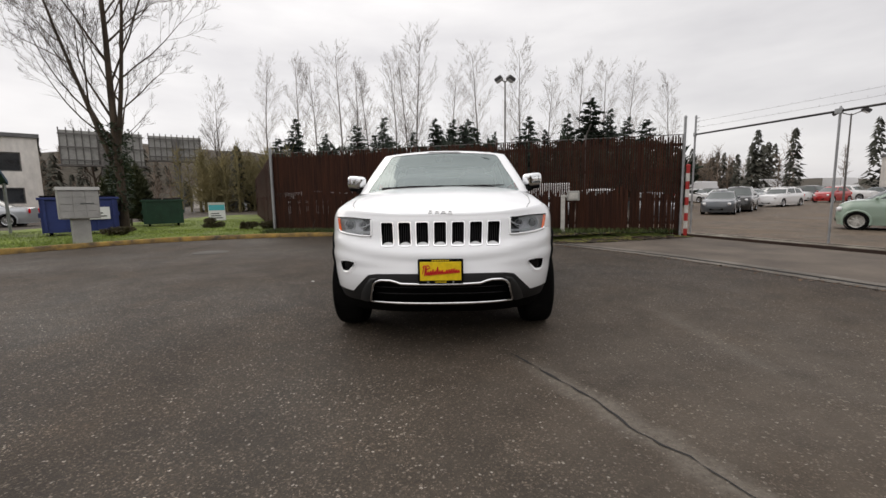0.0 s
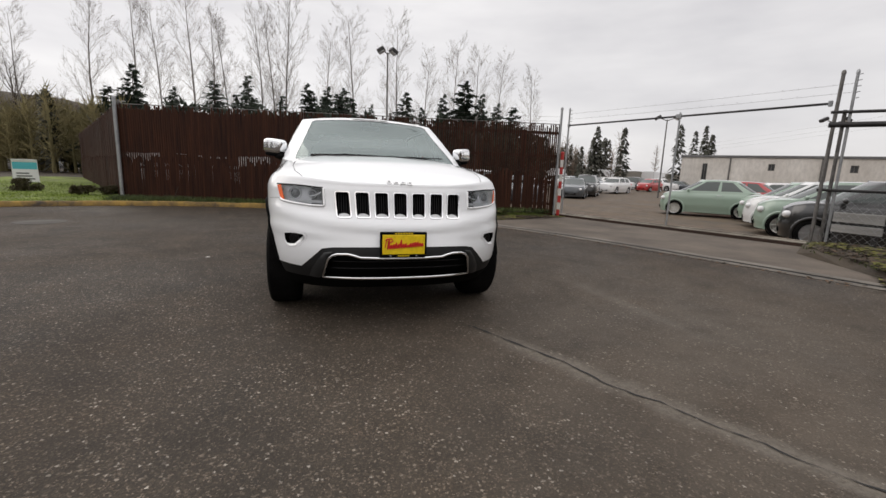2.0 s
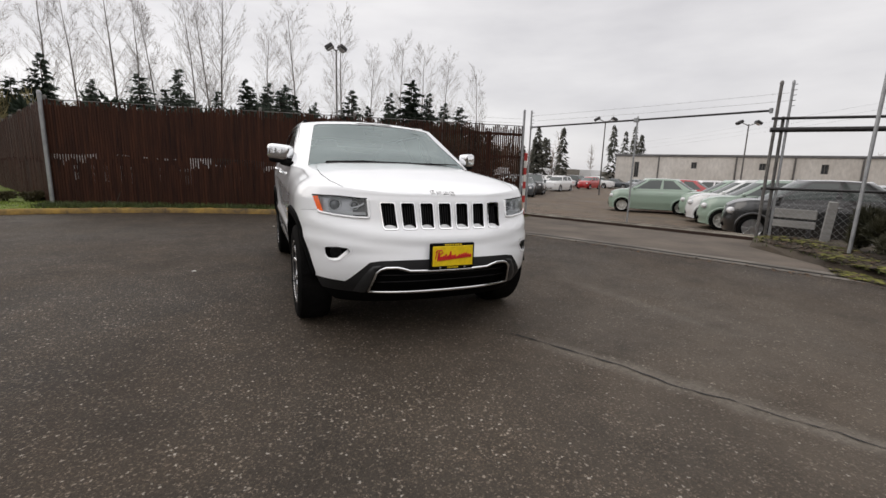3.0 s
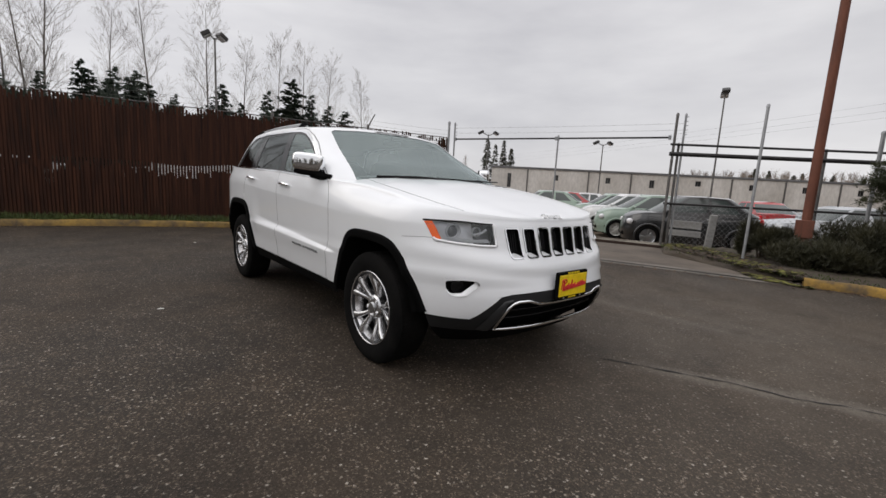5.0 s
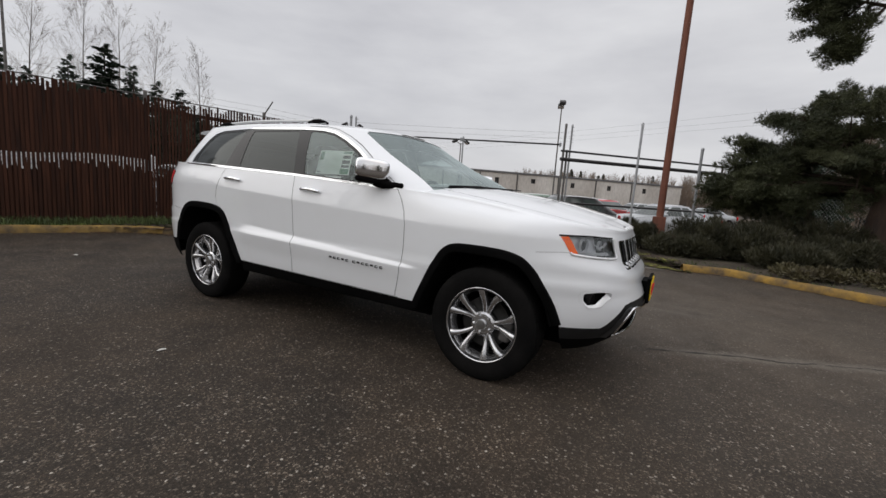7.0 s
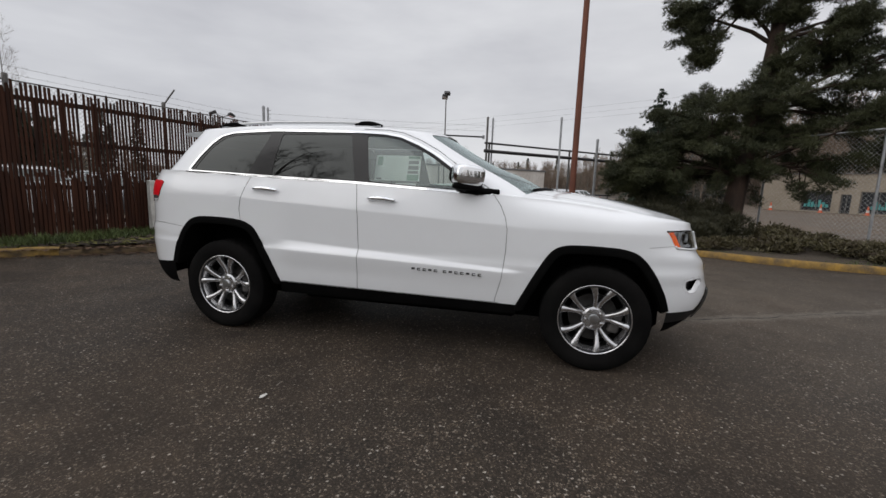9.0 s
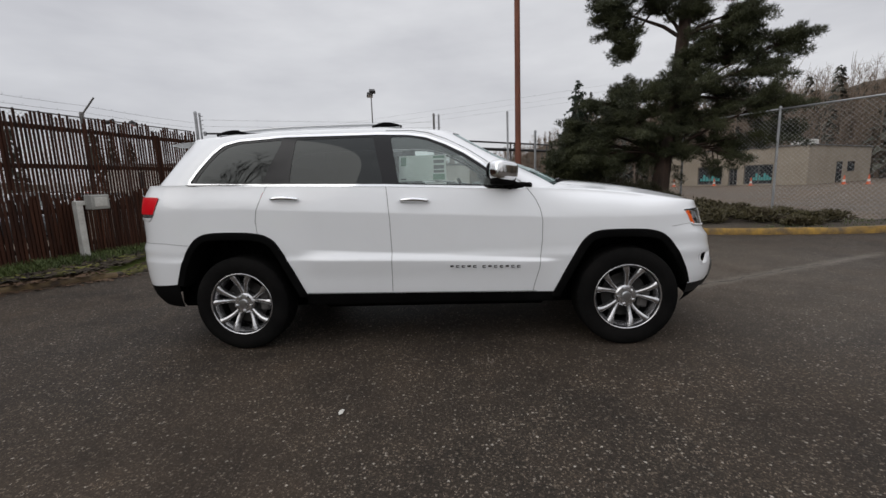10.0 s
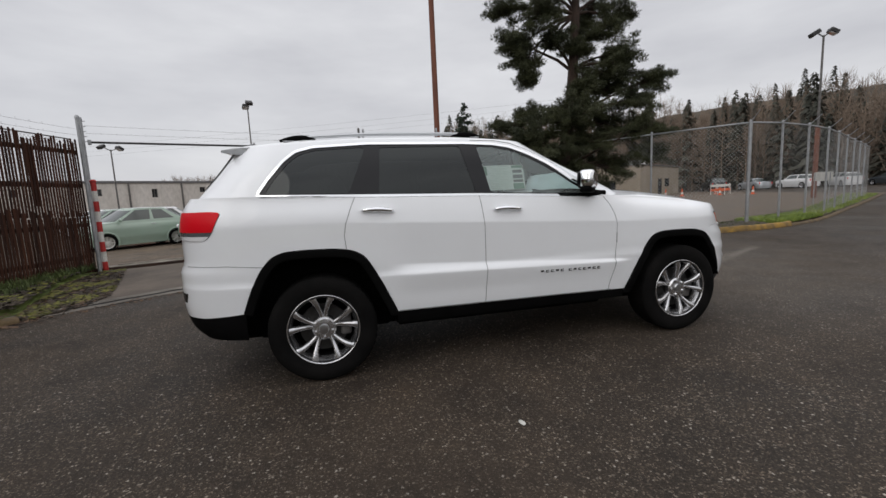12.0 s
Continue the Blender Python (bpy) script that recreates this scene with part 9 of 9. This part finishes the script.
cabinet = thing("mailbox_cabinet", pose(-9.72, 5.62, 0.06, 0, 0, 47), "pale grey steel mailbox cabinet on a pedestal", "cabinet")
bm = bmesh.new()
box(bm, (-0.41, -0.25, 0.68), (0.41, 0.25, 1.42), 0.012)
part("body", bm, "grey_metal", cabinet)
bm = bmesh.new()
prism(bm, [(-0.30, 1.42), (0.30, 1.42), (0.27, 1.47), (-0.27, 1.50)], -0.44, 0.44, "x")
part("cap", bm, "grey_metal", cabinet)
bm = bmesh.new()
box(bm, (-0.19, -0.16, 0.0), (0.19, 0.16, 0.70), 0.012)
part("pedestal", bm, "grey_metal", cabinet)
for r in range(4):
    for c in range(3):
        bm = bmesh.new()
        x, z = -0.385 + 0.257 * c, 0.70 + 0.178 * r
        box(bm, (x + 0.006, -0.262, z + 0.006), (x + 0.251, -0.248, z + 0.172), 0.003)
        part("mailbox_door", bm, "grey_metal", cabinet)
bm = bmesh.new()
box(bm, (0.02, -0.27, 1.06), (0.30, -0.262, 1.085))
part("slot", bm, "ink_dark", cabinet)

sign = thing("lawn_sign", pose(-12.65, 17.3, 0.1, 0, 0, 35), "cyan and white folding sign board on the lawn", "sign")
for s, nm in ((-1, "front_board"), (1, "back_board")):
    bm = bmesh.new()
    box(bm, (-0.40, -0.015, 0.0), (0.40, 0.015, 0.98), 0.006, pose(0, 0.16 * s, 0.0, 11 * s, 0, 0))
    part(nm, bm, "paper_white", sign)
bm = bmesh.new()
box(bm, (-0.38, -0.022, 0.56), (0.38, -0.016, 0.95), 0, pose(0, -0.16, 0.0, -11, 0, 0))
part("colour_panel", bm, "cyan", sign, "cyan panel")
bm = bmesh.new()
for k in range(3):
    box(bm, (-0.30, -0.022, 0.12 + 0.12 * k), (0.26 - 0.08 * k, -0.016, 0.17 + 0.12 * k), 0, pose(0, -0.16, 0.0, -11, 0, 0))
part("text_bar", bm, "ink_dark", sign)
# rail post at the lawn's far edge
steel_post(-11.35, 4.4, 1.35, 0.06, "short grey steel post beside the verge", "galv")

# ---------------------------------------------------------------- poles, lamps, wires


def pole_lamp(at, label, h, heads, pole="dull_steel", r=0.07, upper=0.0, arm_len=0.55):
    p = thing("yard_lamp", at, label, "lamp post")
    bm = bmesh.new()
    tube(bm, [(0, 0, -0.25), (0, 0, h)], [r, r * 0.65], 10)
    part("pole", bm, pole, p, smooth=40)
    if upper:
        bm = bmesh.new()
        tube(bm, [(0, 0, 0), (0, 0, h * upper)], [r * 1.7, r * 1.5], 10)
        part("sleeve", bm, "rust_pole", p, "rust-red lower shaft", smooth=40)
    for a in heads:
        bm = bmesh.new()
        tube(bm, [(0, 0, h - 0.1), (arm_len * math.cos(radians(a)), arm_len * math.sin(radians(a)), h + 0.12)], 0.035, 6)
        arm = part("arm", bm, "dull_steel", p)
        bm = bmesh.new()
        m = pose((arm_len + 0.2) * math.cos(radians(a)), (arm_len + 0.2) * math.sin(radians(a)), h + 0.14, 0, 30, a)
        box(bm, (-0.26, -0.24, -0.12), (0.22, 0.24, 0.12), 0.04, m)
        head = part("lamp_head", bm, "dark_pipe", p, "dark floodlight head")
        bm = bmesh.new()
        box(bm, (-0.2, -0.2, -0.135), (0.17, 0.2, -0.118), 0, m)
        part("lens", bm, "clear_lens", head)
    return p


pole_lamp(pose(3.45, 22.4, 0), "tall yard lamp with two floodlight heads", 8.3, (20, 160), arm_len=0.22)
pole_lamp(pose(32.3, 7.3, 0), "tall yard lamp with a floodlight head", 8.6, (200, 20))
pole_lamp(pose(27.2, 25.0, 0), "tall yard lamp far across the yard", 6.3, (150, -30))
pole_lamp(pose(36.6, 18.6, 0), "tall yard lamp before the white shed", 6.1, (150, -30))
pole_lamp(pose(15.6, -26.6, 0), "tall lamp post, grey above and rust-red below", 9.3, (60, 240), "dull_steel", 0.08, upper=0.45, arm_len=0.26)
rp_ob = thing("utility_pole", pose(9.35, -1.93, 0), "rust-red round steel pole rising from shrubs", "pole")
bm = bmesh.new()
tube(bm, [(0, 0, -0.1), (0, 0, 6.0), (0.0, 0, 12.5)], [0.092, 0.082, 0.070], 16, caps=True)
part("pole", bm, "rust_pole", rp_ob, smooth=40)
bm = bmesh.new()
box(bm, (-0.02, -0.16, -0.08), (0.02, 0.16, 0.30), 0.01, pose(-0.11, 0, 0.6))
part("cover_plate", bm, "rust_pole", rp_ob)

lines = thing("overhead_wires", Matrix(), "thin dark overhead wires across the sky", "wire")
for z, s in ((8.2, 0.6), (8.9, 0.7), (9.6, 0.7)):
    bm = bmesh.new()
    tube(bm, wire_line((80, 75, z), (45, -30, z + 3.0), s, 24), 0.007, 4)
    part("wire", bm, "dark_pipe", lines)

# cones and barricades in the shop's lot
cone = thing("traffic_cone", pose(30.3, -31.0, 0), "orange traffic cone in the parking lot", "cone", "cones in the lot")
bm = bmesh.new()
lathe(bm, [(0.17, 0.03), (0.13, 0.05), (0.035, 0.72), (0.001, 0.73)], 14, pose(0, 0, 0, 0, -90, 0))
part("cone_body", bm, "orange", cone, smooth=40)
bm = bmesh.new()
lathe(bm, [(0.112, 0.22), (0.085, 0.40)], 14, pose(0, 0, 0, 0, -90, 0))
part("white_band", bm, "white_paint", cone)
bm = bmesh.new()
box(bm, (-0.19, -0.19, 0), (0.19, 0.19, 0.035), 0.01)
part("base", bm, "orange", cone)
for x, y in ((31.6, -30.3), (36.0, -26.0), (38.5, -24.2), (40.5, -21.4), (28.0, -33.0), (25.8, -34.2), (30.8, -35.5)):
    copy_thing(cone, pose(x, y, 0))
bar = thing("barricade", pose(28.8, -33.6, 0, 0, 0, 45), "orange and white folding barricade in the lot", "barricade", "barricades in the lot")
for s in (-1, 1):
    for z in (0.35, 0.75):
        bm = bmesh.new()
        box(bm, (-0.6, 0.18 * s - 0.015, z), (0.6, 0.18 * s + 0.015, z + 0.2), 0.004)
        part("board", bm, "white_paint" if z > 0.5 else "orange", bar)
    for x in (-0.55, 0.55):
        bm = bmesh.new()
        tube(bm, [(x, 0.34 * s, 0), (x, 0.05 * s, 1.05)], 0.022, 6)
        part("leg", bm, "white_paint", bar)
copy_thing(bar, pose(29.8, -35.3, 0, 0, 0, 60))
copy_thing(bar, pose(31.5, -37.2, 0, 0, 0, 50))

# ---------------------------------------------------------------- small things on the ground
rl = random.Random(31)


def scrap(x, y, size, label, material="litter", name="litter"):
    ob = thing(name, pose(x, y, 0.003, 0, 0, rl.uniform(0, 360)), label, "litter")
    bm = bmesh.new()
    n = 7
    ring = [bm.verts.new((size * math.cos(6.283 * k / n) * rl.uniform(0.6, 1.1), size * 0.6 * math.sin(6.283 * k / n) * rl.uniform(0.6, 1.1), rl.uniform(0.0, 0.006))) for k in range(n)]
    c = bm.verts.new((0, 0, 0.012))
    d = bm.verts.new((0, 0, 0.0))
    for k in range(n):
        bm.faces.new((ring[k], ring[(k + 1) % n], c))
        bm.faces.new((ring[(k + 1) % n], ring[k], d))
    part("piece", bm, material, ob)


scrap(-1.86, 0.43, 0.04, "small pale scrap of paper on the asphalt")
scrap(-0.9, 4.4, 0.03, "small pale scrap on the asphalt")
scrap(7.0, 4.1, 0.06, "pale scrap beside the gate sill")
stick = thing("stick", pose(-4.45, 8.15, 0.08), "short dry stick leaning in grass", "stick")
bm = bmesh.new()
tube(bm, [(0, 0, 0), (0.04, 0.02, 0.2), (0.12, 0.03, 0.42)], [0.014, 0.012, 0.006], 6)
part("shaft", bm, "bark", stick)
# fallen leaves and grit along the gutter and kerb
leaf_v, leaf_f = [], []
for line, n in ((KERB_WEST, 700), (GUTTER, 500), (KERB_EAST, 600)):
    for _ in range(n):
        p = line[rl.randrange(len(line) - 1)]
        q = line[min(len(line) - 1, line.index(p) + 1)]
        c = p.lerp(q, rl.random()) + Vector((rl.gauss(0, 0.10), rl.gauss(-0.10, 0.10), 0.010))
        s, a = rl.uniform(0.012, 0.035), rl.uniform(0, 6.28)
        u, w = Vector((math.cos(a), math.sin(a), rl.uniform(-0.3, 0.3))) * s, Vector((-math.sin(a), math.cos(a), rl.uniform(-0.3, 0.3))) * s * 0.6
        k = len(leaf_v)
        leaf_v += [c - u, c - w, c + u, c + w]
        leaf_f.append((k, k + 1, k + 2, k + 3))
for _ in range(1500):
    p = KERB_WEST[41 + rl.randrange(len(KERB_WEST) - 42)]
    c = p + Vector((rl.uniform(-0.2, 0.3), rl.gauss(0.16, 0.16), 0))
    c.z = 0.012 if c.y < p.y else 0.098
    s, a = rl.uniform(0.015, 0.045), rl.uniform(0, 6.28)
    u, w = Vector((math.cos(a), math.sin(a), rl.uniform(-0.3, 0.3))) * s, Vector((-math.sin(a), math.cos(a), rl.uniform(-0.3, 0.3))) * s * 0.6
    k = len(leaf_v)
    leaf_v += [c - u, c - w, c + u, c + w]
    leaf_f.append((k, k + 1, k + 2, k + 3))
me = bpy.data.meshes.new("leaf_litter")
me.from_pydata([tuple(v) for v in leaf_v], [], leaf_f)
me.materials.append(MAT["dead_leaf"])
tagged(new("leaf_litter", me), "brown fallen leaves along the kerb", "leaves", kind="stuff")
# dirt and moss that lie over the end of the verge
for nm, mt, count, lab in (("verge_dirt", "soil", 5200, "damp dirt strewn over the end of the verge"), ("verge_moss", "moss", 1500, "yellow-green moss patches on the dirt")):
    vs, fs_ = [], []
    while len(fs_) < count:
        x = rl.uniform(0.2, 6.1)
        y = rl.uniform(5.0, 7.2)
        if not lawn_in(x, y) or abs((Vector((x, y, 0)) - FENCE_W).cross(fdir).z) < rl.uniform(0.1, 0.5):
            continue
        if nm == "verge_moss" and noise.noise(Vector((x * 2.2, y * 2.2, 4))) < 0.12:
            continue
        s_, a = rl.uniform(0.015, 0.06), rl.uniform(0, 6.28)
        c = Vector((x, y, rl.uniform(0.105, 0.135)))
        u, w = Vector((math.cos(a), math.sin(a), rl.uniform(-0.25, 0.25))) * s_, Vector((-math.sin(a), math.cos(a), rl.uniform(-0.25, 0.25))) * s_ * 0.7
        k = len(vs)
        vs += [tuple(c - u), tuple(c - w), tuple(c + u), tuple(c + w)]
        fs_.append((k, k + 1, k + 2, k + 3))
    me = bpy.data.meshes.new(nm)
    me.from_pydata(vs, [], fs_)
    me.materials.append(MAT[mt])
    tagged(new(nm, me), lab, "dirt" if mt == "soil" else "moss", kind="stuff")
# moss, dirt and leaves between the gutter and the planting bed
APRON_END = [(1.9, 5.1), (2.6, 5.3), (4.6, 5.95), (6.1, 6.1), (6.3, 5.7), (5.0, 5.2), (3.2, 4.6), (2.5, 4.6)]
MOSSY = [(8.3, 0.5), (7.3, -0.1), (6.6, -1.35), (5.65, -2.05), (5.6, -2.75), (6.4, -2.5), (8.2, -1.0), (8.7, 0.1)]
for nm, mt, count, lab in (("verge_dirt", "soil", 2600, "damp dirt at the edge of the planting bed"), ("verge_moss", "moss", 2200, "yellow-green moss at the edge of the planting bed"), ("leaf_litter", "dead_leaf", 700, "brown fallen leaves at the edge of the planting bed")):
    vs, fs_ = [], []
    while len(fs_) < count * 2:
        x, y = (rl.uniform(5.5, 8.8), rl.uniform(-2.8, 0.6)) if rl.random() < 0.5 else (rl.uniform(1.8, 6.3), rl.uniform(4.3, 6.2))
        if not (inside((x, y), MOSSY) or inside((x, y), APRON_END)) or (nm == "verge_moss" and noise.noise(Vector((x * 1.7, y * 1.7, 9))) < 0.0):
            continue
        s_, a = rl.uniform(0.012, 0.05), rl.uniform(0, 6.28)
        c = Vector((x, y, rl.uniform(0.10, 0.14) if east_in(x, y) else rl.uniform(0.012, 0.03)))
        u, w = Vector((math.cos(a), math.sin(a), rl.uniform(-0.2, 0.2))) * s_, Vector((-math.sin(a), math.cos(a), rl.uniform(-0.2, 0.2))) * s_ * 0.7
        k = len(vs)
        vs += [tuple(c - u), tuple(c - w), tuple(c + u), tuple(c + w)]
        fs_.append((k, k + 1, k + 2, k + 3))
    me = bpy.data.meshes.new(nm)
    me.from_pydata(vs, [], fs_)
    me.materials.append(MAT[mt])
    tagged(new(nm, me), lab, {"soil": "dirt", "moss": "moss"}.get(mt, "leaves"), kind="stuff")
# small pale sign board on two legs behind the road fence
sb = thing("sign_board", pose(9.9, -18.9, 0, 0, 0, -18), "small blank white sign board on two steel legs", "sign")
bm = bmesh.new()
box(bm, (-0.5, -0.015, 1.06), (0.5, 0.015, 1.44), 0.006)
part("panel", bm, "white_paint", sb)
for x in (-0.4, 0.4):
    bm = bmesh.new()
    tube(bm, [(x, 0.035, -0.03), (x, 0.035, 1.42)], 0.02, 8)
    part("leg", bm, "galv", sb, smooth=40)
# manhole cover in the asphalt
mh = thing("manhole_cover", pose(-5.3, 3.9, 0), "dark round iron manhole cover in asphalt", "manhole")
bm = bmesh.new()
lathe(bm, [(0.001, 0.012), (0.27, 0.012), (0.28, 0.008), (0.30, 0.008), (0.31, 0.012), (0.36, 0.010), (0.37, 0.0)], 36, pose(0, 0, 0, 0, -90, 0))
part("lid", bm, "cast_iron", mh, smooth=30)
